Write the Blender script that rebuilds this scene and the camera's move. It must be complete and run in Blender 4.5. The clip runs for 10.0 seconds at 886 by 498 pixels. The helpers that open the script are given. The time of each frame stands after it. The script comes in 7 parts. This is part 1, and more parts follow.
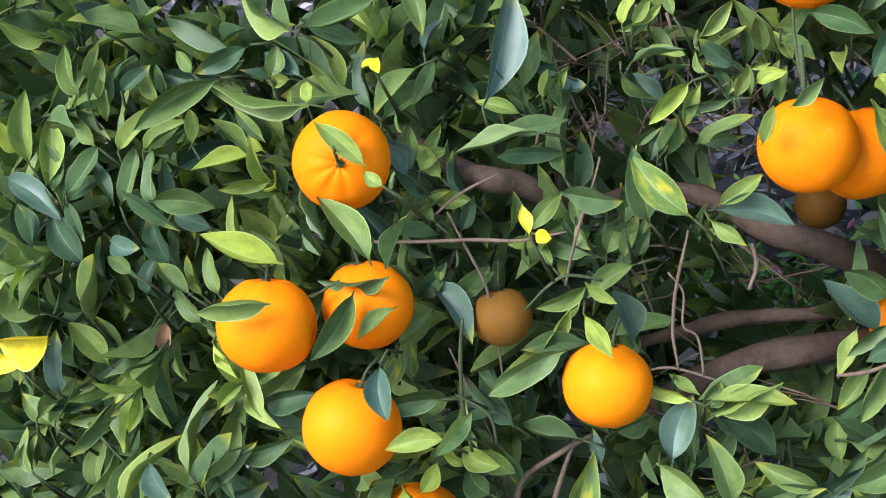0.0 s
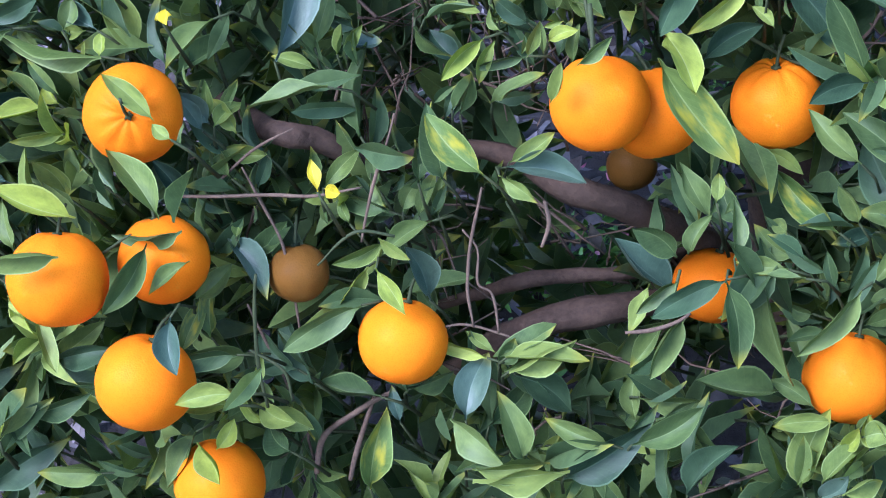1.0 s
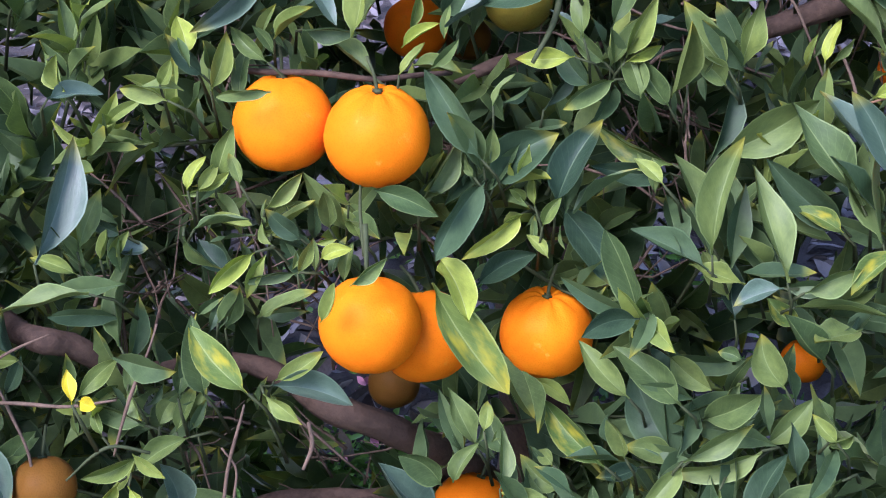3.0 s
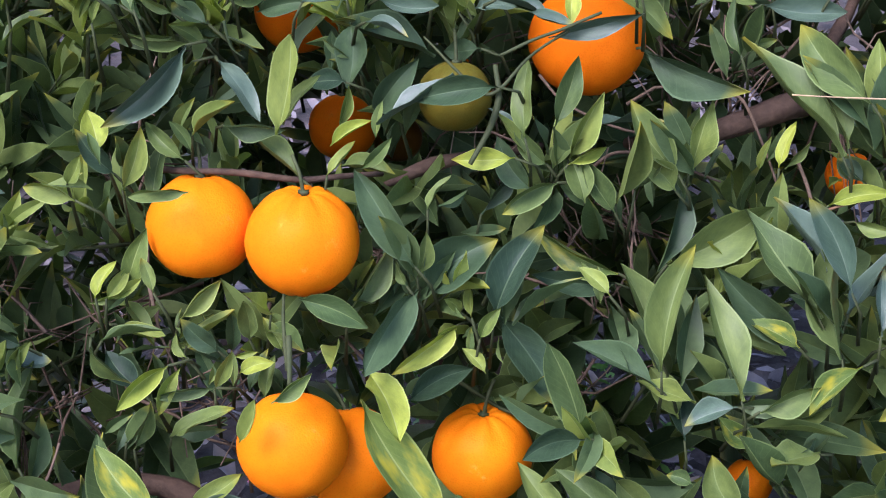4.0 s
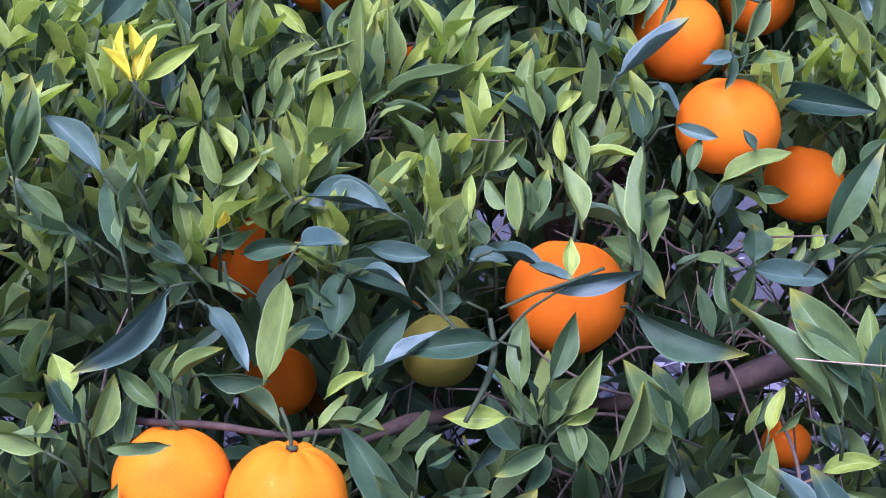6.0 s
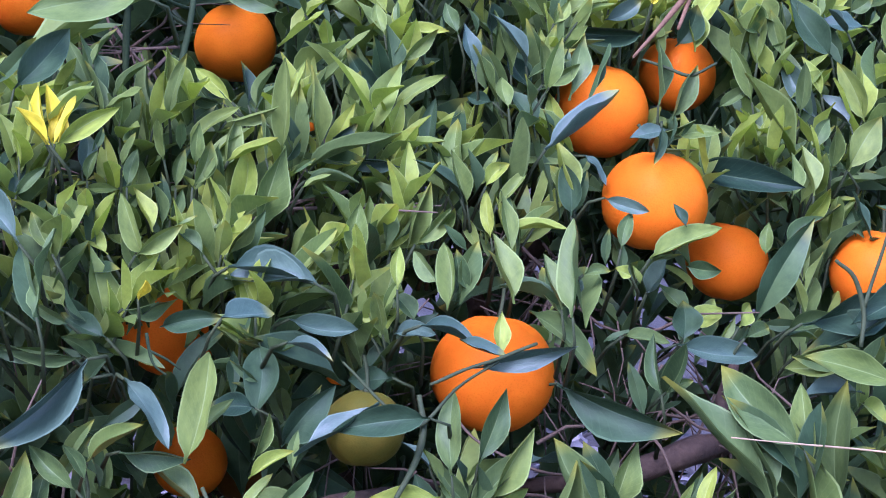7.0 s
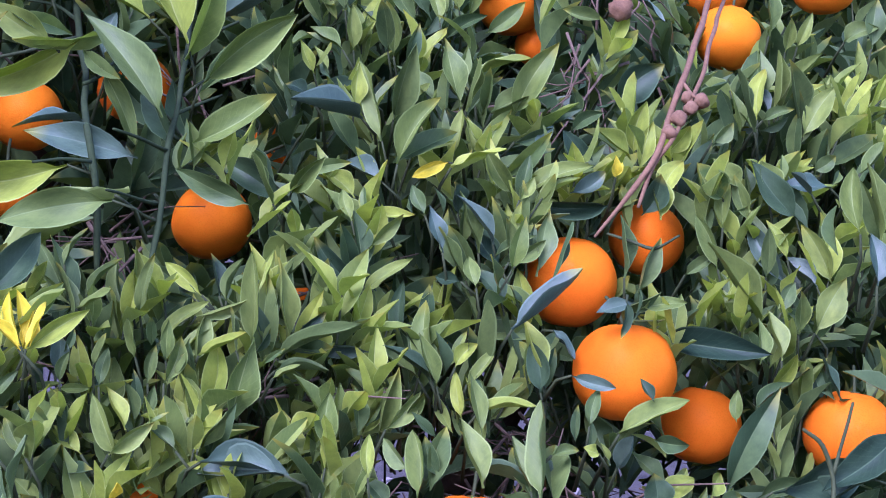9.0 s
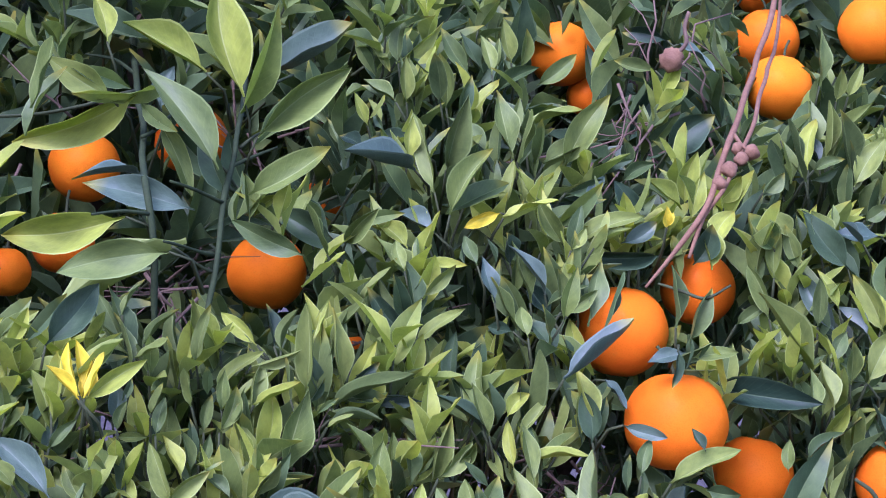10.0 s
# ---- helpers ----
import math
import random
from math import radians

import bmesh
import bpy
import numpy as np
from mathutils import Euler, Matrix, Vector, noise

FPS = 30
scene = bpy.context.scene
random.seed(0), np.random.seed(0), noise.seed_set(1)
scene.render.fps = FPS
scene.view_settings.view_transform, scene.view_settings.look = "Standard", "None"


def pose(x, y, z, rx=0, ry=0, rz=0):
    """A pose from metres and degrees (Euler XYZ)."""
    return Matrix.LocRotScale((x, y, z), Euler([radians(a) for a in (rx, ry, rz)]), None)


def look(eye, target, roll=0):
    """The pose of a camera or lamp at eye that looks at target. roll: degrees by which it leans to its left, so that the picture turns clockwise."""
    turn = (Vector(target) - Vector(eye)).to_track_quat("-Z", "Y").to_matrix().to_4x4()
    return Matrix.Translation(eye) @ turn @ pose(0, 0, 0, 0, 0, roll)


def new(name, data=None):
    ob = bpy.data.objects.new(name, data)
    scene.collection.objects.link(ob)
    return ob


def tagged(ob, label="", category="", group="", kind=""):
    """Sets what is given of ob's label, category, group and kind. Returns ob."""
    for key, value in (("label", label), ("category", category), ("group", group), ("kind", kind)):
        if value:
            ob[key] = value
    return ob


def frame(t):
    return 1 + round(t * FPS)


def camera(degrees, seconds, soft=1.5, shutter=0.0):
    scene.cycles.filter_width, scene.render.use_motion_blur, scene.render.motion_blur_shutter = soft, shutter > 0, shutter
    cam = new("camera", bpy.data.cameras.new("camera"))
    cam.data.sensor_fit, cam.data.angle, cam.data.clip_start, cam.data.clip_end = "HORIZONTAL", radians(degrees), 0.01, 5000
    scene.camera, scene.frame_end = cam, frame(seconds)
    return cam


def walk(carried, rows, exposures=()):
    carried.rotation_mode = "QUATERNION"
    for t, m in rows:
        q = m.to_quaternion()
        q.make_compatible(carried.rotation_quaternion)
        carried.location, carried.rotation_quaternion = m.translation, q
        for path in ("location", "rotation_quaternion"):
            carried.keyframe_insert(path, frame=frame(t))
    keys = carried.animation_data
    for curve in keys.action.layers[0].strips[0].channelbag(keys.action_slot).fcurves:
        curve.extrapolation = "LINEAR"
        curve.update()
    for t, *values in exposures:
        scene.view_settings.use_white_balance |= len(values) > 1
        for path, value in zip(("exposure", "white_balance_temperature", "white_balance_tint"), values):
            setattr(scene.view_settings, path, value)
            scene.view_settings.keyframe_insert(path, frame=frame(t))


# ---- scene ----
cam = camera(27.70, 10.0, soft=1.05)
PATH = [
    (0, (0.0489, -0.1573, 1.5546), (-0.2216, 0.6807, 1.0806), -7.30),
    (0.5, (0.0436, -0.1520, 1.5520), (-0.1685, 0.6875, 1.0517), -5.56),
    (1, (0.1330, -0.1430, 1.5350), (-0.0840, 0.6995, 1.0420), -5.14),
    (1.5, (0.1416, -0.1330, 1.5289), (-0.0308, 0.7280, 1.0504), -2.90),
    (2, (0.1346, -0.1206, 1.5367), (-0.0001, 0.7531, 1.0692), -0.85),
    (2.5, (0.1226, -0.1079, 1.5424), (0.0193, 0.7865, 1.1073), 0.87),
    (3.8, (0.0840, -0.0407, 1.5227), (0.0376, 0.8908, 1.1619), 2.90),
    (4, (0.0849, -0.0087, 1.5072), (0.0486, 0.9280, 1.1590), 3.28),
    (4.5, (0.0915, 0.0336, 1.4737), (0.0829, 0.9839, 1.1624), 4.21),
    (5, (0.0472, 0.0430, 1.4692), (0.0715, 1.0045, 1.1952), 5.12),
    (5.5, (-0.0364, 0.0501, 1.4663), (0.0229, 1.0202, 1.2310), 6.15),
    (5.7, (-0.0601, 0.0480, 1.4695), (0.0116, 1.0217, 1.2535), 6.43),
    (6.8, (-0.1249, 0.0966, 1.4424), (0.0309, 1.0729, 1.2921), 8.05),
    (7, (-0.1217, 0.0979, 1.4445), (0.0394, 1.0752, 1.3069), 8.05),
    (7.5, (-0.1017, 0.0922, 1.4635), (0.0634, 1.0718, 1.3491), 7.78),
    (8, (-0.0936, 0.0949, 1.4789), (0.0713, 1.0764, 1.3815), 7.17),
    (8.5, (-0.0923, 0.0895, 1.4954), (0.0663, 1.0729, 1.4075), 6.51),
    (9, (-0.0996, 0.0787, 1.5041), (0.0486, 1.0645, 1.4251), 6.08),
    (9.5, (-0.1000, 0.0728, 1.5047), (0.0328, 1.0616, 1.4360), 5.88),
    (10, (-0.1015, 0.0659, 1.5084), (0.0154, 1.0575, 1.4517), 5.91),
]
EXPOSURES = [
    (0.0, 2.02, 6000, 12),
    (0.5, 1.98, 5950, 15),
    (1.0, 1.96, 5050, 25),
    (1.5, 1.76, 4200, 27),
    (2.0, 1.81, 4350, 30),
    (2.5, 1.94, 5050, 33),
    (4.0, 1.82, 5950, 31),
    (4.5, 1.81, 5550, 32),
    (5.0, 1.86, 5550, 33),
    (5.5, 1.87, 5150, 48),
    (7.0, 1.88, 4900, 45),
    (8.5, 1.77, 4950, 48),
    (10.0, 1.81, 5150, 54),
]
walk(cam, [(t, look(eye, target, roll)) for t, eye, target, roll in PATH], EXPOSURES)

# ---- world and light: a bright, hazy sky, with a broad soft sun high on the left ----
SUN_HEIGHT, SUN_TURN = 46.0, 218.0
world = bpy.data.worlds.new("sky")
scene.world = world
world.use_nodes = True
wn = world.node_tree.nodes
sky = wn.new("ShaderNodeTexSky")
sky.sky_type, sky.sun_disc = "NISHITA", False
sky.sun_elevation, sky.sun_rotation = radians(SUN_HEIGHT), radians(SUN_TURN)
sky.dust_density, sky.air_density = 1.0, 1.2
wn["Background"].inputs["Strength"].default_value = 0.15
world.node_tree.links.new(sky.outputs["Color"], wn["Background"].inputs["Color"])
sun = new("sun", bpy.data.lights.new("sun", "SUN"))
sun.data.energy, sun.data.angle, sun.data.color = 2.1, radians(32), (0.96, 0.96, 1.0)
sun_way = Vector((math.sin(radians(SUN_TURN)) * math.cos(radians(SUN_HEIGHT)), math.cos(radians(SUN_TURN)) * math.cos(radians(SUN_HEIGHT)), math.sin(radians(SUN_HEIGHT))))
sun.matrix_world = look(sun_way * 20, (0, 0, 0))

# ---- materials ----
def shader(name):
    m = bpy.data.materials.new(name)
    m.use_nodes = True
    return m, m.node_tree.nodes, m.node_tree.links, m.node_tree.nodes["Principled BSDF"]


def ramp(nodes, stops):
    r = nodes.new("ShaderNodeValToRGB")
    while len(r.color_ramp.elements) < len(stops):
        r.color_ramp.elements.new(0.5)
    for e, (at, colour) in zip(r.color_ramp.elements, stops):
        e.position, e.color = at, (*colour, 1)
    return r


def noise_node(nodes, links, where, scale, detail=4.0, rough=0.55):
    n = nodes.new("ShaderNodeTexNoise")
    n.inputs["Scale"].default_value, n.inputs["Detail"].default_value, n.inputs["Roughness"].default_value = scale, detail, rough
    if where:
        links.new(where, n.inputs["Vector"])
    return n


def math_node(nodes, links, how, a, b=None):
    n = nodes.new("ShaderNodeMath")
    n.operation = how
    for slot, v in zip(n.inputs, (a, b)):
        if v is None:
            continue
        if isinstance(v, (int, float)):
            slot.default_value = v
        else:
            links.new(v, slot)
    return n.outputs[0]


def mix_colour(nodes, links, how, factor, a, b):
    n = nodes.new("ShaderNodeMix")
    n.data_type, n.blend_type = "RGBA", how
    for slot, v in ((n.inputs[0], factor), (n.inputs[6], a), (n.inputs[7], b)):
        if isinstance(v, (int, float)):
            slot.default_value = v
        elif isinstance(v, tuple):
            slot.default_value = (*v, 1)
        else:
            links.new(v, slot)
    return n.outputs[2]


def leaf_shader(name, low, high, rib, rough, through_light, islands, blotch=0.0):
    """A citrus blade: two greens that differ from leaf to leaf, pale midrib and faint side veins, waxy gloss, light passing through."""
    m, nodes, links, bsdf = shader(name)
    if islands:
        chance = nodes.new("ShaderNodeNewGeometry").outputs["Random Per Island"]
    else:
        chance = nodes.new("ShaderNodeObjectInfo").outputs["Random"]
    coord = nodes.new("ShaderNodeTexCoord")
    uv = nodes.new("ShaderNodeUVMap").outputs["UV"]
    base = ramp(nodes, [(0.0, low), (1.0, high)])
    links.new(chance, base.inputs["Fac"])
    grain = noise_node(nodes, links, coord.outputs["Object"] if islands else uv, 60.0 if islands else 3.2, 6.0, 0.65)
    colour = mix_colour(nodes, links, "MULTIPLY", 0.7, base.outputs["Color"], ramp_of(nodes, links, grain.outputs["Fac"], [(0.3, (0.50, 0.56, 0.52)), (0.7, (1.36, 1.30, 1.2))]))
    if blotch:
        spots = noise_node(nodes, links, uv, 1.5, 4.0)
        where = ramp_of(nodes, links, spots.outputs["Fac"], [(0.5, (0, 0, 0)), (0.62, (1, 1, 1))])
        colour = mix_colour(nodes, links, "MIX", math_node(nodes, links, "MULTIPLY", where, blotch), colour, (0.34, 0.30, 0.024))
    split = nodes.new("ShaderNodeSeparateXYZ")
    links.new(uv, split.inputs[0])
    off = math_node(nodes, links, "ABSOLUTE", math_node(nodes, links, "SUBTRACT", split.outputs[0], 0.5))
    on_rib = math_node(nodes, links, "LESS_THAN", off, 0.02)
    slant = math_node(nodes, links, "ADD", math_node(nodes, links, "MULTIPLY", split.outputs[1], 12.0), math_node(nodes, links, "MULTIPLY", off, -7.0))
    vein = math_node(nodes, links, "LESS_THAN", math_node(nodes, links, "FRACT", slant), 0.13)
    pale = math_node(nodes, links, "MAXIMUM", math_node(nodes, links, "MULTIPLY", on_rib, 0.6), math_node(nodes, links, "MULTIPLY", vein, 0.09))
    colour = mix_colour(nodes, links, "MIX", pale, colour, rib)
    rim = math_node(nodes, links, "MULTIPLY", math_node(nodes, links, "GREATER_THAN", off, 0.468), 0.42)
    colour = mix_colour(nodes, links, "MIX", rim, colour, tuple(min(1.0, 1.35 * c) for c in rib))
    tip = ramp_of(nodes, links, split.outputs[1], [(0.80, (0, 0, 0)), (1.0, (0.75, 0.75, 0.75))])
    colour = mix_colour(nodes, links, "MIX", math_node(nodes, links, "MULTIPLY", tip, math_node(nodes, links, "GREATER_THAN", math_node(nodes, links, "FRACT", math_node(nodes, links, "MULTIPLY", chance, 7.3)), 0.55)), colour, (0.30, 0.27, 0.03))
    links.new(colour, bsdf.inputs["Base Color"])
    fine = noise_node(nodes, links, coord.outputs["Object"] if islands else uv, 180.0 if islands else 22.0, 3.0)
    bsdf.inputs["Roughness"].default_value = rough
    links.new(math_node(nodes, links, "ADD", math_node(nodes, links, "MULTIPLY", grain.outputs["Fac"], 0.3), rough - 0.15), bsdf.inputs["Roughness"])
    bsdf.inputs["Specular IOR Level"].default_value = 0.32 if name.endswith("sheen") else 0.14
    height = math_node(nodes, links, "ADD", fine.outputs["Fac"], math_node(nodes, links, "MULTIPLY", pale, -1.2))
    bump = nodes.new("ShaderNodeBump")
    bump.inputs["Strength"].default_value, bump.inputs["Distance"].default_value = 0.3, 0.0008
    links.new(height, bump.inputs["Height"])
    links.new(bump.outputs["Normal"], bsdf.inputs["Normal"])
    glow = nodes.new("ShaderNodeBsdfTranslucent")
    links.new(mix_colour(nodes, links, "MULTIPLY", 1.0, colour, (1.5, 1.7, 0.5)), glow.inputs["Color"])
    both = nodes.new("ShaderNodeMixShader")
    both.inputs[0].default_value = through_light
    links.new(bsdf.outputs[0], both.inputs[1])
    links.new(glow.outputs[0], both.inputs[2])
    links.new(both.outputs[0], nodes["Material Output"].inputs["Surface"])
    return m


def ramp_of(nodes, links, value, stops):
    r = ramp(nodes, stops)
    links.new(value, r.inputs["Fac"])
    return r.outputs["Color"]


def rough_shader(name, dark, light, scale, rough, depth, fine=6.0, islands=False):
    """Bark, soil, dry litter: two colours by noise at two scales, with relief."""
    m, nodes, links, bsdf = shader(name)
    coord = nodes.new("ShaderNodeTexCoord").outputs["Object"]
    big = noise_node(nodes, links, coord, scale, 6.0, 0.6)
    small = noise_node(nodes, links, coord, scale * fine, 5.0, 0.65)
    fac = math_node(nodes, links, "ADD", math_node(nodes, links, "MULTIPLY", big.outputs["Fac"], 0.55), math_node(nodes, links, "MULTIPLY", small.outputs["Fac"], 0.45))
    if islands:
        chance = nodes.new("ShaderNodeNewGeometry").outputs["Random Per Island"]
        fac = math_node(nodes, links, "ADD", math_node(nodes, links, "MULTIPLY", fac, 0.5), math_node(nodes, links, "MULTIPLY", chance, 0.5))
    links.new(ramp_of(nodes, links, fac, [(0.28, dark), (0.72, light)]), bsdf.inputs["Base Color"])
    bsdf.inputs["Roughness"].default_value = rough
    bsdf.inputs["Specular IOR Level"].default_value = 0.18
    bump = nodes.new("ShaderNodeBump")
    bump.inputs["Strength"].default_value, bump.inputs["Distance"].default_value = 0.7, depth
    links.new(fac, bump.inputs["Height"])
    links.new(bump.outputs["Normal"], bsdf.inputs["Normal"])
    return m


def peel_shader(name, low, high, patch):
    """Orange peel: oil-gland pits, a slow change of hue over the fruit, a few scars, satin gloss."""
    m, nodes, links, bsdf = shader(name)
    coord = nodes.new("ShaderNodeTexCoord").outputs["Object"]
    chance = nodes.new("ShaderNodeObjectInfo").outputs["Random"]
    slow = noise_node(nodes, links, coord, 18.0, 3.0)
    fac = math_node(nodes, links, "ADD", math_node(nodes, links, "MULTIPLY", slow.outputs["Fac"], 0.7), math_node(nodes, links, "MULTIPLY", chance, 0.3))
    colour = ramp_of(nodes, links, fac, [(0.22, tuple(0.8 * c for c in low)), (0.5, low), (0.8, high)])
    scars = noise_node(nodes, links, coord, 75.0, 6.0, 0.7)
    colour = mix_colour(nodes, links, "MIX", ramp_of(nodes, links, scars.outputs["Fac"], [(0.62, (0, 0, 0)), (0.72, (0.6, 0.6, 0.6))]), colour, patch)
    pits = nodes.new("ShaderNodeTexVoronoi")
    pits.inputs["Scale"].default_value = 620.0
    links.new(coord, pits.inputs["Vector"])
    colour = mix_colour(nodes, links, "MULTIPLY", 0.35, colour, ramp_of(nodes, links, pits.outputs["Distance"], [(0.1, (0.72, 0.66, 0.55)), (0.5, (1.05, 1.05, 1.05))]))
    links.new(colour, bsdf.inputs["Base Color"])
    bsdf.inputs["Roughness"].default_value = 0.42
    bsdf.inputs["Specular IOR Level"].default_value = 0.03
    bsdf.inputs["Subsurface Weight"].default_value = 0.12
    bsdf.inputs["Subsurface Radius"].default_value = (0.012, 0.004, 0.001)
    bsdf.inputs["Subsurface Scale"].default_value = 0.5
    bump = nodes.new("ShaderNodeBump")
    bump.inputs["Strength"].default_value, bump.inputs["Distance"].default_value = 0.22, 0.0006
    links.new(math_node(nodes, links, "ADD", pits.outputs["Distance"], math_node(nodes, links, "MULTIPLY", slow.outputs["Fac"], 0.6)), bump.inputs["Height"])
    links.new(bump.outputs["Normal"], bsdf.inputs["Normal"])
    return m


TONES = {
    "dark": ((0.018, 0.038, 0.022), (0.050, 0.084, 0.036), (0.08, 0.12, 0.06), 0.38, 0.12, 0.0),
    "mid": ((0.050, 0.086, 0.030), (0.130, 0.174, 0.046), (0.17, 0.22, 0.08), 0.40, 0.20, 0.0),
    "light": ((0.105, 0.152, 0.036), (0.215, 0.262, 0.056), (0.26, 0.31, 0.11), 0.42, 0.26, 0.0),
    "lime": ((0.215, 0.268, 0.040), (0.330, 0.372, 0.058), (0.37, 0.40, 0.14), 0.44, 0.32, 0.0),
    "yellow": ((0.600, 0.470, 0.018), (0.700, 0.580, 0.030), (0.60, 0.50, 0.12), 0.46, 0.34, 0.0),
    "blotched": ((0.076, 0.128, 0.030), (0.112, 0.160, 0.036), (0.22, 0.27, 0.09), 0.42, 0.22, 0.85),
    # besides its gloss, some bluish sky reflection is mixed into this green
    "sheen": ((0.044, 0.080, 0.052), (0.076, 0.116, 0.076), (0.12, 0.16, 0.11), 0.40, 0.08, 0.0),
    "brown": ((0.190, 0.100, 0.052), (0.260, 0.140, 0.080), (0.24, 0.16, 0.09), 0.60, 0.15, 0.0),
}
LEAF = {tone: leaf_shader("leaf_" + tone, *v[:5], False, v[5]) for tone, v in TONES.items()}
CROWN = {tone: leaf_shader("crown_" + tone, *TONES[tone][:5], True) for tone in ("mid", "light", "lime")}
# ordinary leaf green darkened: the crown's inner shade is in this colour
CROWN["dark"] = leaf_shader("crown_shaded", (0.034, 0.064, 0.028), (0.068, 0.104, 0.038), (0.10, 0.14, 0.06), 0.42, 0.16, True)
BARK = rough_shader("bark", (0.025, 0.016, 0.011), (0.118, 0.074, 0.048), 26.0, 0.85, 0.004)
TWIG = rough_shader("green_twig", (0.018, 0.026, 0.010), (0.055, 0.066, 0.024), 60.0, 0.70, 0.001)
STEM = rough_shader("dark_green_stem", (0.009, 0.017, 0.006), (0.030, 0.046, 0.014), 55.0, 0.80, 0.001)
DEAD = rough_shader("dead_twig", (0.044, 0.029, 0.019), (0.175, 0.118, 0.078), 70.0, 0.85, 0.001)
STALK = rough_shader("reddish_stalk", (0.080, 0.040, 0.020), (0.215, 0.118, 0.062), 90.0, 0.75, 0.001)
STRAW = rough_shader("straw", (0.340, 0.220, 0.110), (0.500, 0.350, 0.200), 50.0, 0.75, 0.001)
SOIL = rough_shader("soil", (0.022, 0.018, 0.016), (0.080, 0.066, 0.060), 5.0, 0.95, 0.03, 9.0)
LITTER = rough_shader("dry_leaves", (0.035, 0.027, 0.026), (0.230, 0.200, 0.195), 22.0, 0.85, 0.002, 5.0, True)
WEED = rough_shader("weed_green", (0.045, 0.120, 0.020), (0.120, 0.240, 0.045), 40.0, 0.6, 0.001, 5.0, True)
PETAL = rough_shader("pink_petal", (0.420, 0.120, 0.190), (0.640, 0.260, 0.330), 60.0, 0.7, 0.001, 5.0, True)
PEEL = {
    "ripe": peel_shader("ripe_peel", (0.640, 0.150, 0.001), (0.680, 0.196, 0.001), (0.55, 0.20, 0.02)),
    "ridged": peel_shader("ridged_peel", (0.640, 0.154, 0.001), (0.680, 0.200, 0.001), (0.60, 0.26, 0.03)),
    "deep": peel_shader("deep_peel", (0.630, 0.128, 0.001), (0.670, 0.168, 0.001), (0.50, 0.15, 0.02)),
    # half-ripe olive, with leaf shade darkened into the colour
    "green": peel_shader("turning_shaded_peel", (0.085, 0.074, 0.010), (0.140, 0.102, 0.012), (0.12, 0.10, 0.02)),
    # duller copy of the ripe peel, with shade put into its colour
    "green_shade": peel_shader("shaded_peel", (0.560, 0.230, 0.015), (0.640, 0.280, 0.018), (0.35, 0.18, 0.03)),
    # orange peel darkened to brown in place of the shade behind leaves
    "brown": peel_shader("shade_browned_peel", (0.110, 0.050, 0.009), (0.165, 0.072, 0.012), (0.25, 0.10, 0.03)),
}

# ---- tools for shapes ----
def part(name, bm, material, parent, label="", smooth=True):
    """Links a bmesh as one mesh object under a thing or a part."""
    me = bpy.data.meshes.new(name)
    bm.to_mesh(me)
    bm.free()
    for p in me.polygons:
        p.use_smooth = smooth
    me.materials.append(material)
    ob = new(name, me)
    ob.parent = parent
    return tagged(ob, label) if label else ob


def tube(bm, points, radii, sides=8):
    """A round, tapering stem along points, closed at both ends."""
    points = [Vector(p) for p in points]
    rings, side = [], None
    for i, p in enumerate(points):
        way = (points[min(i + 1, len(points) - 1)] - points[max(i - 1, 0)]).normalized()
        side = (side - way * side.dot(way)).normalized() if side else way.orthogonal().normalized()
        up = way.cross(side)
        rings.append([bm.verts.new(p + float(radii[i]) * (math.cos(a) * side + math.sin(a) * up)) for a in (2 * math.pi * k / sides for k in range(sides))])
    for a, b in zip(rings, rings[1:]):
        for k in range(sides):
            bm.faces.new((a[k], a[(k + 1) % sides], b[(k + 1) % sides], b[k]))
    bm.faces.new(rings[0][::-1])
    bm.faces.new(rings[-1])
    return bm


def curve_through(points, steps=5):
    """Catmull-Rom through rows of x, y, z, radius."""
    rows = np.array(points, float)
    rows = np.vstack([2 * rows[0] - rows[1], rows, 2 * rows[-1] - rows[-2]])
    out = []
    for i in range(1, len(rows) - 2):
        a, b, c, d = rows[i - 1 : i + 3]
        for u in np.linspace(0, 1, steps, endpoint=False):
            out.append(0.5 * (2 * b + (c - a) * u + (2 * a - 5 * b + 4 * c - d) * u**2 + (3 * b - a - 3 * c + d) * u**3))
    out.append(rows[-2])
    return np.array(out)


def wobbled(rows, amount):
    """Knots and bends on a limb."""
    out = rows.copy()
    for r in out:
        n = noise.noise_vector(Vector(r[:3]) * 14)
        r[:3] += np.array(n) * amount
        r[3] *= 1 + 0.25 * noise.noise(Vector(r[:3]) * 40)
    return out


# ---- the ground: one sheet to the horizon, under dry litter ----
bm = bmesh.new()
edges = [-400, -60, -12, *np.linspace(-4, 6, 41), 14, 60, 400]
grid = [[bm.verts.new((x, y + 1, 0.035 * noise.noise(Vector((x * 1.3, y * 1.3, 0))) + 0.012 * noise.noise(Vector((x * 6, y * 6, 3))))) for x in edges] for y in edges]
for a, b in zip(grid, grid[1:]):
    for k in range(len(edges) - 1):
        bm.faces.new((a[k], a[k + 1], b[k + 1], b[k]))
ground = part("ground", bm, SOIL, None)
tagged(ground, "dark soil under the tree, strewn with dry leaves", "ground", kind="structure")


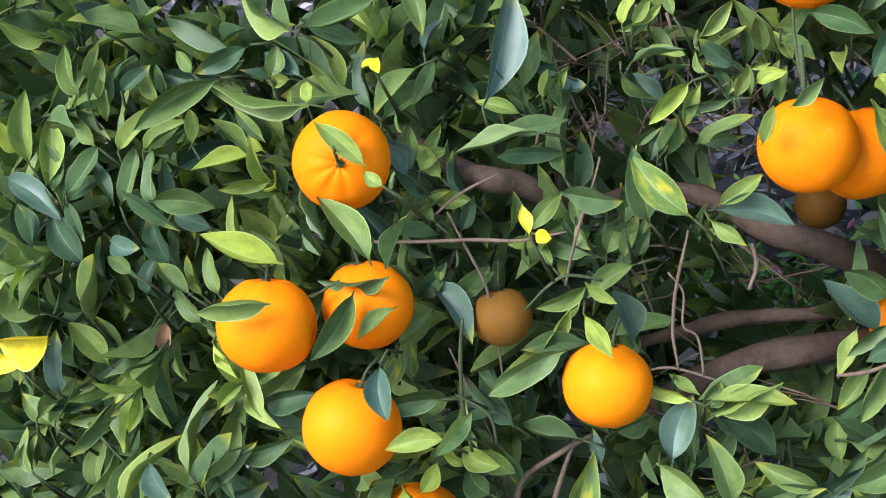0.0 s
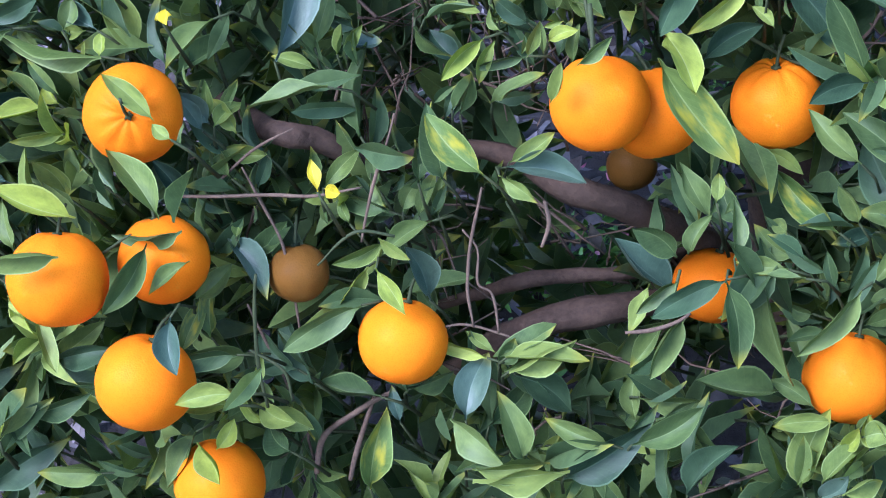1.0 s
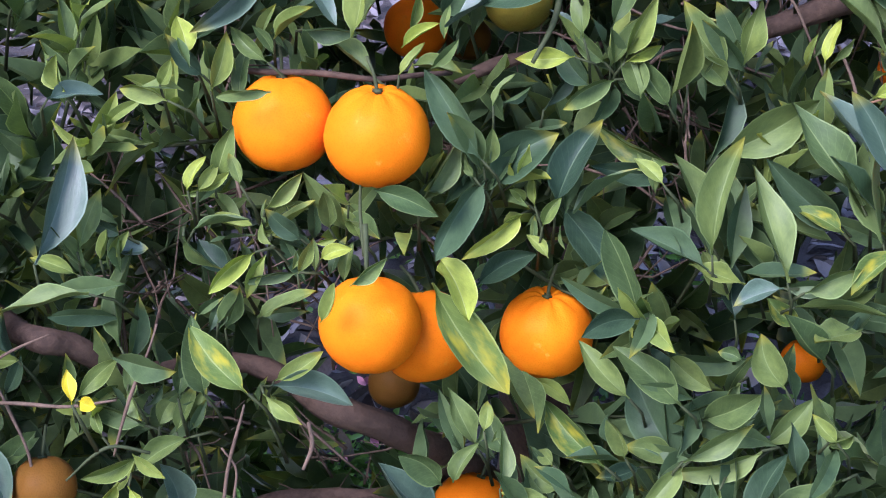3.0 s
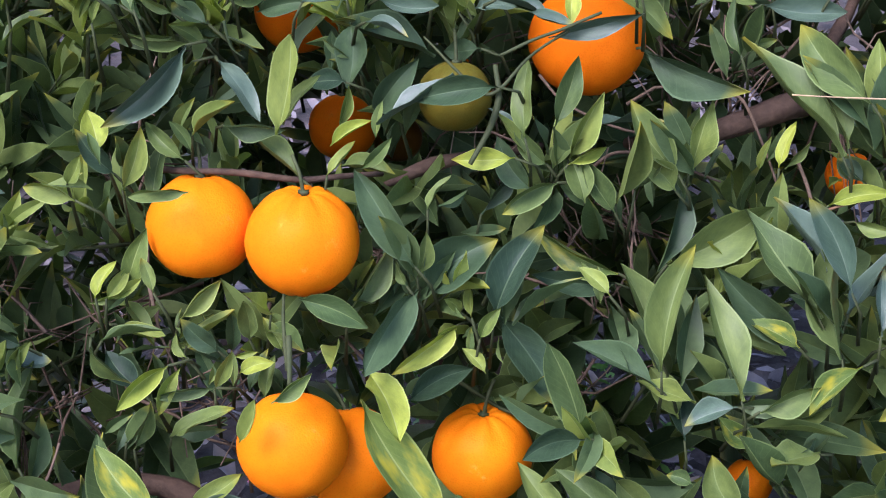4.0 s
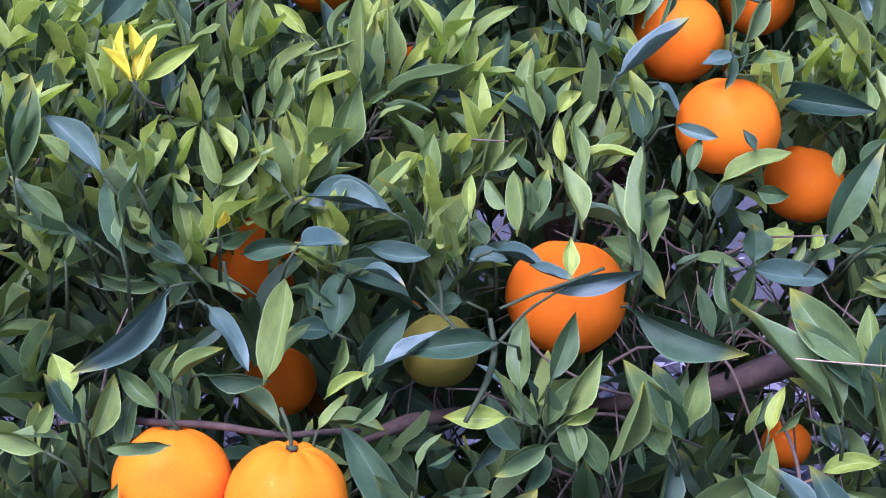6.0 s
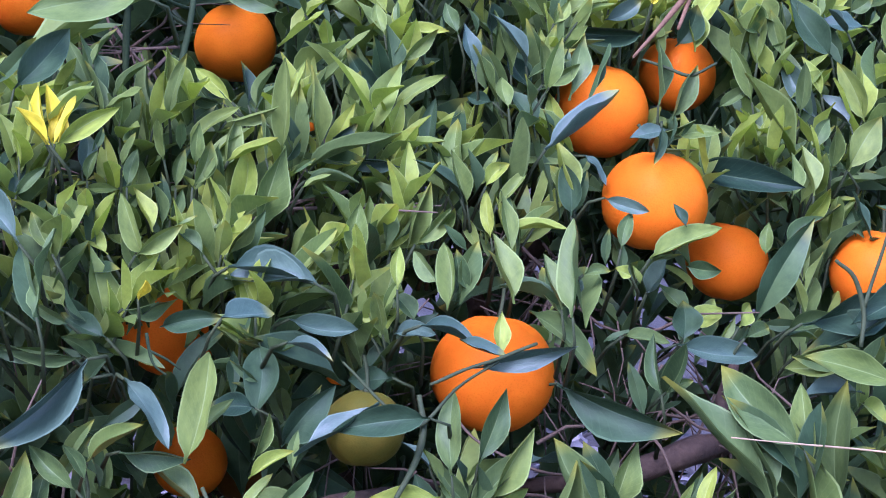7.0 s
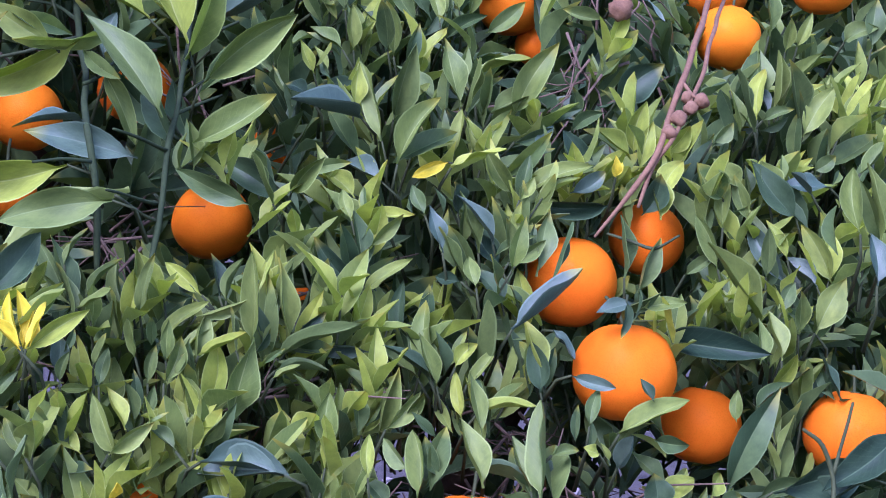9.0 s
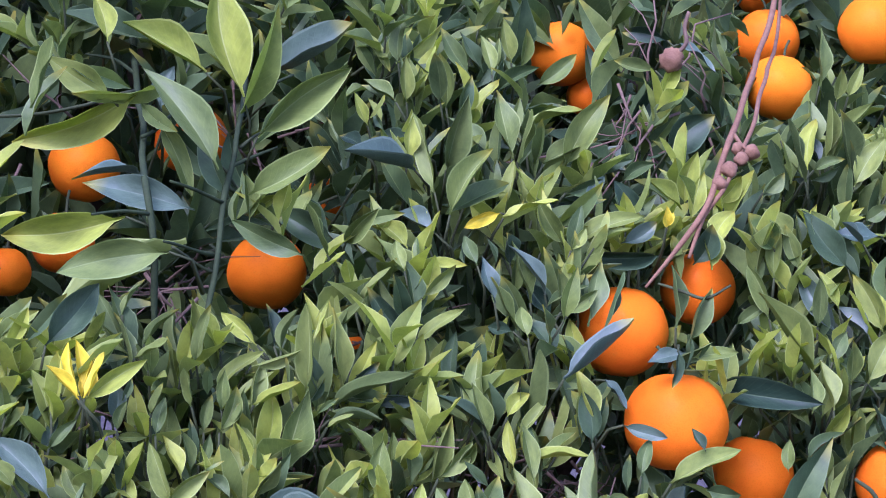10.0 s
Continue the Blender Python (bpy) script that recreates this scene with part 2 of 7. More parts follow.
# ---- leaf shapes ----
def blade(width, length, fold, bend, twist, wave, sway=0.0, stations=7):
    """Rows of the left edge, the rib and the right edge of one blade, from the stalk to the tip, as an array; y runs along it, z is its face; sway bows it to one side."""
    rows = []
    for i, v in enumerate(np.linspace(0, 1, stations) ** 1.08):
        u = max(0.0, (v - 0.07) / 0.93)
        half = 0.5 * width * max(0.04, 3.45 * u**0.84 * (1 - u) ** 0.96)
        if i == stations - 1:
            half = 0.004 * width
        lift = bend * length * v**1.7
        a = twist * v
        rib = sway * length * math.sin(math.pi * v)
        open_out = fold * (1 - 0.35 * v)
        left, right = wave * width * math.sin(8 * v + 0.6), wave * width * math.sin(11 * v + 2)
        rows.append([(rib - half * math.cos(a), v * length, lift + half * open_out + left - half * math.sin(a)), (rib, v * length, lift), (rib + half * math.cos(a), v * length, lift + half * open_out + right + half * math.sin(a))])
    return np.array(rows)


def crease(me, across):
    """Keeps the fold along the midrib sharp."""
    ends = np.empty(2 * len(me.edges), int)
    me.edges.foreach_get("vertices", ends)
    on_rib = (ends.reshape(-1, 2) % across == across // 2).all(1)
    me.attributes.new("sharp_edge", "BOOLEAN", "EDGE").data.foreach_set("value", on_rib)


def leaf_mesh(name, material, fold, bend, twist, wave, sway):
    """A blade 1 m long and 1 m wide at scale 1, curved across, with an upper and a lower skin."""
    stations, across = 11, 5
    rows = blade(1, 1, fold, bend, twist, wave, sway, stations)
    edge_l, rib, edge_r = rows[:, 0], rows[:, 1], rows[:, 2]
    sag = np.array([(0, 0, -0.22 * fold)]) * np.linalg.norm(edge_r - rib, axis=1)[:, None]
    top = np.stack([edge_l, (edge_l + rib) / 2 + sag, rib + 0.25 * sag, (edge_r + rib) / 2 + sag, edge_r], 1).reshape(-1, 3)
    low = top - (0, 0, 0.012)
    faces, uvs = [], []
    for i in range(stations - 1):
        for k in range(across - 1):
            q = (across * i + k, across * i + k + 1, across * (i + 1) + k + 1, across * (i + 1) + k)
            for side in (q, q[::-1]):
                uvs += [(j % across / (across - 1), j // across / (stations - 1)) for j in side]
            faces += [q, tuple(across * stations + j for j in q[::-1])]
    me = bpy.data.meshes.new(name)
    me.from_pydata([tuple(v) for v in np.vstack([top, low])], [], faces)
    me.uv_layers.new(name="UVMap").data.foreach_set("uv", np.array(uvs).ravel())
    me.polygons.foreach_set("use_smooth", [True] * len(faces))
    crease(me, across)
    me.materials.append(material)
    return me


LEAF_FORMS = [(1.0, -0.34, 0.2, 0.07, 0.16), (1.2, -0.81, 0.45, 0.08, -0.12), (0.75, 0.27, -0.45, 0.1, 0.1), (1.4, -0.47, 0.25, 0.05, -0.2), (1.05, -1.28, -0.35, 0.08, 0.08), (0.6, -0.61, 0.55, 0.13, -0.08), (1.25, 0.34, -0.2, 0.06, 0.22), (0.85, -1.01, 0.1, 0.1, -0.16)]
LEAF_MESHES = {tone: [leaf_mesh("leaf", m, *form) for form in LEAF_FORMS] for tone, m in LEAF.items()}

# ---- the tree ----
orange_tree = new("orange_tree")
orange_tree.location = (0.05, 2.25, 0)
tagged(orange_tree, "spreading orange tree, glossy green leaves, laden with ripe fruit", "tree")
TREE_INVERSE = Matrix.Translation((-0.05, -2.25, 0))


def under_tree(ob):
    ob.parent = orange_tree
    ob.matrix_parent_inverse = TREE_INVERSE
    return ob


leaf_count = 0


def leaf(x, y, z, dx, dy, dz, width, turn, tone, form=-1):
    """One blade from its stalk at x, y, z along dx, dy, dz; turn: degrees about its rib away from facing the path."""
    global leaf_count
    way = Vector((dx, dy, dz))
    length = way.length
    way /= length
    face = Vector((0.25 * math.sin(3.7 * leaf_count), -1.0, 0.55 + 0.4 * math.sin(2.3 * leaf_count)))
    if tone == "sheen":
        face = Vector((0.1, -0.75, 0.85))
    side = way.cross(face).normalized()
    face = side.cross(way)
    if abs(turn) < 1 and tone != "sheen":
        turn = 34 * math.sin(5.1 * leaf_count) + 12 * math.sin(1.9 * leaf_count)
    m = Matrix((side, way, face)).transposed().to_4x4() @ Matrix.Rotation(radians(turn), 4, "Y")
    ob = new("leaf", LEAF_MESHES[tone][form if form >= 0 else (leaf_count * 5) % len(LEAF_FORMS)])
    leaf_count += 1
    ob.matrix_basis = Matrix.Translation((x, y, z)) @ m @ Matrix.Diagonal((width, length, 0.5 * (width + 0.4 * length), 1))
    ob.parent = bough
    at = np.array((x, y, z))
    if tone in ("mid", "light", "lime", "dark"):
        COMPANY.append((at, np.array(way), np.array(face), length, width, tone))
    STALKS.append((at, at - 0.012 * np.array(way) + (0.004, 0.010, -0.008), at - 0.02 * np.array(way) + (0.006, 0.035, -0.035)))
    return ob


BOUGHS, STALKS, COMPANY = [], [], []


def stem(name, rows, material, bend=0.004, sides=8, label=""):
    """A limb or twig through rows of x, y, z, radius."""
    line = wobbled(curve_through(rows), bend)
    ob = under_tree(part(name, tube(bmesh.new(), line[:, :3], line[:, 3], sides), material, None, label))
    if name == "limb":
        BOUGHS.append(ob)
    return ob


# trunk and the limbs that carry the crown
stem("trunk", [(0.05, 2.25, -0.05, 0.085), (0.06, 2.24, 0.25, 0.068), (0.03, 2.22, 0.55, 0.060), (0.05, 2.2, 0.8, 0.052)], BARK, 0.01, 14)
stem("limb", [(0.04, 2.2, 0.7, 0.04), (0.2, 2.0, 1.05, 0.03), (0.33, 2.0, 1.3, 0.02), (0.38, 2.1, 1.5, 0.01)], BARK)
stem("limb", [(0.04, 2.2, 0.75, 0.042), (-0.15, 2.1, 1.1, 0.03), (-0.25, 2.0, 1.4, 0.02), (-0.2, 1.95, 1.65, 0.01)], BARK)
stem("limb", [(0.05, 2.2, 0.78, 0.042), (0.15, 2.4, 1.2, 0.03), (0.2, 2.5, 1.6, 0.02), (0.25, 2.5, 1.9, 0.01)], BARK)
# the bare limbs that show through the open middle
stem("limb", [(-0.451, 1.314, 0.841, 0.0096), (-0.335, 1.139, 0.895, 0.0104), (-0.298, 1.143, 0.885, 0.0104), (-0.259, 1.168, 0.852, 0.0096), (-0.175, 1.234, 0.831, 0.0089), (-0.106, 1.191, 0.823, 0.0115), (-0.062, 1.201, 0.803, 0.0135), (-0.015, 1.249, 0.753, 0.0130), (0.047, 1.379, 0.638, 0.0121)], BARK)
stem("limb", [(-0.257, 1.272, 0.553, 0.0078), (-0.160, 1.181, 0.669, 0.0121), (-0.106, 1.195, 0.686, 0.0131), (-0.049, 1.227, 0.682, 0.0132), (0.032, 1.362, 0.616, 0.0121)], BARK)
stem("limb", [(-0.249, 1.310, 0.622, 0.0055), (-0.163, 1.246, 0.689, 0.0073), (-0.115, 1.256, 0.692, 0.0073), (-0.057, 1.272, 0.692, 0.0073), (0.003, 1.392, 0.649, 0.0066)], BARK)
stem("limb", [(0.177, 1.413, 1.082, 0.0054), (0.231, 1.343, 1.115, 0.0094), (0.273, 1.350, 1.128, 0.0102), (0.319, 1.393, 1.135, 0.0105), (0.412, 1.520, 1.120, 0.0096)], BARK)
stem("limb", [(-0.014, 1.287, 1.076, 0.0041), (0.018, 1.296, 1.088, 0.0058), (0.051, 1.301, 1.096, 0.0050), (0.105, 1.366, 1.090, 0.0035)], BARK)
stem("limb", [(0.325, 1.395, 1.132, 0.0070), (0.329, 1.411, 1.165, 0.0062), (0.337, 1.426, 1.184, 0.0053), (0.373, 1.531, 1.202, 0.0043)], BARK)
stem("branch", [(-0.797, 1.135, 0.590, 0.0050), (-0.735, 1.112, 0.638, 0.0054), (-0.672, 1.112, 0.672, 0.0047), (-0.618, 1.106, 0.704, 0.0031)], STEM)
stem("branch", [(-0.099, 1.667, 1.580, 0.0017), (-0.103, 1.565, 1.533, 0.0022), (-0.106, 1.487, 1.491, 0.0021), (-0.109, 1.440, 1.453, 0.0023), (-0.111, 1.395, 1.413, 0.0022), (-0.113, 1.370, 1.365, 0.0022)], STEM)
stem("branch", [(-0.218, 1.724, 1.626, 0.0028), (-0.207, 1.706, 1.570, 0.0031), (-0.189, 1.582, 1.519, 0.0029), (-0.169, 1.403, 1.469, 0.0025), (-0.158, 1.371, 1.418, 0.0025), (-0.149, 1.370, 1.349, 0.0025)], STEM)
stem("twig", [(-0.294, 1.473, 1.496, 0.0011), (-0.240, 1.525, 1.509, 0.0016), (-0.192, 1.582, 1.526, 0.0019)], TWIG)
stem("branch", [(-0.215, 1.261, 1.082, 0.0024), (-0.148, 1.212, 1.101, 0.0027), (-0.110, 1.218, 1.100, 0.0027), (-0.063, 1.223, 1.096, 0.0024), (-0.013, 1.272, 1.090, 0.0024)], BARK)
# twigs and dead sprays
stem("twig", [(-0.406, 1.072, 0.864, 0.0014), (-0.356, 1.068, 0.866, 0.0014), (-0.317, 1.067, 0.868, 0.0016), (-0.280, 1.070, 0.869, 0.0014), (-0.244, 1.078, 0.876, 0.0009)], DEAD)
stem("twig", [(-0.341, 1.077, 0.889, 0.0009), (-0.327, 1.074, 0.849, 0.0014), (-0.316, 1.073, 0.818, 0.0014), (-0.310, 1.070, 0.777, 0.0014), (-0.309, 1.066, 0.735, 0.0009)], DEAD)
stem("twig", [(-0.224, 1.113, 0.924, 0.0009), (-0.234, 1.101, 0.889, 0.0014), (-0.243, 1.095, 0.851, 0.0014), (-0.253, 1.090, 0.817, 0.0009)], DEAD)
stem("twig", [(-0.153, 1.104, 0.865, 0.0009), (-0.158, 1.097, 0.832, 0.0014), (-0.164, 1.090, 0.799, 0.0014), (-0.167, 1.085, 0.775, 0.0014), (-0.163, 1.079, 0.746, 0.0009)], DEAD)
stem("twig", [(-0.167, 1.095, 0.830, 0.0009), (-0.155, 1.095, 0.812, 0.0011), (-0.158, 1.089, 0.784, 0.0012), (-0.147, 1.089, 0.773, 0.0012), (-0.143, 1.083, 0.739, 0.0012)], DEAD)
stem("twig", [(-0.191, 1.074, 0.748, 0.0009), (-0.170, 1.079, 0.749, 0.0012), (-0.143, 1.083, 0.739, 0.0012), (-0.129, 1.084, 0.733, 0.0009)], DEAD)
stem("twig", [(-0.101, 1.106, 0.850, 0.0014), (-0.097, 1.103, 0.831, 0.0018), (-0.102, 1.098, 0.813, 0.0014)], DEAD)
stem("twig", [(-0.313, 1.070, 0.590, 0.0025), (-0.303, 1.080, 0.627, 0.0030), (-0.269, 1.085, 0.655, 0.0029), (-0.238, 1.090, 0.672, 0.0019)], DEAD)
stem("twig", [(-0.282, 1.069, 0.587, 0.0020), (-0.270, 1.082, 0.633, 0.0025), (-0.258, 1.088, 0.666, 0.0019)], DEAD)
stem("twig", [(-0.354, 1.077, 0.759, 0.0010), (-0.343, 1.074, 0.728, 0.0014), (-0.331, 1.071, 0.696, 0.0014), (-0.323, 1.068, 0.670, 0.0010)], DEAD)
stem("twig", [(-0.371, 1.085, 0.868, 0.0014), (-0.333, 1.086, 0.900, 0.0014), (-0.298, 1.090, 0.919, 0.0009)], DEAD)
stem("twig", [(0.100, 1.313, 1.161, 0.0012), (0.122, 1.304, 1.140, 0.0012), (0.165, 1.302, 1.126, 0.0012), (0.206, 1.304, 1.125, 0.0008)], DEAD)
stem("twig", [(0.186, 1.322, 1.174, 0.0012), (0.216, 1.316, 1.157, 0.0012), (0.250, 1.316, 1.155, 0.0012), (0.273, 1.306, 1.121, 0.0012), (0.289, 1.299, 1.085, 0.0008)], DEAD)
stem("twig", [(0.128, 1.294, 1.070, 0.0012), (0.139, 1.304, 1.089, 0.0013), (0.163, 1.314, 1.105, 0.0013), (0.201, 1.316, 1.099, 0.0013), (0.245, 1.314, 1.086, 0.0008)], DEAD)
stem("twig", [(0.292, 1.289, 1.123, 0.0016), (0.307, 1.284, 1.091, 0.0016), (0.315, 1.276, 1.051, 0.0012)], DEAD)
stem("twig", [(0.301, 1.261, 1.081, 0.0012), (0.330, 1.269, 1.089, 0.0012), (0.355, 1.278, 1.093, 0.0008)], STALK)
stem("twig", [(0.067, 1.250, 1.186, 0.0020), (0.071, 1.239, 1.165, 0.0023), (0.067, 1.227, 1.144, 0.0023), (0.054, 1.213, 1.118, 0.0019)], TWIG)
stem("twig", [(0.015, 1.255, 1.197, 0.0008), (0.041, 1.242, 1.178, 0.0012), (0.065, 1.234, 1.166, 0.0014), (0.090, 1.246, 1.193, 0.0012), (0.116, 1.252, 1.210, 0.0008)], TWIG)
stem("twig", [(-0.072, 1.163, 1.032, 0.0011), (-0.070, 1.148, 1.009, 0.0015), (-0.064, 1.134, 0.983, 0.0015)], TWIG)
stem("twig", [(-0.065, 1.137, 1.008, 0.0022), (-0.062, 1.128, 0.993, 0.0022), (-0.059, 1.121, 0.977, 0.0017)], TWIG)
stem("twig", [(-0.213, 1.054, 0.844, 0.0013), (-0.239, 1.049, 0.851, 0.0016), (-0.257, 1.045, 0.842, 0.0013), (-0.277, 1.041, 0.823, 0.0009)], TWIG)
stem("twig", [(-0.032, 1.058, 0.761, 0.0011), (-0.012, 1.064, 0.762, 0.0018), (0.007, 1.072, 0.766, 0.0018), (0.018, 1.078, 0.771, 0.0013)], DEAD)
stem("twig", [(0.007, 1.097, 0.798, 0.0014), (0.003, 1.088, 0.782, 0.0014), (-0.001, 1.083, 0.774, 0.0009)], TWIG)
stem("twig", [(-0.324, 1.030, 0.817, 0.0013), (-0.330, 1.028, 0.776, 0.0018), (-0.333, 1.025, 0.735, 0.0018), (-0.329, 1.019, 0.695, 0.0014)], TWIG)
stem("twig", [(-0.338, 1.026, 0.750, 0.0009), (-0.311, 1.023, 0.732, 0.0014), (-0.306, 1.021, 0.704, 0.0011)], TWIG)
stem("twig", [(-0.623, 1.083, 0.718, 0.0015), (-0.657, 1.090, 0.675, 0.0021), (-0.689, 1.091, 0.621, 0.0016)], TWIG)
stem("twig", [(-0.507, 1.026, 0.828, 0.0009), (-0.477, 1.026, 0.825, 0.0014), (-0.450, 1.022, 0.835, 0.0014), (-0.420, 1.016, 0.858, 0.0009)], TWIG)
stem("twig", [(-0.102, 1.440, 1.432, 0.0013), (-0.089, 1.453, 1.424, 0.0013), (-0.075, 1.462, 1.416, 0.0009)], TWIG)
stem("twig", [(-0.109, 1.395, 1.400, 0.0012), (-0.124, 1.373, 1.405, 0.0012), (-0.144, 1.347, 1.417, 0.0012)], TWIG)
stem("twig", [(-0.102, 1.469, 1.461, 0.0013), (-0.111, 1.469, 1.473, 0.0013), (-0.117, 1.466, 1.478, 0.0009)], TWIG)
stem("twig", [(-0.102, 1.502, 1.492, 0.0013), (-0.091, 1.522, 1.502, 0.0011), (-0.083, 1.533, 1.507, 0.0009)], TWIG)
stem("twig", [(0.370, 1.333, 1.297, 0.0012), (0.386, 1.331, 1.287, 0.0017), (0.396, 1.327, 1.261, 0.0017), (0.395, 1.319, 1.237, 0.0016)], TWIG)
stem("twig", [(0.405, 1.333, 1.320, 0.0012), (0.401, 1.332, 1.290, 0.0014), (0.396, 1.328, 1.265, 0.0017)], TWIG)
stem("twig", [(0.234, 1.446, 1.418, 0.0009), (0.254, 1.433, 1.414, 0.0013), (0.269, 1.423, 1.413, 0.0013), (0.286, 1.420, 1.426, 0.0009)], TWIG)
stem("twig", [(0.070, 1.233, 1.197, 0.0011), (0.091, 1.237, 1.207, 0.0013), (0.113, 1.239, 1.215, 0.0013), (0.136, 1.244, 1.227, 0.0011)], TWIG)
stem("twig", [(-0.103, 1.544, 1.523, 0.0018), (-0.085, 1.571, 1.540, 0.0014), (-0.063, 1.586, 1.554, 0.0012)], STEM)
stem("twig", [(-0.107, 1.469, 1.478, 0.0018), (-0.090, 1.497, 1.486, 0.0013), (-0.072, 1.516, 1.494, 0.0011)], STEM)
stem("twig", [(-0.109, 1.435, 1.449, 0.0017), (-0.130, 1.408, 1.458, 0.0013), (-0.148, 1.383, 1.463, 0.0010)], STEM)
stem("twig", [(-0.110, 1.406, 1.412, 0.0017), (-0.129, 1.375, 1.416, 0.0012), (-0.150, 1.341, 1.421, 0.0010)], STEM)
stem("twig", [(-0.107, 1.450, 1.461, 0.0017), (-0.091, 1.465, 1.451, 0.0013), (-0.075, 1.478, 1.445, 0.0011)], STEM)
stem("twig", [(-0.198, 1.657, 1.544, 0.0020), (-0.220, 1.681, 1.555, 0.0015), (-0.245, 1.687, 1.557, 0.0012)], STEM)
stem("twig", [(-0.177, 1.458, 1.493, 0.0017), (-0.163, 1.508, 1.505, 0.0013), (-0.154, 1.573, 1.523, 0.0012)], STEM)
stem("twig", [(-0.162, 1.353, 1.439, 0.0016), (-0.179, 1.333, 1.440, 0.0012), (-0.199, 1.314, 1.437, 0.0010)], STEM)
stem("twig", [(-0.118, 1.167, 1.221, 0.0010), (-0.115, 1.164, 1.211, 0.0010), (-0.111, 1.162, 1.203, 0.0008), (-0.103, 1.162, 1.198, 0.0007)], STEM)
stem("twig", [(-0.115, 1.164, 1.211, 0.0010), (-0.104, 1.166, 1.206, 0.0008), (-0.095, 1.167, 1.201, 0.0007)], STEM)


# ---- fruit ----
FRUIT = []


def orange(x, y, z, size, peel, tilt=0.0, turn=0.0, free=1.0):
    """One orange hanging by its stem: flattened at the poles, dimpled at the seamed where it is ridged; free: how much
    of it is kept clear of leaves towards the camera.
    """
    thing = new("orange")
    thing.matrix_basis = pose(x, y, z, tilt, 0, turn)
    words = {"ripe": "ripe bright orange fruit hanging among leaves", "ridged": "ripe orange fruit with shallow ribs from its stem", "deep": "deep reddish-orange ripe fruit among the leaves", "green": "half-ripe olive-green orange fruit, peel darkened for leaf shade", "green_shade": "orange fruit inside the crown, peel dulled to stand for shade", "brown": "orange fruit behind leaves, its peel browned to stand for shade"}
    tagged(thing, words[peel], "orange", "oranges on the tree")
    r = size / 2
    FRUIT.append((x, y, z, r * free))
    seed = Vector((x * 37, y * 29, z * 31))
    bm = bmesh.new()
    bmesh.ops.create_uvsphere(bm, u_segments=40, v_segments=24, radius=1)
    ribs, deep = (9, 0.075) if peel == "ridged" else (7, 0.026)
    for v in bm.verts:
        n = v.co.normalized()
        pole = math.hypot(n.x, n.y)
        a = math.atan2(n.y, n.x)
        k = 1 + 0.035 * noise.noise(n * 1.3 + seed) + 0.010 * noise.noise(n * 4 + seed)
        k -= 0.15 * math.exp(-((pole / 0.20) ** 2)) * (1 if n.z > 0 else 0.35)
        groove = abs(math.sin(ribs * a / 2 + 0.4 * math.sin(a + seed.x)))
        k -= deep * (1 - groove) ** 2 * math.exp(-((pole - 0.45) / 0.35) ** 2) * (1 if n.z > 0 else 0.5)
        v.co = n * r * k
        v.co.z *= 0.97
    part("peel", bm, PEEL[peel], thing)
    bm = bmesh.new()
    top = 0.82 * r
    ring = []
    for k in range(10):
        a = k * math.pi / 5
        reach = (0.0042 if k % 2 == 0 else 0.0026) * (1 + 0.2 * noise.noise(seed + Vector((k, 0, 0))))
        ring.append((bm.verts.new((reach * math.cos(a), reach * math.sin(a), top + 0.0015)), bm.verts.new((reach * math.cos(a), reach * math.sin(a), top + 0.0032 + 0.0012 * (k % 2 == 0)))))
    crown_low, crown_top = bm.verts.new((0, 0, top)), bm.verts.new((0, 0, top + 0.0045))
    for (a, b), (c, d) in zip(ring, ring[1:] + ring[:1]):
        bm.faces.new((a, c, d, b))
        bm.faces.new((b, d, crown_top))
        bm.faces.new((c, a, crown_low))
    part("calyx", bm, TWIG, thing, "small green star-shaped calyx")
    sway = 0.008 * noise.noise(seed)
    line = curve_through([(0, 0, top, 0.0016), (sway, 0.004, top + 0.015, 0.0014), (2 * sway, 0.014, top + 0.026, 0.0014)], 4)
    part("stem", tube(bmesh.new(), line[:, :3], line[:, 3], 7), TWIG, thing)
    return thing


orange(-0.416, 1.052, 0.949, 0.079, "ridged", 68, 18)
orange(-0.481, 0.998, 0.826, 0.082, "ripe", -24, 3)
orange(-0.414, 1.056, 0.813, 0.077, "ripe", -24, 29)
orange(-0.418, 0.988, 0.737, 0.082, "ripe", -24, -34)
orange(-0.219, 1.064, 0.739, 0.075, "ripe", -24, -18)
orange(-0.307, 1.080, 0.791, 0.051, "brown", -24, 23)
orange(-0.059, 1.141, 0.923, 0.080, "ripe", -24, 18)
orange(-0.020, 1.185, 0.894, 0.078, "ripe", -24, 25)
orange(-0.072, 1.422, 0.722, 0.051, "brown", -24, 34, 0.5)
orange(0.076, 1.221, 0.887, 0.078, "ridged", 6, -19)
orange(0.017, 1.272, 0.679, 0.072, "ripe", -24, -34)
orange(0.143, 1.127, 0.683, 0.079, "ripe", -24, -25)
orange(-0.389, 1.035, 0.602, 0.080, "ripe", -24, -20)
orange(-0.482, 1.452, 0.977, 0.045, "ripe", -24, -26, 0.5)
orange(-0.137, 1.202, 1.062, 0.080, "ripe", -10, 27)
orange(-0.061, 1.180, 1.064, 0.082, "ridged", 0, 28)
orange(-0.069, 1.513, 1.050, 0.061, "deep", -10, 20, 1.15)
orange(0.134, 1.351, 1.182, 0.090, "deep", -10, 3)
orange(0.037, 1.282, 1.149, 0.055, "green", -10, 4)
orange(0.056, 1.597, 1.092, 0.049, "deep", -10, 17, 0.5)
orange(-0.098, 1.414, 1.176, 0.073, "deep", -10, -23, 0.6)
orange(0.421, 1.286, 1.022, 0.082, "ripe", -10, 16)
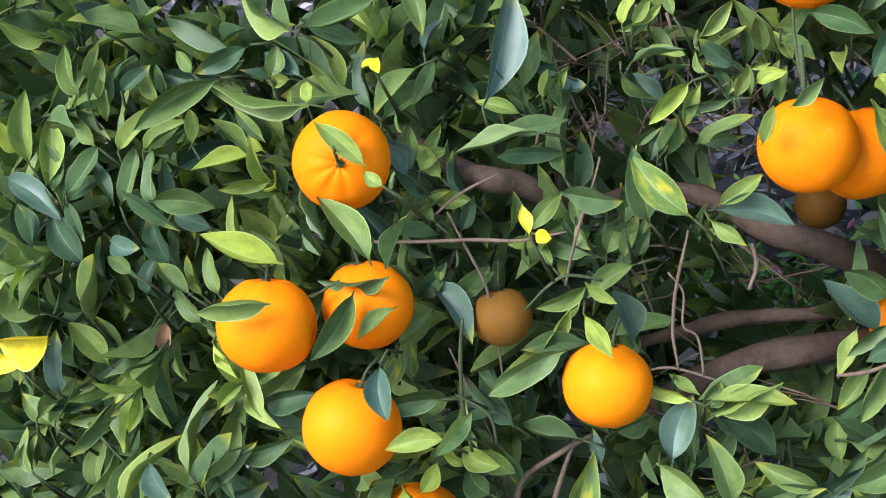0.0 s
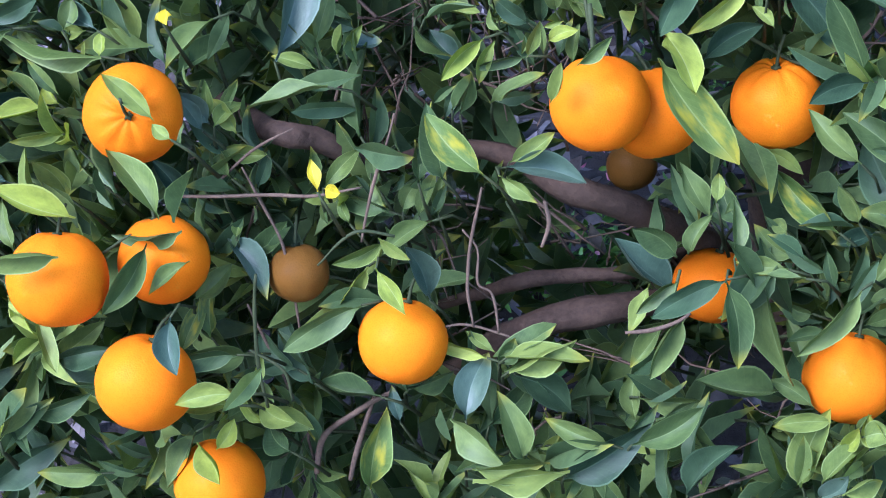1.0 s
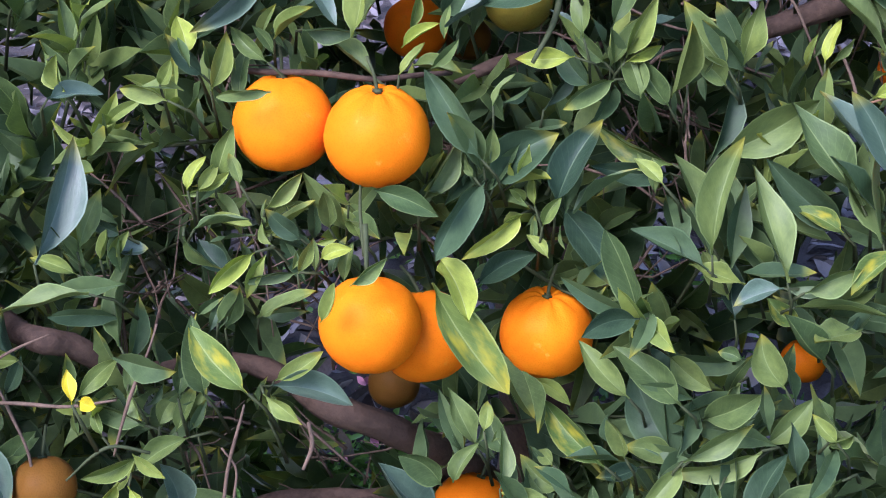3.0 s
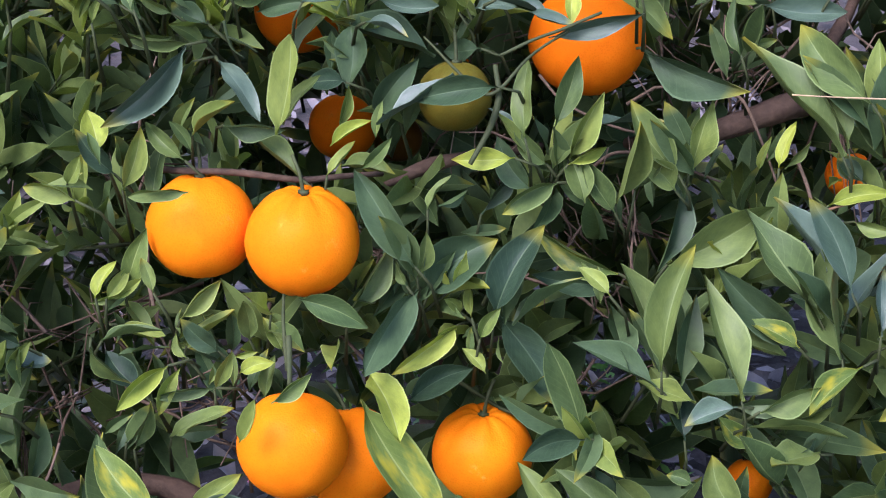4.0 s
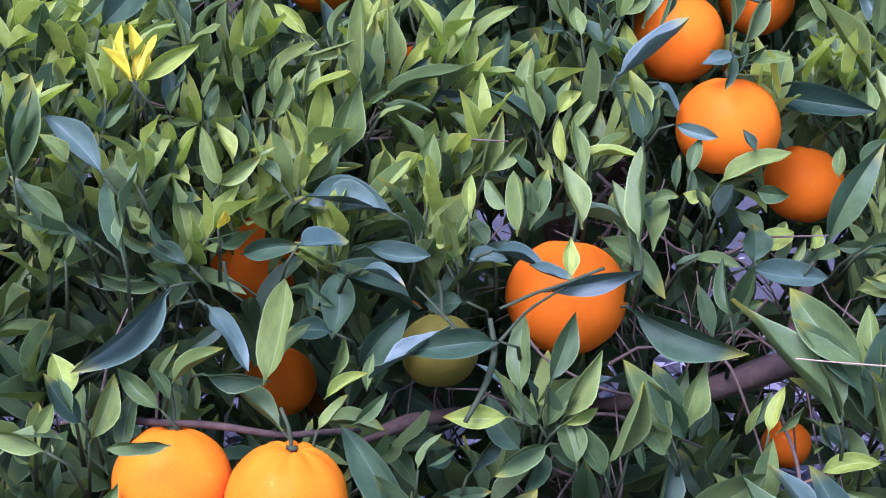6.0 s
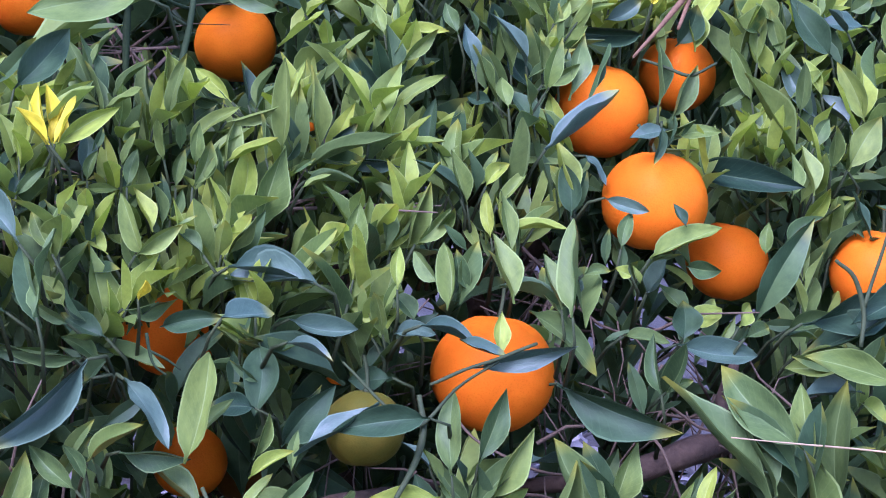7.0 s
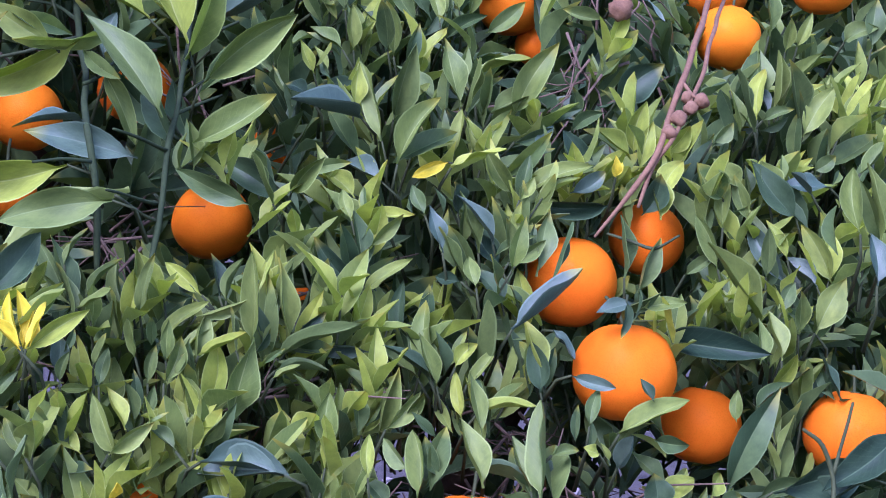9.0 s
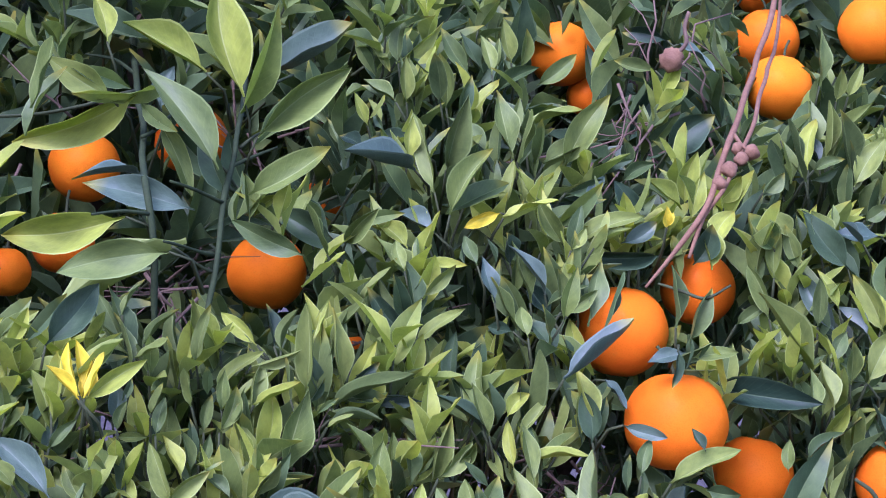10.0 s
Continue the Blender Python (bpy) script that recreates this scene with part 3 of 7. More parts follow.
orange(0.394, 1.592, 1.013, 0.045, "deep", -10, 11, 0.5)
orange(0.322, 1.493, 0.741, 0.045, "ripe", -24, 20, 0.5)
orange(-0.023, 1.562, 1.028, 0.045, "brown", -10, 21)
orange(0.258, 1.437, 1.312, 0.082, "deep", -10, 29)
orange(0.345, 1.504, 1.264, 0.067, "deep", -10, -21, 1.2)
orange(0.226, 1.525, 1.371, 0.078, "deep", -10, -26, 1.1)
orange(0.309, 1.608, 1.407, 0.067, "deep", -10, 26, 0.9)
orange(0.461, 1.470, 1.272, 0.076, "deep", -10, -21, 0.6)
orange(-0.067, 1.688, 1.380, 0.072, "ripe", -10, 9, 1.3)
orange(-0.006, 1.901, 1.440, 0.055, "deep", -10, -6, 0.5)
orange(0.018, 1.783, 1.312, 0.045, "ripe", -10, -31, 0.5)
orange(-0.242, 1.756, 1.455, 0.067, "ripe", -10, -19, 1.35)
orange(-0.248, 1.673, 1.389, 0.056, "deep", -10, -9, 1.3)
orange(-0.293, 1.651, 1.361, 0.045, "ripe", -10, 13)
orange(-0.149, 1.793, 1.491, 0.070, "deep", -10, -14, 0.1)
orange(0.230, 1.981, 1.620, 0.072, "ripe", -10, 19, 1.2)
orange(0.266, 1.994, 1.578, 0.047, "deep", -10, -3)
orange(0.457, 1.928, 1.607, 0.071, "ripe", -10, -34)
orange(0.478, 2.064, 1.666, 0.074, "deep", -10, 23)
orange(0.561, 1.948, 1.681, 0.078, "ripe", -10, 3)
orange(0.544, 2.349, 1.746, 0.061, "deep", -10, -10)
orange(0.001, 2.307, 1.647, 0.045, "ripe", -10, -30, 0.5)
orange(0.365, 1.722, 1.266, 0.056, "deep", -10, 24, 0.5)

# ---- leaves that can be told apart, shoot by shoot ----
# shoots on the low outer boughs
bough = BOUGHS[0 % len(BOUGHS)]
leaf(-0.722, 1.086, 0.936, -0.005, -0.015, 0.033, 0.021, -0, "lime")
leaf(-0.635, 1.067, 0.951, -0.037, 0.022, 0.035, 0.021, -0, "mid")
leaf(-0.639, 1.077, 0.983, 0.013, 0.015, 0.039, 0.014, -3, "mid")
leaf(-0.655, 1.094, 0.985, -0.005, -0.018, 0.041, 0.020, -0, "light")
leaf(-0.592, 1.104, 1.036, -0.020, -0.033, 0.040, 0.029, -0, "mid")
leaf(-0.680, 1.103, 1.033, -0.018, -0.032, 0.022, 0.019, -0, "light")
leaf(-0.625, 1.100, 1.041, -0.013, -0.025, 0.034, 0.019, 0, "sheen")
leaf(-0.706, 1.075, 0.724, 0.001, -0.010, 0.039, 0.017, -0, "mid")
leaf(-0.752, 1.073, 0.655, 0.024, 0.021, 0.047, 0.018, -8, "light")
leaf(-0.743, 1.070, 0.657, -0.039, 0.019, 0.032, 0.020, -0, "mid")
leaf(-0.740, 1.077, 0.662, 0.049, 0.017, 0.005, 0.016, 15, "light")
leaf(-0.728, 1.089, 0.579, 0.010, -0.007, 0.048, 0.023, -0, "mid")
leaf(-0.777, 1.067, 0.606, -0.023, 0.011, 0.034, 0.017, -0, "light")
leaf(-0.458, 1.094, 1.043, -0.052, 0.008, 0.018, 0.026, -0, "light")
leaf(-0.444, 1.079, 1.051, 0.060, 0.023, 0.012, 0.020, -14, "mid")
leaf(-0.703, 1.070, 0.931, -0.002, 0.019, 0.062, 0.022, -0, "light")
leaf(-0.683, 1.050, 0.920, -0.005, 0.045, 0.050, 0.021, 27, "light")
leaf(-0.675, 1.053, 0.916, 0.014, 0.028, 0.047, 0.020, -0, "mid")
leaf(-0.666, 1.052, 0.914, 0.033, 0.019, 0.035, 0.020, -0, "mid")
leaf(-0.734, 1.076, 0.917, 0.053, -0.034, -0.009, 0.023, 0, "sheen")
leaf(-0.704, 1.034, 0.866, -0.017, 0.033, 0.042, 0.025, -0, "dark")
leaf(-0.655, 1.038, 0.854, -0.031, 0.013, 0.046, 0.027, -0, "dark")
leaf(-0.666, 1.046, 0.798, 0.033, -0.009, 0.068, 0.028, -0, "mid")
leaf(-0.720, 1.063, 0.789, -0.021, -0.034, 0.046, 0.031, 0, "mid")
leaf(-0.754, 1.060, 0.724, -0.014, 0.013, 0.051, 0.024, -0, "mid")
leaf(-0.737, 1.083, 0.688, 0.009, -0.013, 0.068, 0.027, -0, "sheen")
leaf(-0.668, 1.061, 0.737, -0.035, 0.008, 0.040, 0.024, 0, "light")
leaf(-0.382, 1.030, 0.857, -0.059, -0.012, -0.018, 0.019, -42, "mid")
leaf(-0.781, 1.069, 0.608, -0.006, 0.009, 0.030, 0.014, -0, "light")
leaf(-0.758, 1.064, 0.671, 0.027, 0.037, 0.023, 0.019, -0, "mid")
leaf(-0.774, 1.053, 0.766, 0.080, -0.020, 0.028, 0.037, 0, "yellow")
leaf(-0.797, 1.082, 0.723, 0.024, -0.012, -0.001, 0.022, -0, "yellow")
leaf(-0.607, 1.076, 0.782, -0.008, -0.012, -0.037, 0.014, -0, "brown")
leaf(-0.408, 1.107, 1.005, 0.012, -0.004, 0.009, 0.012, -0, "yellow")
# shoots round the open middle of the tree
bough = BOUGHS[1 % len(BOUGHS)]
leaf(-0.259, 1.031, 0.898, 0.017, -0.010, 0.001, 0.012, -0, "yellow")
leaf(-0.174, 1.030, 0.688, 0.034, -0.054, -0.014, 0.028, -0, "mid")
leaf(-0.080, 1.011, 0.650, 0.057, -0.019, 0.045, 0.033, 0, "dark")
leaf(0.104, 1.058, 0.658, 0.021, -0.009, 0.031, 0.023, 0, "mid")
leaf(0.138, 1.054, 0.663, 0.015, -0.007, 0.029, 0.014, -0, "lime")
leaf(0.173, 1.054, 0.672, -0.015, -0.011, 0.026, 0.021, -0, "lime")
# shoots beside the hanging pair and the long-stemmed fruit
bough = BOUGHS[2 % len(BOUGHS)]
leaf(-0.308, 1.155, 1.117, 0.018, -0.029, -0.013, 0.013, -0, "light")
leaf(0.313, 1.209, 1.021, -0.047, 0.019, 0.079, 0.029, 25, "mid")
leaf(0.322, 1.186, 0.924, -0.044, -0.045, 0.004, 0.027, -0, "mid")
leaf(0.233, 1.201, 0.864, -0.028, -0.057, -0.014, 0.028, -0, "mid")
# the upper boughs
bough = BOUGHS[3 % len(BOUGHS)]
leaf(0.069, 1.213, 1.177, -0.055, -0.015, -0.008, 0.021, 0, "dark")
# upright spring shoots over the pair
bough = BOUGHS[4 % len(BOUGHS)]
leaf(0.159, 1.275, 1.247, -0.008, 0.014, 0.038, 0.013, 23, "mid")
leaf(0.231, 1.325, 1.258, 0.008, -0.024, 0.028, 0.017, -0, "sheen")
leaf(-0.258, 1.226, 1.248, 0.006, 0.018, 0.071, 0.023, 36, "mid")
leaf(-0.200, 1.218, 1.259, -0.045, 0.024, 0.036, 0.019, -13, "sheen")
leaf(-0.256, 1.229, 1.273, 0.020, 0.007, 0.012, 0.011, -0, "light")
leaf(-0.221, 1.216, 1.225, -0.034, -0.002, 0.025, 0.014, -0, "mid")
leaf(0.453, 1.353, 1.296, -0.059, -0.040, -0.025, 0.027, -0, "dark")
# the bough with broad leaves in front of the upper fruit
bough = BOUGHS[5 % len(BOUGHS)]
leaf(-0.219, 1.296, 1.347, 0.030, 0.009, 0.047, 0.024, -0, "dark")
# more shoots of the crown
bough = BOUGHS[7 % len(BOUGHS)]
leaf(-0.299, 1.122, 1.098, 0.037, 0.016, 0.008, 0.018, 0, "sheen")
leaf(-0.215, 1.147, 1.094, -0.035, 0.004, 0.009, 0.015, -0, "light")
leaf(-0.293, 1.138, 1.101, -0.002, -0.011, 0.027, 0.014, -0, "light")
leaf(-0.224, 1.161, 1.101, 0.009, -0.008, 0.022, 0.012, -0, "light")
# more shoots of the crown
bough = BOUGHS[9 % len(BOUGHS)]
leaf(-0.258, 1.009, 0.907, -0.005, 0.015, 0.022, 0.010, -0, "yellow")
# more shoots of the crown
bough = BOUGHS[10 % len(BOUGHS)]
leaf(0.204, 1.160, 0.850, 0.045, -0.028, 0.044, 0.028, -0, "mid")
leaf(0.250, 1.116, 0.786, -0.000, -0.015, 0.060, 0.025, -0, "dark")
leaf(0.239, 1.099, 0.767, 0.025, -0.017, 0.049, 0.024, -0, "mid")
leaf(0.308, 1.142, 0.848, -0.018, 0.002, 0.022, 0.012, -0, "light")
leaf(0.303, 1.151, 0.843, 0.016, -0.011, 0.018, 0.011, -0, "light")
leaf(0.294, 1.165, 0.906, -0.028, -0.022, 0.050, 0.022, -0, "mid")
# more shoots of the crown
bough = BOUGHS[11 % len(BOUGHS)]
leaf(-0.375, 1.044, 1.029, 0.003, -0.003, 0.012, 0.012, -0, "yellow")
# more shoots of the crown
bough = BOUGHS[12 % len(BOUGHS)]
leaf(-0.008, 1.150, 0.979, 0.031, -0.046, -0.015, 0.034, 0, "lime")
leaf(-0.011, 1.126, 0.969, 0.058, -0.007, -0.086, 0.034, 0, "blotched")
# more shoots of the crown
bough = BOUGHS[13 % len(BOUGHS)]
leaf(-0.241, 0.996, 0.638, 0.028, -0.008, 0.064, 0.026, -0, "blotched")
# more shoots of the crown
bough = BOUGHS[14 % len(BOUGHS)]
leaf(-0.113, 1.008, 0.667, -0.004, -0.011, 0.054, 0.025, 0, "mid")
leaf(-0.041, 1.012, 0.684, -0.050, -0.005, 0.024, 0.019, 0, "mid")
leaf(-0.025, 1.014, 0.684, 0.055, 0.022, 0.025, 0.024, -0, "mid")
leaf(0.018, 1.017, 0.636, 0.033, -0.011, 0.057, 0.025, 0, "dark")
leaf(-0.149, 0.983, 0.674, 0.056, 0.004, 0.001, 0.017, 35, "light")
leaf(-0.147, 0.973, 0.671, 0.075, 0.007, -0.009, 0.024, 35, "light")
leaf(0.131, 1.057, 0.687, -0.049, -0.019, 0.006, 0.016, -12, "light")
leaf(0.108, 1.045, 0.629, 0.008, -0.010, 0.067, 0.029, -0, "light")
leaf(0.124, 1.026, 0.648, 0.023, 0.024, 0.039, 0.019, 0, "light")
leaf(0.155, 1.044, 0.683, 0.017, -0.010, 0.008, 0.022, -0, "light")
leaf(0.121, 1.031, 0.630, 0.027, -0.010, 0.033, 0.019, -0, "sheen")
leaf(0.139, 1.008, 0.652, 0.035, 0.019, -0.002, 0.016, 0, "light")
# more shoots of the crown
bough = BOUGHS[15 % len(BOUGHS)]
leaf(-0.012, 1.264, 1.248, -0.059, 0.016, -0.002, 0.025, 0, "sheen")
leaf(-0.183, 1.190, 1.220, -0.007, 0.028, 0.052, 0.019, -45, "mid")
leaf(-0.124, 1.226, 1.231, 0.002, -0.009, 0.016, 0.010, 17, "yellow")
leaf(0.046, 1.279, 1.247, 0.000, 0.007, 0.030, 0.010, 9, "lime")
leaf(-0.225, 1.224, 1.265, -0.008, -0.013, 0.017, 0.013, -0, "light")
# more shoots of the crown
bough = BOUGHS[16 % len(BOUGHS)]
leaf(0.123, 1.264, 1.249, -0.008, 0.014, 0.047, 0.015, 28, "light")
leaf(0.079, 1.261, 1.240, -0.002, 0.021, 0.041, 0.015, -0, "light")
leaf(0.093, 1.271, 1.253, -0.011, 0.001, 0.027, 0.011, -0, "mid")
leaf(0.165, 1.264, 1.244, -0.008, 0.032, 0.064, 0.022, -55, "light")
leaf(0.210, 1.300, 1.272, -0.010, -0.008, 0.007, 0.010, 27, "lime")
leaf(0.259, 1.333, 1.279, 0.021, -0.024, 0.003, 0.014, -0, "mid")
leaf(0.337, 1.250, 1.173, -0.057, 0.031, 0.049, 0.031, -0, "mid")
leaf(0.072, 1.273, 1.256, -0.023, 0.009, 0.013, 0.013, -0, "mid")
leaf(0.173, 1.285, 1.271, 0.022, 0.005, 0.007, 0.010, 8, "mid")
# more shoots of the crown
bough = BOUGHS[18 % len(BOUGHS)]
leaf(0.333, 1.206, 1.044, -0.035, 0.027, 0.061, 0.023, -27, "sheen")
# more shoots of the crown
bough = BOUGHS[20 % len(BOUGHS)]
leaf(-0.068, 1.279, 1.249, 0.060, -0.007, 0.003, 0.023, 0, "sheen")
# more shoots of the crown
bough = BOUGHS[21 % len(BOUGHS)]
leaf(0.426, 1.366, 1.404, -0.002, 0.013, 0.040, 0.019, -0, "sheen")
leaf(0.357, 1.345, 1.245, 0.093, 0.008, 0.019, 0.029, 34, "dark")
# more shoots of the crown
bough = BOUGHS[22 % len(BOUGHS)]
leaf(-0.143, 1.311, 1.417, -0.074, -0.006, -0.020, 0.027, 0, "mid")
# more shoots of the crown
bough = BOUGHS[23 % len(BOUGHS)]
leaf(0.244, 1.482, 1.462, 0.001, -0.011, 0.013, 0.010, -16, "yellow")
leaf(0.513, 1.781, 1.536, 0.049, 0.008, 0.028, 0.018, 22, "sheen")
leaf(0.544, 1.816, 1.610, 0.013, -0.027, 0.017, 0.023, 0, "mid")
leaf(0.475, 1.554, 1.484, 0.023, 0.007, 0.026, 0.014, 0, "light")
leaf(0.419, 1.394, 1.440, -0.006, 0.019, 0.053, 0.018, -15, "light")
leaf(0.441, 1.407, 1.435, -0.012, -0.002, 0.061, 0.019, 29, "light")
leaf(0.565, 1.797, 1.605, 0.005, -0.002, 0.051, 0.020, 0, "mid")
# more shoots of the crown
bough = BOUGHS[26 % len(BOUGHS)]
leaf(0.436, 1.332, 1.210, -0.081, 0.002, 0.011, 0.026, 0, "light")
leaf(0.429, 1.333, 1.263, -0.071, 0.029, -0.026, 0.025, 17, "dark")
leaf(0.353, 1.272, 1.153, -0.023, 0.002, 0.052, 0.020, 0, "light")
# leaves of the low outer boughs
bough = BOUGHS[0 % len(BOUGHS)]
leaf(-0.448, 1.082, 0.984, -0.087, -0.017, 0.009, 0.024, -42, "light")
leaf(-0.523, 1.089, 1.004, -0.066, -0.042, -0.026, 0.022, -44, "mid")
leaf(-0.531, 1.097, 1.002, -0.050, 0.001, 0.002, 0.020, 6, "dark")
leaf(-0.546, 1.086, 1.009, -0.014, 0.005, 0.018, 0.013, -7, "light")
leaf(-0.497, 1.099, 1.029, -0.048, -0.018, -0.018, 0.018, -25, "dark")
leaf(-0.432, 1.112, 0.974, -0.021, 0.010, 0.054, 0.029, 11, "light")
leaf(-0.402, 1.102, 0.969, -0.019, 0.015, 0.050, 0.019, -24, "dark")
leaf(-0.397, 1.104, 0.958, 0.032, 0.050, 0.031, 0.023, -19, "mid")
leaf(-0.457, 1.102, 0.998, -0.038, 0.015, 0.023, 0.018, 4, "sheen")
leaf(-0.500, 1.066, 0.943, -0.031, 0.001, 0.033, 0.014, 30, "light")
leaf(-0.496, 1.089, 0.938, -0.014, 0.005, 0.017, 0.013, -10, "lime")
leaf(-0.496, 1.081, 0.938, -0.051, -0.029, 0.005, 0.015, 44, "lime")
leaf(-0.486, 1.064, 0.923, -0.025, -0.035, 0.008, 0.012, -40, "light")
leaf(-0.380, 1.009, 0.964, -0.041, 0.013, 0.032, 0.017, 28, "light")
leaf(-0.367, 1.004, 0.951, -0.014, 0.002, 0.013, 0.011, 12, "light")
leaf(-0.374, 0.972, 0.899, -0.041, 0.028, 0.057, 0.025, 25, "light")
leaf(-0.434, 1.034, 0.887, -0.027, 0.026, 0.057, 0.017, -45, "mid")
leaf(-0.473, 1.063, 0.910, -0.017, 0.015, 0.025, 0.011, 24, "mid")
leaf(-0.471, 1.082, 0.869, -0.024, -0.003, 0.035, 0.021, -7, "mid")
leaf(-0.370, 1.092, 0.921, -0.021, -0.012, 0.032, 0.018, -10, "sheen")
leaf(-0.371, 1.097, 0.923, 0.003, -0.003, 0.034, 0.009, 41, "light")
leaf(-0.349, 1.096, 0.911, -0.021, 0.016, 0.024, 0.017, -10, "light")
leaf(-0.353, 1.079, 0.879, -0.028, 0.024, 0.025, 0.017, 6, "mid")
leaf(-0.367, 1.090, 0.862, 0.009, 0.030, 0.028, 0.015, 6, "mid")
leaf(-0.495, 1.024, 0.872, -0.026, 0.016, 0.045, 0.018, -25, "light")
leaf(-0.492, 1.066, 0.862, -0.021, -0.011, 0.044, 0.021, 10, "light")
leaf(-0.468, 1.022, 0.869, -0.058, -0.013, 0.039, 0.023, 28, "lime")
leaf(-0.400, 1.094, 0.841, -0.029, 0.007, 0.042, 0.017, 29, "dark")
leaf(-0.581, 1.040, 0.910, -0.008, 0.018, 0.044, 0.021, -9, "mid")
leaf(-0.615, 1.047, 0.906, 0.011, 0.032, 0.038, 0.017, -22, "mid")
leaf(-0.579, 1.029, 0.922, 0.050, 0.003, -0.010, 0.022, -8, "mid")
leaf(-0.544, 1.068, 0.875, -0.046, 0.003, 0.010, 0.016, -21, "sheen")
leaf(-0.585, 1.058, 0.842, -0.032, 0.027, 0.040, 0.025, 7, "dark")
leaf(-0.620, 1.026, 0.886, 0.037, -0.014, -0.001, 0.018, 7, "sheen")
leaf(-0.561, 1.035, 0.829, -0.036, 0.021, 0.024, 0.016, 21, "mid")
leaf(-0.557, 1.047, 0.822, -0.011, -0.001, 0.037, 0.016, -13, "light")
leaf(-0.537, 1.038, 0.828, -0.014, 0.014, 0.037, 0.017, -11, "mid")
leaf(-0.610, 1.032, 0.850, -0.019, 0.003, 0.016, 0.014, -5, "mid")
leaf(-0.608, 1.047, 0.820, 0.003, 0.011, 0.034, 0.017, -7, "dark")
leaf(-0.616, 1.065, 0.948, 0.026, 0.004, 0.041, 0.017, -13, "light")
leaf(-0.593, 1.064, 0.949, 0.034, 0.006, 0.030, 0.016, -19, "light")
leaf(-0.548, 1.064, 0.955, -0.003, 0.019, 0.023, 0.013, -11, "light")
leaf(-0.575, 1.077, 0.988, -0.012, 0.007, 0.029, 0.015, -5, "light")
leaf(-0.485, 1.099, 0.999, 0.005, 0.011, 0.025, 0.017, 12, "mid")
leaf(-0.508, 1.099, 0.979, -0.027, 0.012, 0.017, 0.015, -9, "mid")
bough = BOUGHS[1 % len(BOUGHS)]
leaf(-0.452, 1.087, 0.982, 0.001, 0.011, 0.014, 0.013, -12, "lime")
leaf(-0.470, 1.110, 0.994, -0.030, 0.002, 0.001, 0.013, 12, "light")
leaf(-0.604, 1.070, 1.001, 0.019, 0.002, 0.021, 0.014, 12, "dark")
leaf(-0.573, 1.077, 0.927, 0.051, 0.019, 0.014, 0.021, 13, "dark")
leaf(-0.459, 0.965, 0.867, -0.054, -0.019, 0.007, 0.019, -28, "light")
leaf(-0.409, 1.019, 0.850, -0.032, -0.040, -0.045, 0.022, -31, "mid")
leaf(-0.375, 1.019, 0.835, -0.033, -0.020, -0.019, 0.013, 34, "mid")
leaf(-0.562, 1.047, 0.794, -0.030, 0.010, 0.029, 0.018, 12, "mid")
leaf(-0.529, 1.039, 0.767, 0.020, -0.031, -0.041, 0.015, -41, "light")
leaf(-0.553, 1.041, 0.781, 0.016, -0.025, -0.023, 0.013, 24, "lime")
leaf(-0.525, 1.046, 0.716, 0.036, 0.004, 0.030, 0.022, 13, "light")
leaf(-0.519, 1.033, 0.723, 0.059, -0.015, 0.016, 0.020, 30, "dark")
leaf(-0.381, 0.977, 0.808, 0.010, -0.027, -0.037, 0.022, -4, "sheen")
leaf(-0.352, 1.053, 0.727, -0.040, -0.036, 0.017, 0.023, -5, "mid")
leaf(-0.327, 0.957, 0.752, -0.048, -0.016, -0.001, 0.019, 11, "light")
leaf(-0.387, 1.065, 0.733, 0.000, 0.007, 0.054, 0.022, -7, "blotched")
leaf(-0.479, 1.033, 0.675, -0.030, 0.010, 0.014, 0.012, 16, "light")
leaf(-0.572, 0.986, 0.679, -0.007, 0.044, 0.067, 0.025, -32, "mid")
leaf(-0.559, 0.983, 0.673, 0.033, 0.043, 0.050, 0.025, 25, "mid")
leaf(-0.647, 0.989, 0.636, 0.038, 0.032, 0.065, 0.026, -29, "light")
leaf(-0.622, 1.008, 0.676, 0.039, -0.033, -0.020, 0.022, 12, "sheen")
leaf(-0.580, 1.015, 0.640, 0.005, 0.002, 0.056, 0.017, 33, "lime")
leaf(-0.546, 1.014, 0.678, 0.060, 0.003, 0.020, 0.018, 39, "mid")
leaf(-0.546, 1.044, 0.620, -0.031, 0.005, 0.021, 0.026, -9, "dark")
leaf(-0.644, 1.009, 0.603, 0.028, 0.005, 0.038, 0.020, -3, "light")
leaf(-0.609, 1.022, 0.586, 0.082, -0.011, 0.044, 0.030, 28, "dark")
leaf(-0.492, 1.021, 0.614, -0.038, -0.031, 0.009, 0.020, -6, "mid")
leaf(-0.406, 1.043, 0.649, -0.025, -0.038, -0.025, 0.020, 13, "mid")
leaf(-0.427, 1.020, 0.596, 0.008, 0.020, 0.018, 0.013, -10, "light")
leaf(-0.384, 0.993, 0.676, 0.014, -0.015, -0.035, 0.019, 8, "lime")
leaf(-0.375, 1.006, 0.659, 0.014, 0.016, 0.021, 0.016, 14, "lime")
leaf(-0.343, 1.038, 0.667, -0.016, -0.007, 0.024, 0.016, -3, "lime")
leaf(-0.337, 1.049, 0.678, 0.033, 0.005, -0.026, 0.020, -4, "light")
leaf(-0.324, 1.046, 0.632, -0.025, 0.007, 0.020, 0.026, -11, "mid")
leaf(-0.303, 1.070, 0.688, -0.035, -0.003, 0.049, 0.025, -9, "dark")
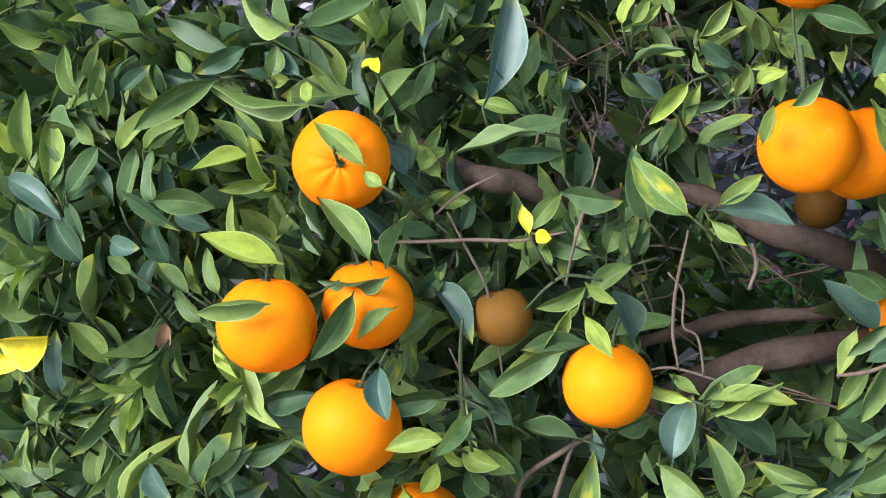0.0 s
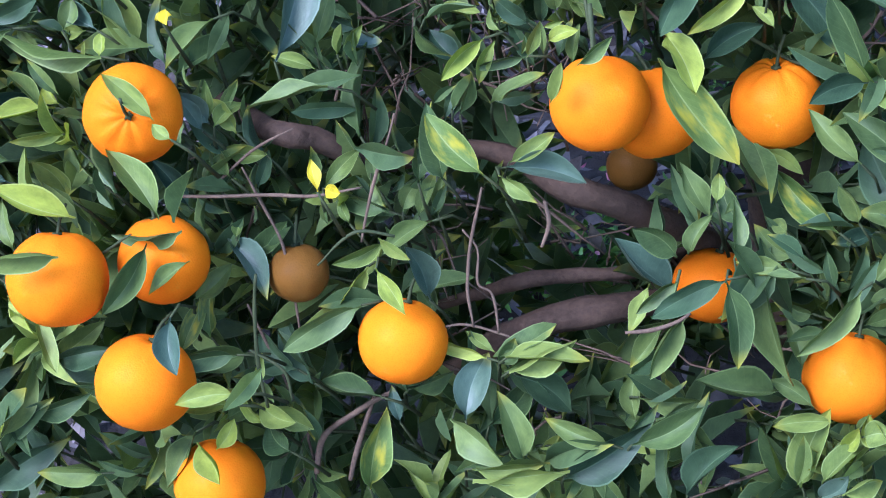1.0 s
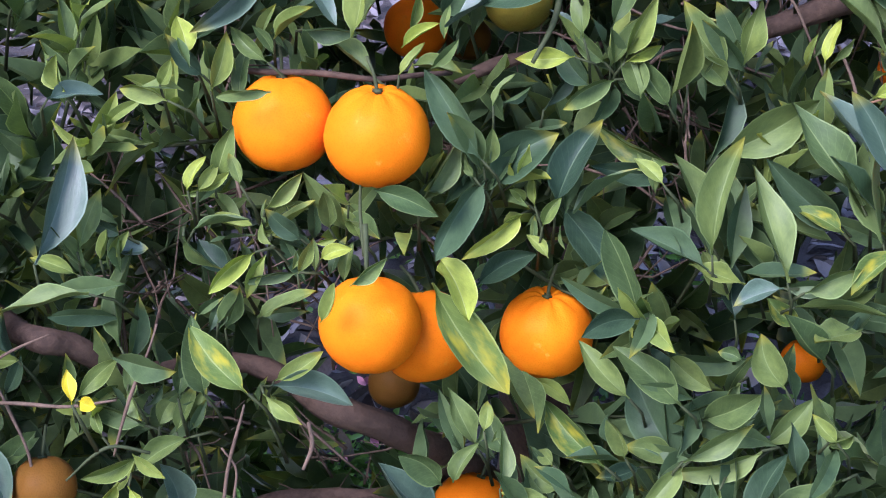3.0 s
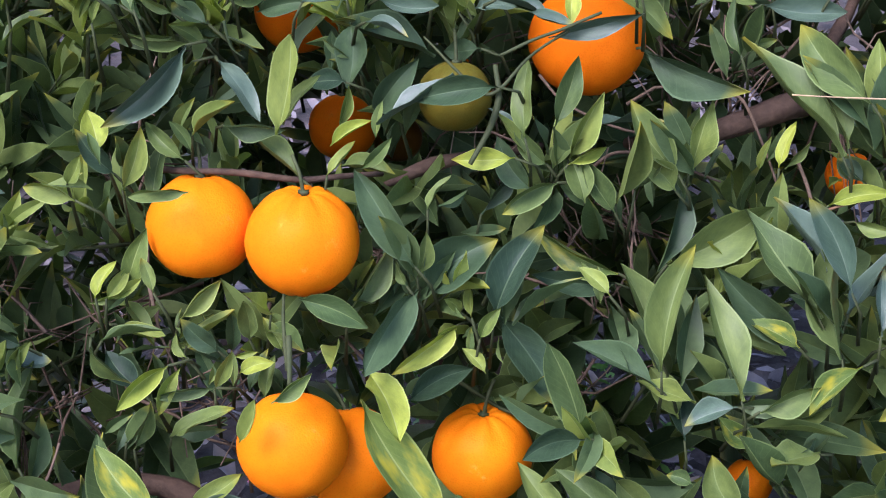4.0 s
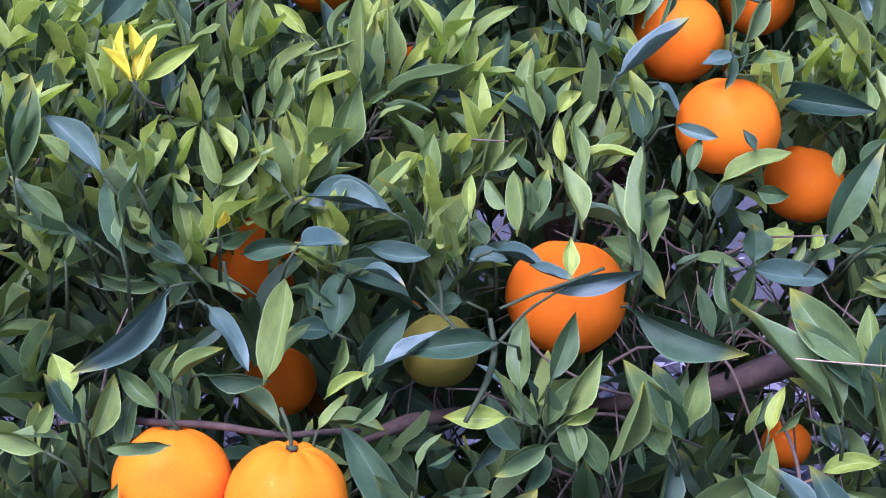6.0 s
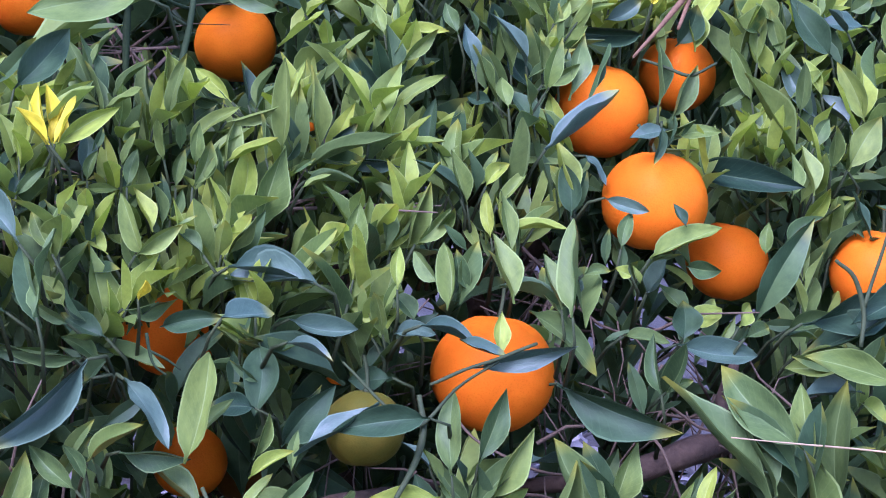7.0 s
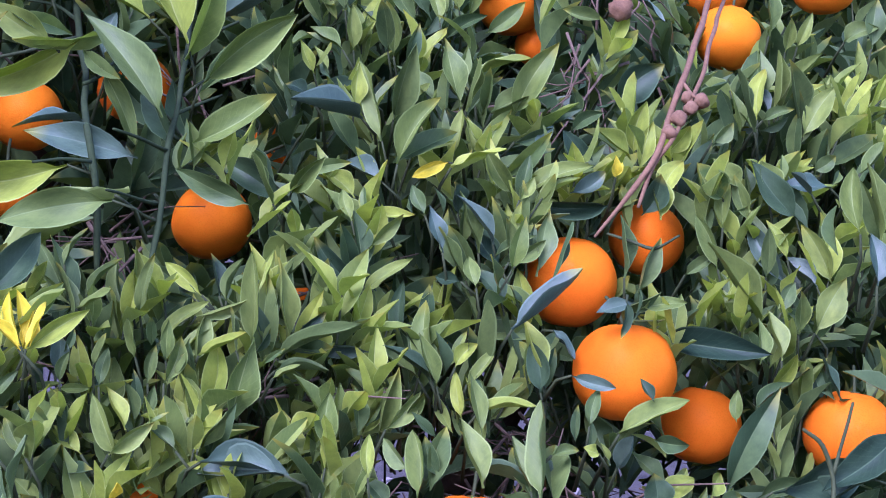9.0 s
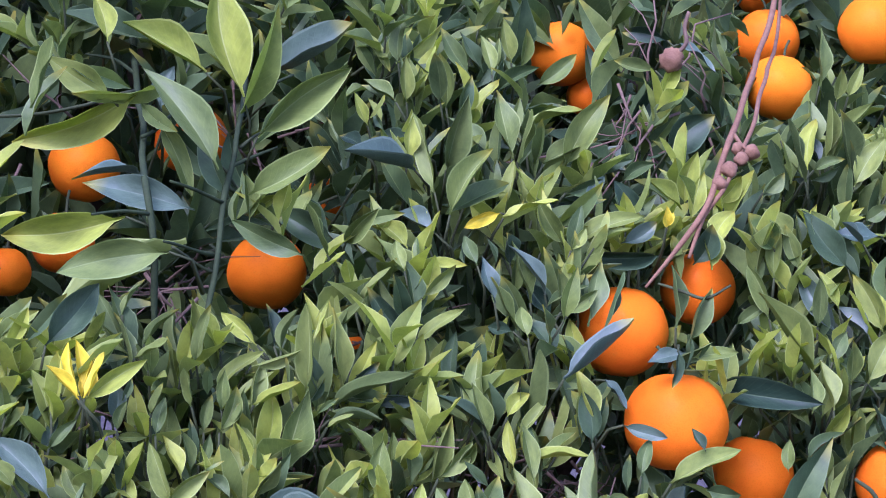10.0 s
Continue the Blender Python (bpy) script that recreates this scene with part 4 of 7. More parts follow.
# leaves of the lower face under the long-stemmed fruit
bough = BOUGHS[2 % len(BOUGHS)]
leaf(-0.373, 1.147, 1.063, 0.014, -0.035, -0.026, 0.018, 12, "mid")
leaf(-0.359, 1.108, 1.006, -0.029, -0.037, -0.031, 0.020, 12, "mid")
leaf(-0.358, 1.119, 1.013, 0.011, 0.018, 0.023, 0.011, -23, "sheen")
leaf(-0.306, 1.088, 0.979, 0.024, 0.052, 0.085, 0.028, 41, "sheen")
leaf(-0.281, 1.116, 0.979, 0.014, 0.029, 0.042, 0.016, 33, "mid")
leaf(-0.275, 1.118, 0.962, -0.026, -0.011, 0.039, 0.015, 34, "mid")
leaf(-0.263, 1.081, 0.961, -0.065, -0.010, 0.005, 0.018, 42, "mid")
leaf(-0.281, 1.113, 0.961, -0.038, -0.000, 0.015, 0.013, 26, "light")
leaf(-0.246, 1.098, 0.910, -0.010, 0.028, 0.068, 0.023, -32, "mid")
leaf(-0.265, 1.121, 0.971, 0.011, -0.004, 0.028, 0.010, -30, "light")
leaf(-0.261, 1.133, 0.966, 0.015, 0.002, 0.023, 0.010, 6, "light")
leaf(-0.259, 1.143, 0.971, 0.024, 0.005, 0.003, 0.018, -12, "sheen")
leaf(-0.253, 1.140, 0.985, -0.025, -0.008, 0.015, 0.013, -12, "dark")
leaf(-0.372, 1.081, 0.920, -0.018, -0.006, 0.035, 0.015, 8, "sheen")
leaf(-0.365, 1.088, 0.920, 0.017, 0.021, 0.018, 0.016, 5, "light")
leaf(-0.359, 1.102, 0.893, -0.023, -0.020, 0.026, 0.019, -4, "dark")
leaf(-0.381, 1.087, 0.864, 0.028, -0.002, 0.045, 0.017, -32, "mid")
leaf(-0.364, 1.098, 0.898, 0.036, 0.005, -0.009, 0.016, 6, "light")
leaf(-0.328, 1.099, 0.891, -0.015, -0.001, 0.041, 0.014, -29, "dark")
leaf(-0.339, 1.096, 0.862, 0.013, 0.003, 0.032, 0.012, 21, "dark")
leaf(-0.285, 1.105, 0.858, 0.029, 0.023, 0.026, 0.016, 12, "light")
leaf(-0.242, 1.114, 0.856, -0.008, 0.016, 0.022, 0.011, 10, "mid")
leaf(-0.144, 1.081, 0.887, -0.046, 0.012, 0.049, 0.027, -8, "blotched")
leaf(-0.182, 1.101, 0.872, -0.013, -0.010, 0.054, 0.024, 7, "mid")
leaf(-0.202, 1.097, 0.870, 0.008, 0.015, 0.033, 0.015, 9, "mid")
leaf(-0.176, 1.126, 0.922, 0.020, 0.003, 0.029, 0.012, -25, "mid")
leaf(-0.131, 1.107, 0.881, 0.064, 0.004, -0.011, 0.024, 5, "sheen")
leaf(-0.129, 1.109, 0.884, 0.035, 0.013, 0.023, 0.016, -9, "light")
leaf(-0.132, 1.083, 0.887, 0.028, -0.014, -0.020, 0.012, 29, "light")
leaf(-0.136, 1.120, 0.843, -0.005, 0.010, 0.024, 0.010, 10, "light")
leaf(-0.385, 1.083, 0.819, -0.003, -0.003, 0.050, 0.014, -39, "mid")
leaf(-0.397, 1.074, 0.844, 0.022, -0.012, -0.023, 0.016, -13, "dark")
leaf(-0.358, 1.082, 0.822, 0.004, 0.008, 0.014, 0.010, -9, "light")
leaf(-0.351, 1.084, 0.805, 0.035, 0.016, 0.023, 0.019, 13, "mid")
leaf(-0.369, 1.090, 0.815, 0.046, -0.049, -0.018, 0.024, -18, "sheen")
leaf(-0.397, 1.065, 0.770, 0.030, 0.016, 0.027, 0.020, 6, "mid")
leaf(-0.412, 1.051, 0.723, 0.023, 0.023, 0.045, 0.018, 24, "blotched")
leaf(-0.350, 1.024, 0.744, -0.048, -0.014, -0.001, 0.019, -10, "mid")
leaf(-0.399, 1.069, 0.746, 0.024, 0.012, 0.002, 0.012, 9, "mid")
leaf(-0.357, 1.016, 0.699, -0.048, -0.008, 0.001, 0.018, 12, "lime")
leaf(-0.376, 1.040, 0.666, 0.028, 0.009, 0.010, 0.017, -10, "mid")
leaf(-0.345, 1.041, 0.685, 0.042, -0.018, -0.006, 0.020, 8, "light")
leaf(-0.315, 1.066, 0.704, -0.032, 0.002, 0.032, 0.029, -7, "dark")
leaf(-0.233, 1.111, 0.835, -0.056, 0.012, 0.004, 0.020, -19, "mid")
leaf(-0.265, 1.102, 0.827, -0.013, 0.016, 0.018, 0.010, -9, "light")
bough = BOUGHS[3 % len(BOUGHS)]
leaf(-0.245, 1.109, 0.866, 0.018, -0.016, -0.016, 0.015, 8, "mid")
leaf(-0.221, 1.110, 0.836, 0.013, 0.013, 0.020, 0.017, 11, "mid")
leaf(-0.207, 1.108, 0.833, 0.005, 0.020, 0.033, 0.014, -6, "mid")
leaf(-0.193, 1.118, 0.829, 0.005, 0.009, 0.034, 0.013, 8, "mid")
leaf(-0.195, 1.105, 0.831, -0.039, -0.017, -0.025, 0.018, 6, "mid")
leaf(-0.235, 1.094, 0.816, -0.039, -0.022, -0.012, 0.015, -24, "light")
leaf(-0.253, 1.100, 0.788, -0.017, -0.039, -0.028, 0.016, -29, "lime")
leaf(-0.230, 1.048, 0.818, 0.022, -0.023, -0.029, 0.015, 17, "lime")
leaf(-0.250, 1.060, 0.775, -0.063, -0.029, -0.025, 0.024, -26, "mid")
leaf(-0.260, 1.091, 0.759, -0.039, -0.039, 0.002, 0.018, 25, "light")
leaf(-0.219, 1.091, 0.768, 0.046, 0.019, 0.022, 0.019, -16, "mid")
leaf(-0.198, 1.098, 0.743, -0.013, 0.018, 0.028, 0.017, 8, "mid")
leaf(-0.197, 1.079, 0.771, -0.018, -0.009, 0.058, 0.024, 12, "sheen")
leaf(-0.244, 1.065, 0.681, -0.058, 0.016, 0.009, 0.019, 34, "mid")
leaf(-0.221, 1.077, 0.683, 0.036, 0.021, 0.003, 0.016, 12, "mid")
leaf(-0.232, 1.074, 0.649, -0.004, 0.004, 0.033, 0.012, 15, "sheen")
leaf(-0.150, 1.068, 0.724, -0.042, 0.012, 0.006, 0.013, -38, "lime")
leaf(-0.164, 1.034, 0.684, 0.015, 0.030, 0.047, 0.029, 6, "sheen")
leaf(-0.133, 1.063, 0.728, 0.061, 0.010, 0.016, 0.019, -35, "light")
leaf(-0.130, 1.058, 0.718, 0.057, 0.016, 0.009, 0.018, 37, "light")
leaf(-0.142, 1.074, 0.714, 0.015, 0.007, 0.024, 0.017, 8, "mid")
leaf(-0.131, 1.087, 0.695, 0.048, -0.003, -0.033, 0.029, 6, "dark")
leaf(-0.152, 1.064, 0.658, 0.034, 0.034, 0.026, 0.024, 4, "mid")
leaf(0.028, 1.133, 0.825, -0.017, -0.000, 0.050, 0.018, 23, "mid")
leaf(0.034, 1.121, 0.847, 0.002, 0.011, 0.021, 0.012, -8, "light")
leaf(0.053, 1.139, 0.818, -0.018, 0.008, 0.030, 0.020, 7, "mid")
leaf(0.050, 1.090, 0.815, 0.007, 0.017, 0.041, 0.015, 25, "mid")
leaf(0.012, 1.117, 0.801, 0.012, -0.002, 0.035, 0.017, -12, "mid")
leaf(0.004, 1.105, 0.805, -0.035, -0.007, 0.032, 0.023, -13, "mid")
leaf(-0.002, 1.122, 0.763, -0.036, -0.013, 0.057, 0.024, 20, "sheen")
leaf(0.007, 1.083, 0.796, -0.030, -0.021, -0.021, 0.015, -15, "mid")
leaf(-0.019, 1.109, 0.776, -0.017, -0.034, -0.024, 0.014, 30, "light")
leaf(0.046, 1.068, 0.808, -0.058, -0.026, -0.020, 0.021, -33, "dark")
leaf(0.045, 1.072, 0.803, 0.019, -0.035, -0.055, 0.024, -13, "mid")
leaf(0.075, 1.098, 0.792, 0.002, -0.044, -0.074, 0.030, 21, "mid")
leaf(-0.007, 1.104, 0.744, -0.031, -0.021, -0.030, 0.016, 22, "mid")
leaf(0.009, 1.108, 0.746, -0.029, -0.043, -0.032, 0.020, -26, "mid")
leaf(0.085, 1.102, 0.682, -0.055, -0.038, 0.041, 0.025, 28, "mid")
leaf(0.115, 1.093, 0.674, -0.037, 0.017, 0.015, 0.017, 9, "mid")
leaf(0.092, 1.099, 0.801, -0.042, -0.000, 0.008, 0.014, 28, "mid")
leaf(0.106, 1.079, 0.805, -0.036, -0.004, 0.001, 0.011, 31, "mid")
leaf(0.095, 1.122, 0.799, -0.028, -0.008, 0.025, 0.018, 4, "mid")
leaf(0.089, 1.143, 0.808, -0.015, 0.008, 0.009, 0.013, -6, "mid")
leaf(0.130, 1.139, 0.813, -0.057, 0.029, 0.040, 0.026, -21, "blotched")
leaf(0.145, 1.134, 0.825, -0.016, -0.002, 0.038, 0.015, -6, "mid")
bough = BOUGHS[4 % len(BOUGHS)]
leaf(0.158, 1.158, 0.804, -0.033, -0.015, -0.001, 0.015, 13, "dark")
leaf(0.188, 1.157, 0.811, -0.043, -0.001, 0.013, 0.021, 13, "mid")
leaf(0.189, 1.165, 0.807, -0.040, 0.014, 0.070, 0.043, 4, "dark")
leaf(0.189, 1.118, 0.835, 0.051, 0.021, 0.028, 0.020, 29, "mid")
leaf(0.250, 1.137, 0.839, -0.063, -0.021, -0.028, 0.023, -30, "mid")
leaf(0.190, 1.132, 0.822, -0.024, -0.037, -0.022, 0.018, 7, "mid")
leaf(0.194, 1.149, 0.796, 0.018, -0.012, -0.028, 0.015, 7, "mid")
leaf(0.251, 1.160, 0.818, -0.038, -0.023, -0.058, 0.021, 39, "mid")
leaf(0.219, 1.115, 0.814, -0.009, -0.050, -0.068, 0.034, 8, "mid")
leaf(0.255, 1.168, 0.826, 0.038, 0.020, 0.035, 0.021, 13, "mid")
leaf(0.282, 1.149, 0.808, -0.002, 0.000, 0.048, 0.015, 30, "dark")
leaf(0.314, 1.133, 0.820, -0.062, -0.036, -0.040, 0.029, 17, "mid")
leaf(0.154, 1.128, 0.754, 0.043, -0.013, 0.025, 0.015, -38, "mid")
leaf(0.152, 1.114, 0.742, 0.040, 0.003, 0.022, 0.015, -24, "mid")
leaf(0.148, 1.083, 0.794, -0.039, -0.040, -0.041, 0.021, -34, "mid")
leaf(0.126, 1.110, 0.735, -0.036, -0.017, 0.000, 0.012, 34, "mid")
leaf(0.111, 1.126, 0.744, -0.019, -0.006, 0.010, 0.013, -6, "mid")
leaf(0.104, 1.114, 0.697, -0.013, 0.027, 0.033, 0.017, 5, "mid")
leaf(0.128, 1.127, 0.767, -0.006, 0.005, 0.031, 0.011, 20, "mid")
leaf(0.179, 1.123, 0.752, 0.033, -0.040, -0.020, 0.029, 11, "dark")
leaf(0.249, 1.117, 0.707, -0.023, -0.003, 0.061, 0.029, 14, "dark")
leaf(0.257, 1.105, 0.695, 0.034, 0.022, 0.036, 0.024, -4, "mid")
leaf(0.264, 1.118, 0.691, 0.039, 0.009, 0.022, 0.024, 11, "mid")
leaf(0.184, 1.120, 0.660, 0.070, 0.034, 0.013, 0.027, 22, "dark")
leaf(-0.032, 1.095, 0.650, -0.002, 0.020, 0.037, 0.019, -10, "mid")
leaf(-0.029, 1.095, 0.674, 0.061, 0.006, -0.009, 0.018, 37, "mid")
leaf(-0.013, 1.078, 0.664, 0.036, 0.017, 0.003, 0.012, 33, "mid")
leaf(0.174, 1.176, 0.897, 0.036, -0.032, -0.013, 0.022, 14, "mid")
leaf(0.145, 1.153, 0.868, -0.036, 0.004, 0.044, 0.020, 10, "mid")
leaf(0.184, 1.127, 0.879, -0.047, -0.001, 0.041, 0.027, 8, "mid")
leaf(0.141, 1.176, 0.925, 0.022, -0.006, -0.016, 0.015, -12, "blotched")
leaf(0.147, 1.126, 0.951, -0.045, -0.023, -0.008, 0.021, -12, "dark")
leaf(0.269, 1.184, 0.870, -0.022, 0.009, 0.041, 0.027, -8, "mid")
leaf(0.231, 1.172, 0.899, -0.019, 0.002, 0.005, 0.012, -12, "mid")
# leaves of the face beside and over the hanging pair
bough = BOUGHS[5 % len(BOUGHS)]
leaf(-0.166, 1.235, 1.209, -0.022, -0.009, 0.011, 0.009, -25, "mid")
leaf(-0.170, 1.261, 1.214, -0.019, 0.005, 0.018, 0.014, 3, "light")
leaf(-0.141, 1.245, 1.200, -0.030, 0.009, 0.018, 0.017, -3, "dark")
leaf(-0.133, 1.260, 1.217, 0.041, 0.014, -0.000, 0.014, 26, "mid")
leaf(-0.155, 1.249, 1.185, -0.056, 0.001, -0.003, 0.012, -48, "mid")
leaf(-0.143, 1.248, 1.182, -0.028, -0.002, 0.015, 0.012, -11, "mid")
leaf(-0.151, 1.213, 1.192, -0.053, -0.028, -0.059, 0.023, -41, "sheen")
leaf(-0.147, 1.219, 1.179, -0.026, -0.004, -0.031, 0.008, 48, "mid")
leaf(-0.127, 1.205, 1.184, 0.035, -0.021, -0.030, 0.020, -5, "sheen")
leaf(-0.083, 1.196, 1.136, 0.011, 0.014, 0.069, 0.023, -28, "light")
leaf(-0.081, 1.215, 1.138, 0.015, -0.003, 0.039, 0.013, -34, "mid")
leaf(-0.071, 1.219, 1.226, 0.029, 0.009, 0.018, 0.019, -12, "sheen")
leaf(-0.108, 1.260, 1.208, 0.035, -0.021, 0.013, 0.015, 18, "dark")
leaf(-0.023, 1.283, 1.218, 0.046, -0.006, -0.003, 0.016, 15, "sheen")
leaf(-0.027, 1.234, 1.212, 0.031, -0.007, -0.003, 0.011, -17, "sheen")
leaf(0.020, 1.291, 1.175, -0.071, -0.021, 0.034, 0.025, 32, "dark")
leaf(0.054, 1.300, 1.182, -0.031, 0.009, -0.004, 0.018, -6, "dark")
leaf(0.038, 1.230, 1.179, -0.049, -0.014, -0.041, 0.020, 34, "sheen")
leaf(-0.042, 1.274, 1.201, -0.002, -0.033, -0.030, 0.024, 6, "dark")
leaf(-0.041, 1.246, 1.164, -0.028, -0.007, 0.002, 0.017, 4, "dark")
leaf(-0.020, 1.257, 1.138, 0.029, -0.019, 0.039, 0.022, 13, "dark")
leaf(-0.041, 1.204, 1.141, 0.005, 0.003, 0.032, 0.009, 39, "light")
leaf(-0.044, 1.183, 1.134, 0.026, 0.007, 0.021, 0.010, -35, "lime")
leaf(-0.046, 1.188, 1.111, 0.016, 0.007, 0.026, 0.010, -27, "light")
leaf(0.085, 1.224, 1.122, -0.045, -0.005, 0.000, 0.016, -8, "lime")
leaf(0.063, 1.242, 1.072, 0.023, 0.013, 0.037, 0.015, 29, "dark")
leaf(0.025, 1.208, 1.084, 0.008, 0.013, 0.026, 0.009, -35, "mid")
leaf(0.020, 1.173, 1.053, -0.051, 0.006, 0.058, 0.025, -30, "dark")
leaf(-0.148, 1.194, 1.113, -0.032, 0.008, 0.025, 0.014, 17, "mid")
leaf(-0.143, 1.193, 1.120, -0.017, 0.003, 0.021, 0.009, -14, "mid")
leaf(-0.143, 1.197, 1.131, 0.026, -0.015, 0.033, 0.013, -37, "light")
leaf(-0.193, 1.195, 1.087, 0.013, 0.003, 0.046, 0.016, 27, "light")
leaf(-0.172, 1.199, 1.079, 0.003, 0.011, 0.043, 0.016, -14, "mid")
leaf(-0.138, 1.156, 1.103, -0.040, -0.010, -0.000, 0.011, -42, "mid")
leaf(-0.198, 1.192, 1.100, -0.018, -0.018, 0.032, 0.015, -6, "dark")
leaf(-0.210, 1.194, 1.114, -0.010, 0.008, 0.030, 0.020, 11, "lime")
leaf(-0.124, 1.214, 1.135, 0.041, -0.012, -0.005, 0.013, 35, "mid")
leaf(-0.068, 1.207, 1.102, -0.043, 0.019, 0.021, 0.017, 23, "mid")
leaf(-0.040, 1.224, 1.107, 0.038, -0.018, 0.007, 0.014, -25, "mid")
leaf(0.036, 1.297, 1.209, -0.023, 0.019, 0.027, 0.013, 30, "lime")
leaf(0.039, 1.306, 1.208, 0.017, 0.006, 0.026, 0.014, -12, "lime")
leaf(0.042, 1.292, 1.213, -0.011, -0.013, 0.033, 0.011, -36, "light")
leaf(0.048, 1.280, 1.216, 0.028, 0.000, 0.009, 0.014, 7, "sheen")
leaf(0.063, 1.295, 1.224, -0.013, -0.004, 0.021, 0.015, 9, "mid")
leaf(-0.221, 1.225, 1.200, 0.004, 0.008, 0.019, 0.007, -13, "light")
bough = BOUGHS[6 % len(BOUGHS)]
leaf(-0.205, 1.244, 1.210, -0.031, 0.007, 0.009, 0.011, -25, "dark")
leaf(0.063, 1.265, 1.227, 0.040, -0.006, -0.003, 0.014, -12, "sheen")
leaf(0.088, 1.251, 1.223, 0.032, -0.006, -0.003, 0.012, -4, "sheen")
leaf(0.118, 1.260, 1.211, 0.003, 0.010, 0.032, 0.011, 29, "lime")
leaf(0.103, 1.267, 1.202, 0.067, -0.005, 0.025, 0.016, 48, "sheen")
leaf(0.139, 1.286, 1.241, 0.057, -0.015, -0.026, 0.021, -29, "mid")
leaf(0.224, 1.343, 1.221, 0.030, -0.007, 0.010, 0.012, -10, "mid")
leaf(0.247, 1.304, 1.189, -0.014, 0.010, 0.040, 0.013, -36, "mid")
leaf(0.254, 1.325, 1.184, 0.009, -0.020, 0.046, 0.016, -32, "mid")
leaf(0.255, 1.320, 1.188, 0.020, -0.000, 0.011, 0.008, 23, "mid")
leaf(0.263, 1.340, 1.220, 0.066, 0.002, 0.001, 0.023, 17, "sheen")
leaf(0.280, 1.365, 1.229, 0.027, 0.012, 0.020, 0.022, -12, "lime")
leaf(0.271, 1.350, 1.221, -0.005, 0.007, 0.029, 0.025, 6, "dark")
leaf(0.310, 1.346, 1.237, 0.016, 0.008, 0.017, 0.015, 14, "lime")
leaf(0.314, 1.341, 1.230, 0.026, 0.014, 0.017, 0.013, -3, "mid")
leaf(0.409, 1.351, 1.221, -0.052, 0.014, -0.007, 0.023, 11, "light")
leaf(0.418, 1.359, 1.196, -0.046, -0.001, -0.012, 0.019, 9, "sheen")
leaf(0.357, 1.377, 1.233, 0.037, -0.015, 0.017, 0.015, 21, "mid")
leaf(0.174, 1.313, 1.188, 0.068, -0.071, -0.014, 0.027, 42, "dark")
leaf(0.091, 1.226, 1.137, -0.006, 0.017, 0.055, 0.020, -22, "mid")
leaf(0.112, 1.249, 1.140, 0.013, 0.014, 0.051, 0.019, 18, "mid")
leaf(0.323, 1.257, 1.130, -0.052, 0.032, 0.092, 0.029, 43, "mid")
leaf(0.326, 1.259, 1.136, -0.022, 0.006, 0.068, 0.022, 35, "mid")
leaf(0.378, 1.288, 1.116, -0.056, -0.015, 0.081, 0.030, -35, "mid")
leaf(0.369, 1.266, 1.096, -0.030, 0.007, 0.071, 0.025, 29, "light")
leaf(0.394, 1.309, 1.120, -0.017, -0.014, 0.091, 0.028, -37, "mid")
leaf(0.379, 1.325, 1.162, 0.011, 0.006, 0.022, 0.015, 6, "mid")
leaf(0.281, 1.277, 1.112, 0.007, 0.008, 0.035, 0.013, -15, "lime")
leaf(0.285, 1.274, 1.113, 0.015, -0.004, 0.025, 0.009, 33, "mid")
leaf(0.108, 1.241, 1.114, -0.021, -0.014, 0.025, 0.014, 9, "mid")
leaf(0.113, 1.251, 1.107, 0.017, -0.010, 0.049, 0.016, -33, "mid")
leaf(0.124, 1.248, 1.117, 0.024, -0.017, 0.047, 0.016, 39, "light")
leaf(0.161, 1.251, 1.085, 0.006, -0.024, 0.075, 0.020, 45, "mid")
leaf(0.205, 1.253, 1.109, -0.036, 0.007, 0.053, 0.023, -10, "mid")
leaf(0.174, 1.245, 1.097, 0.016, 0.019, 0.035, 0.015, 16, "mid")
leaf(0.215, 1.276, 1.103, 0.018, -0.009, 0.056, 0.019, 31, "light")
leaf(0.211, 1.272, 1.100, -0.000, -0.013, 0.035, 0.011, -36, "mid")
leaf(0.098, 1.238, 1.095, -0.027, -0.004, 0.032, 0.021, -9, "dark")
leaf(0.138, 1.242, 1.086, -0.013, -0.002, 0.039, 0.021, -7, "mid")
leaf(0.161, 1.251, 1.077, -0.022, -0.009, 0.041, 0.017, 9, "mid")
leaf(0.117, 1.242, 1.100, -0.041, -0.018, -0.019, 0.017, -15, "mid")
leaf(0.124, 1.244, 1.114, 0.030, 0.013, 0.010, 0.009, 42, "lime")
leaf(0.204, 1.255, 1.096, -0.026, -0.013, 0.024, 0.020, -11, "mid")
leaf(0.138, 1.268, 1.137, 0.057, 0.022, 0.012, 0.018, -37, "sheen")
leaf(0.348, 1.292, 1.100, -0.021, 0.012, 0.014, 0.014, -4, "dark")
bough = BOUGHS[7 % len(BOUGHS)]
leaf(0.320, 1.269, 1.088, 0.039, -0.009, 0.020, 0.016, -19, "lime")
leaf(0.083, 1.267, 1.129, -0.014, -0.001, 0.021, 0.009, 18, "sheen")
leaf(0.078, 1.183, 1.015, 0.026, 0.019, 0.067, 0.031, -6, "dark")
leaf(-0.027, 1.178, 1.012, 0.023, 0.026, 0.048, 0.019, 31, "mid")
leaf(0.029, 1.194, 1.023, 0.045, -0.001, 0.046, 0.036, 10, "dark")
leaf(0.021, 1.188, 1.041, 0.006, -0.003, 0.032, 0.013, 8, "mid")
leaf(0.014, 1.188, 1.032, -0.013, 0.009, 0.016, 0.010, -8, "mid")
leaf(0.021, 1.196, 1.027, -0.036, -0.067, -0.042, 0.025, -39, "dark")
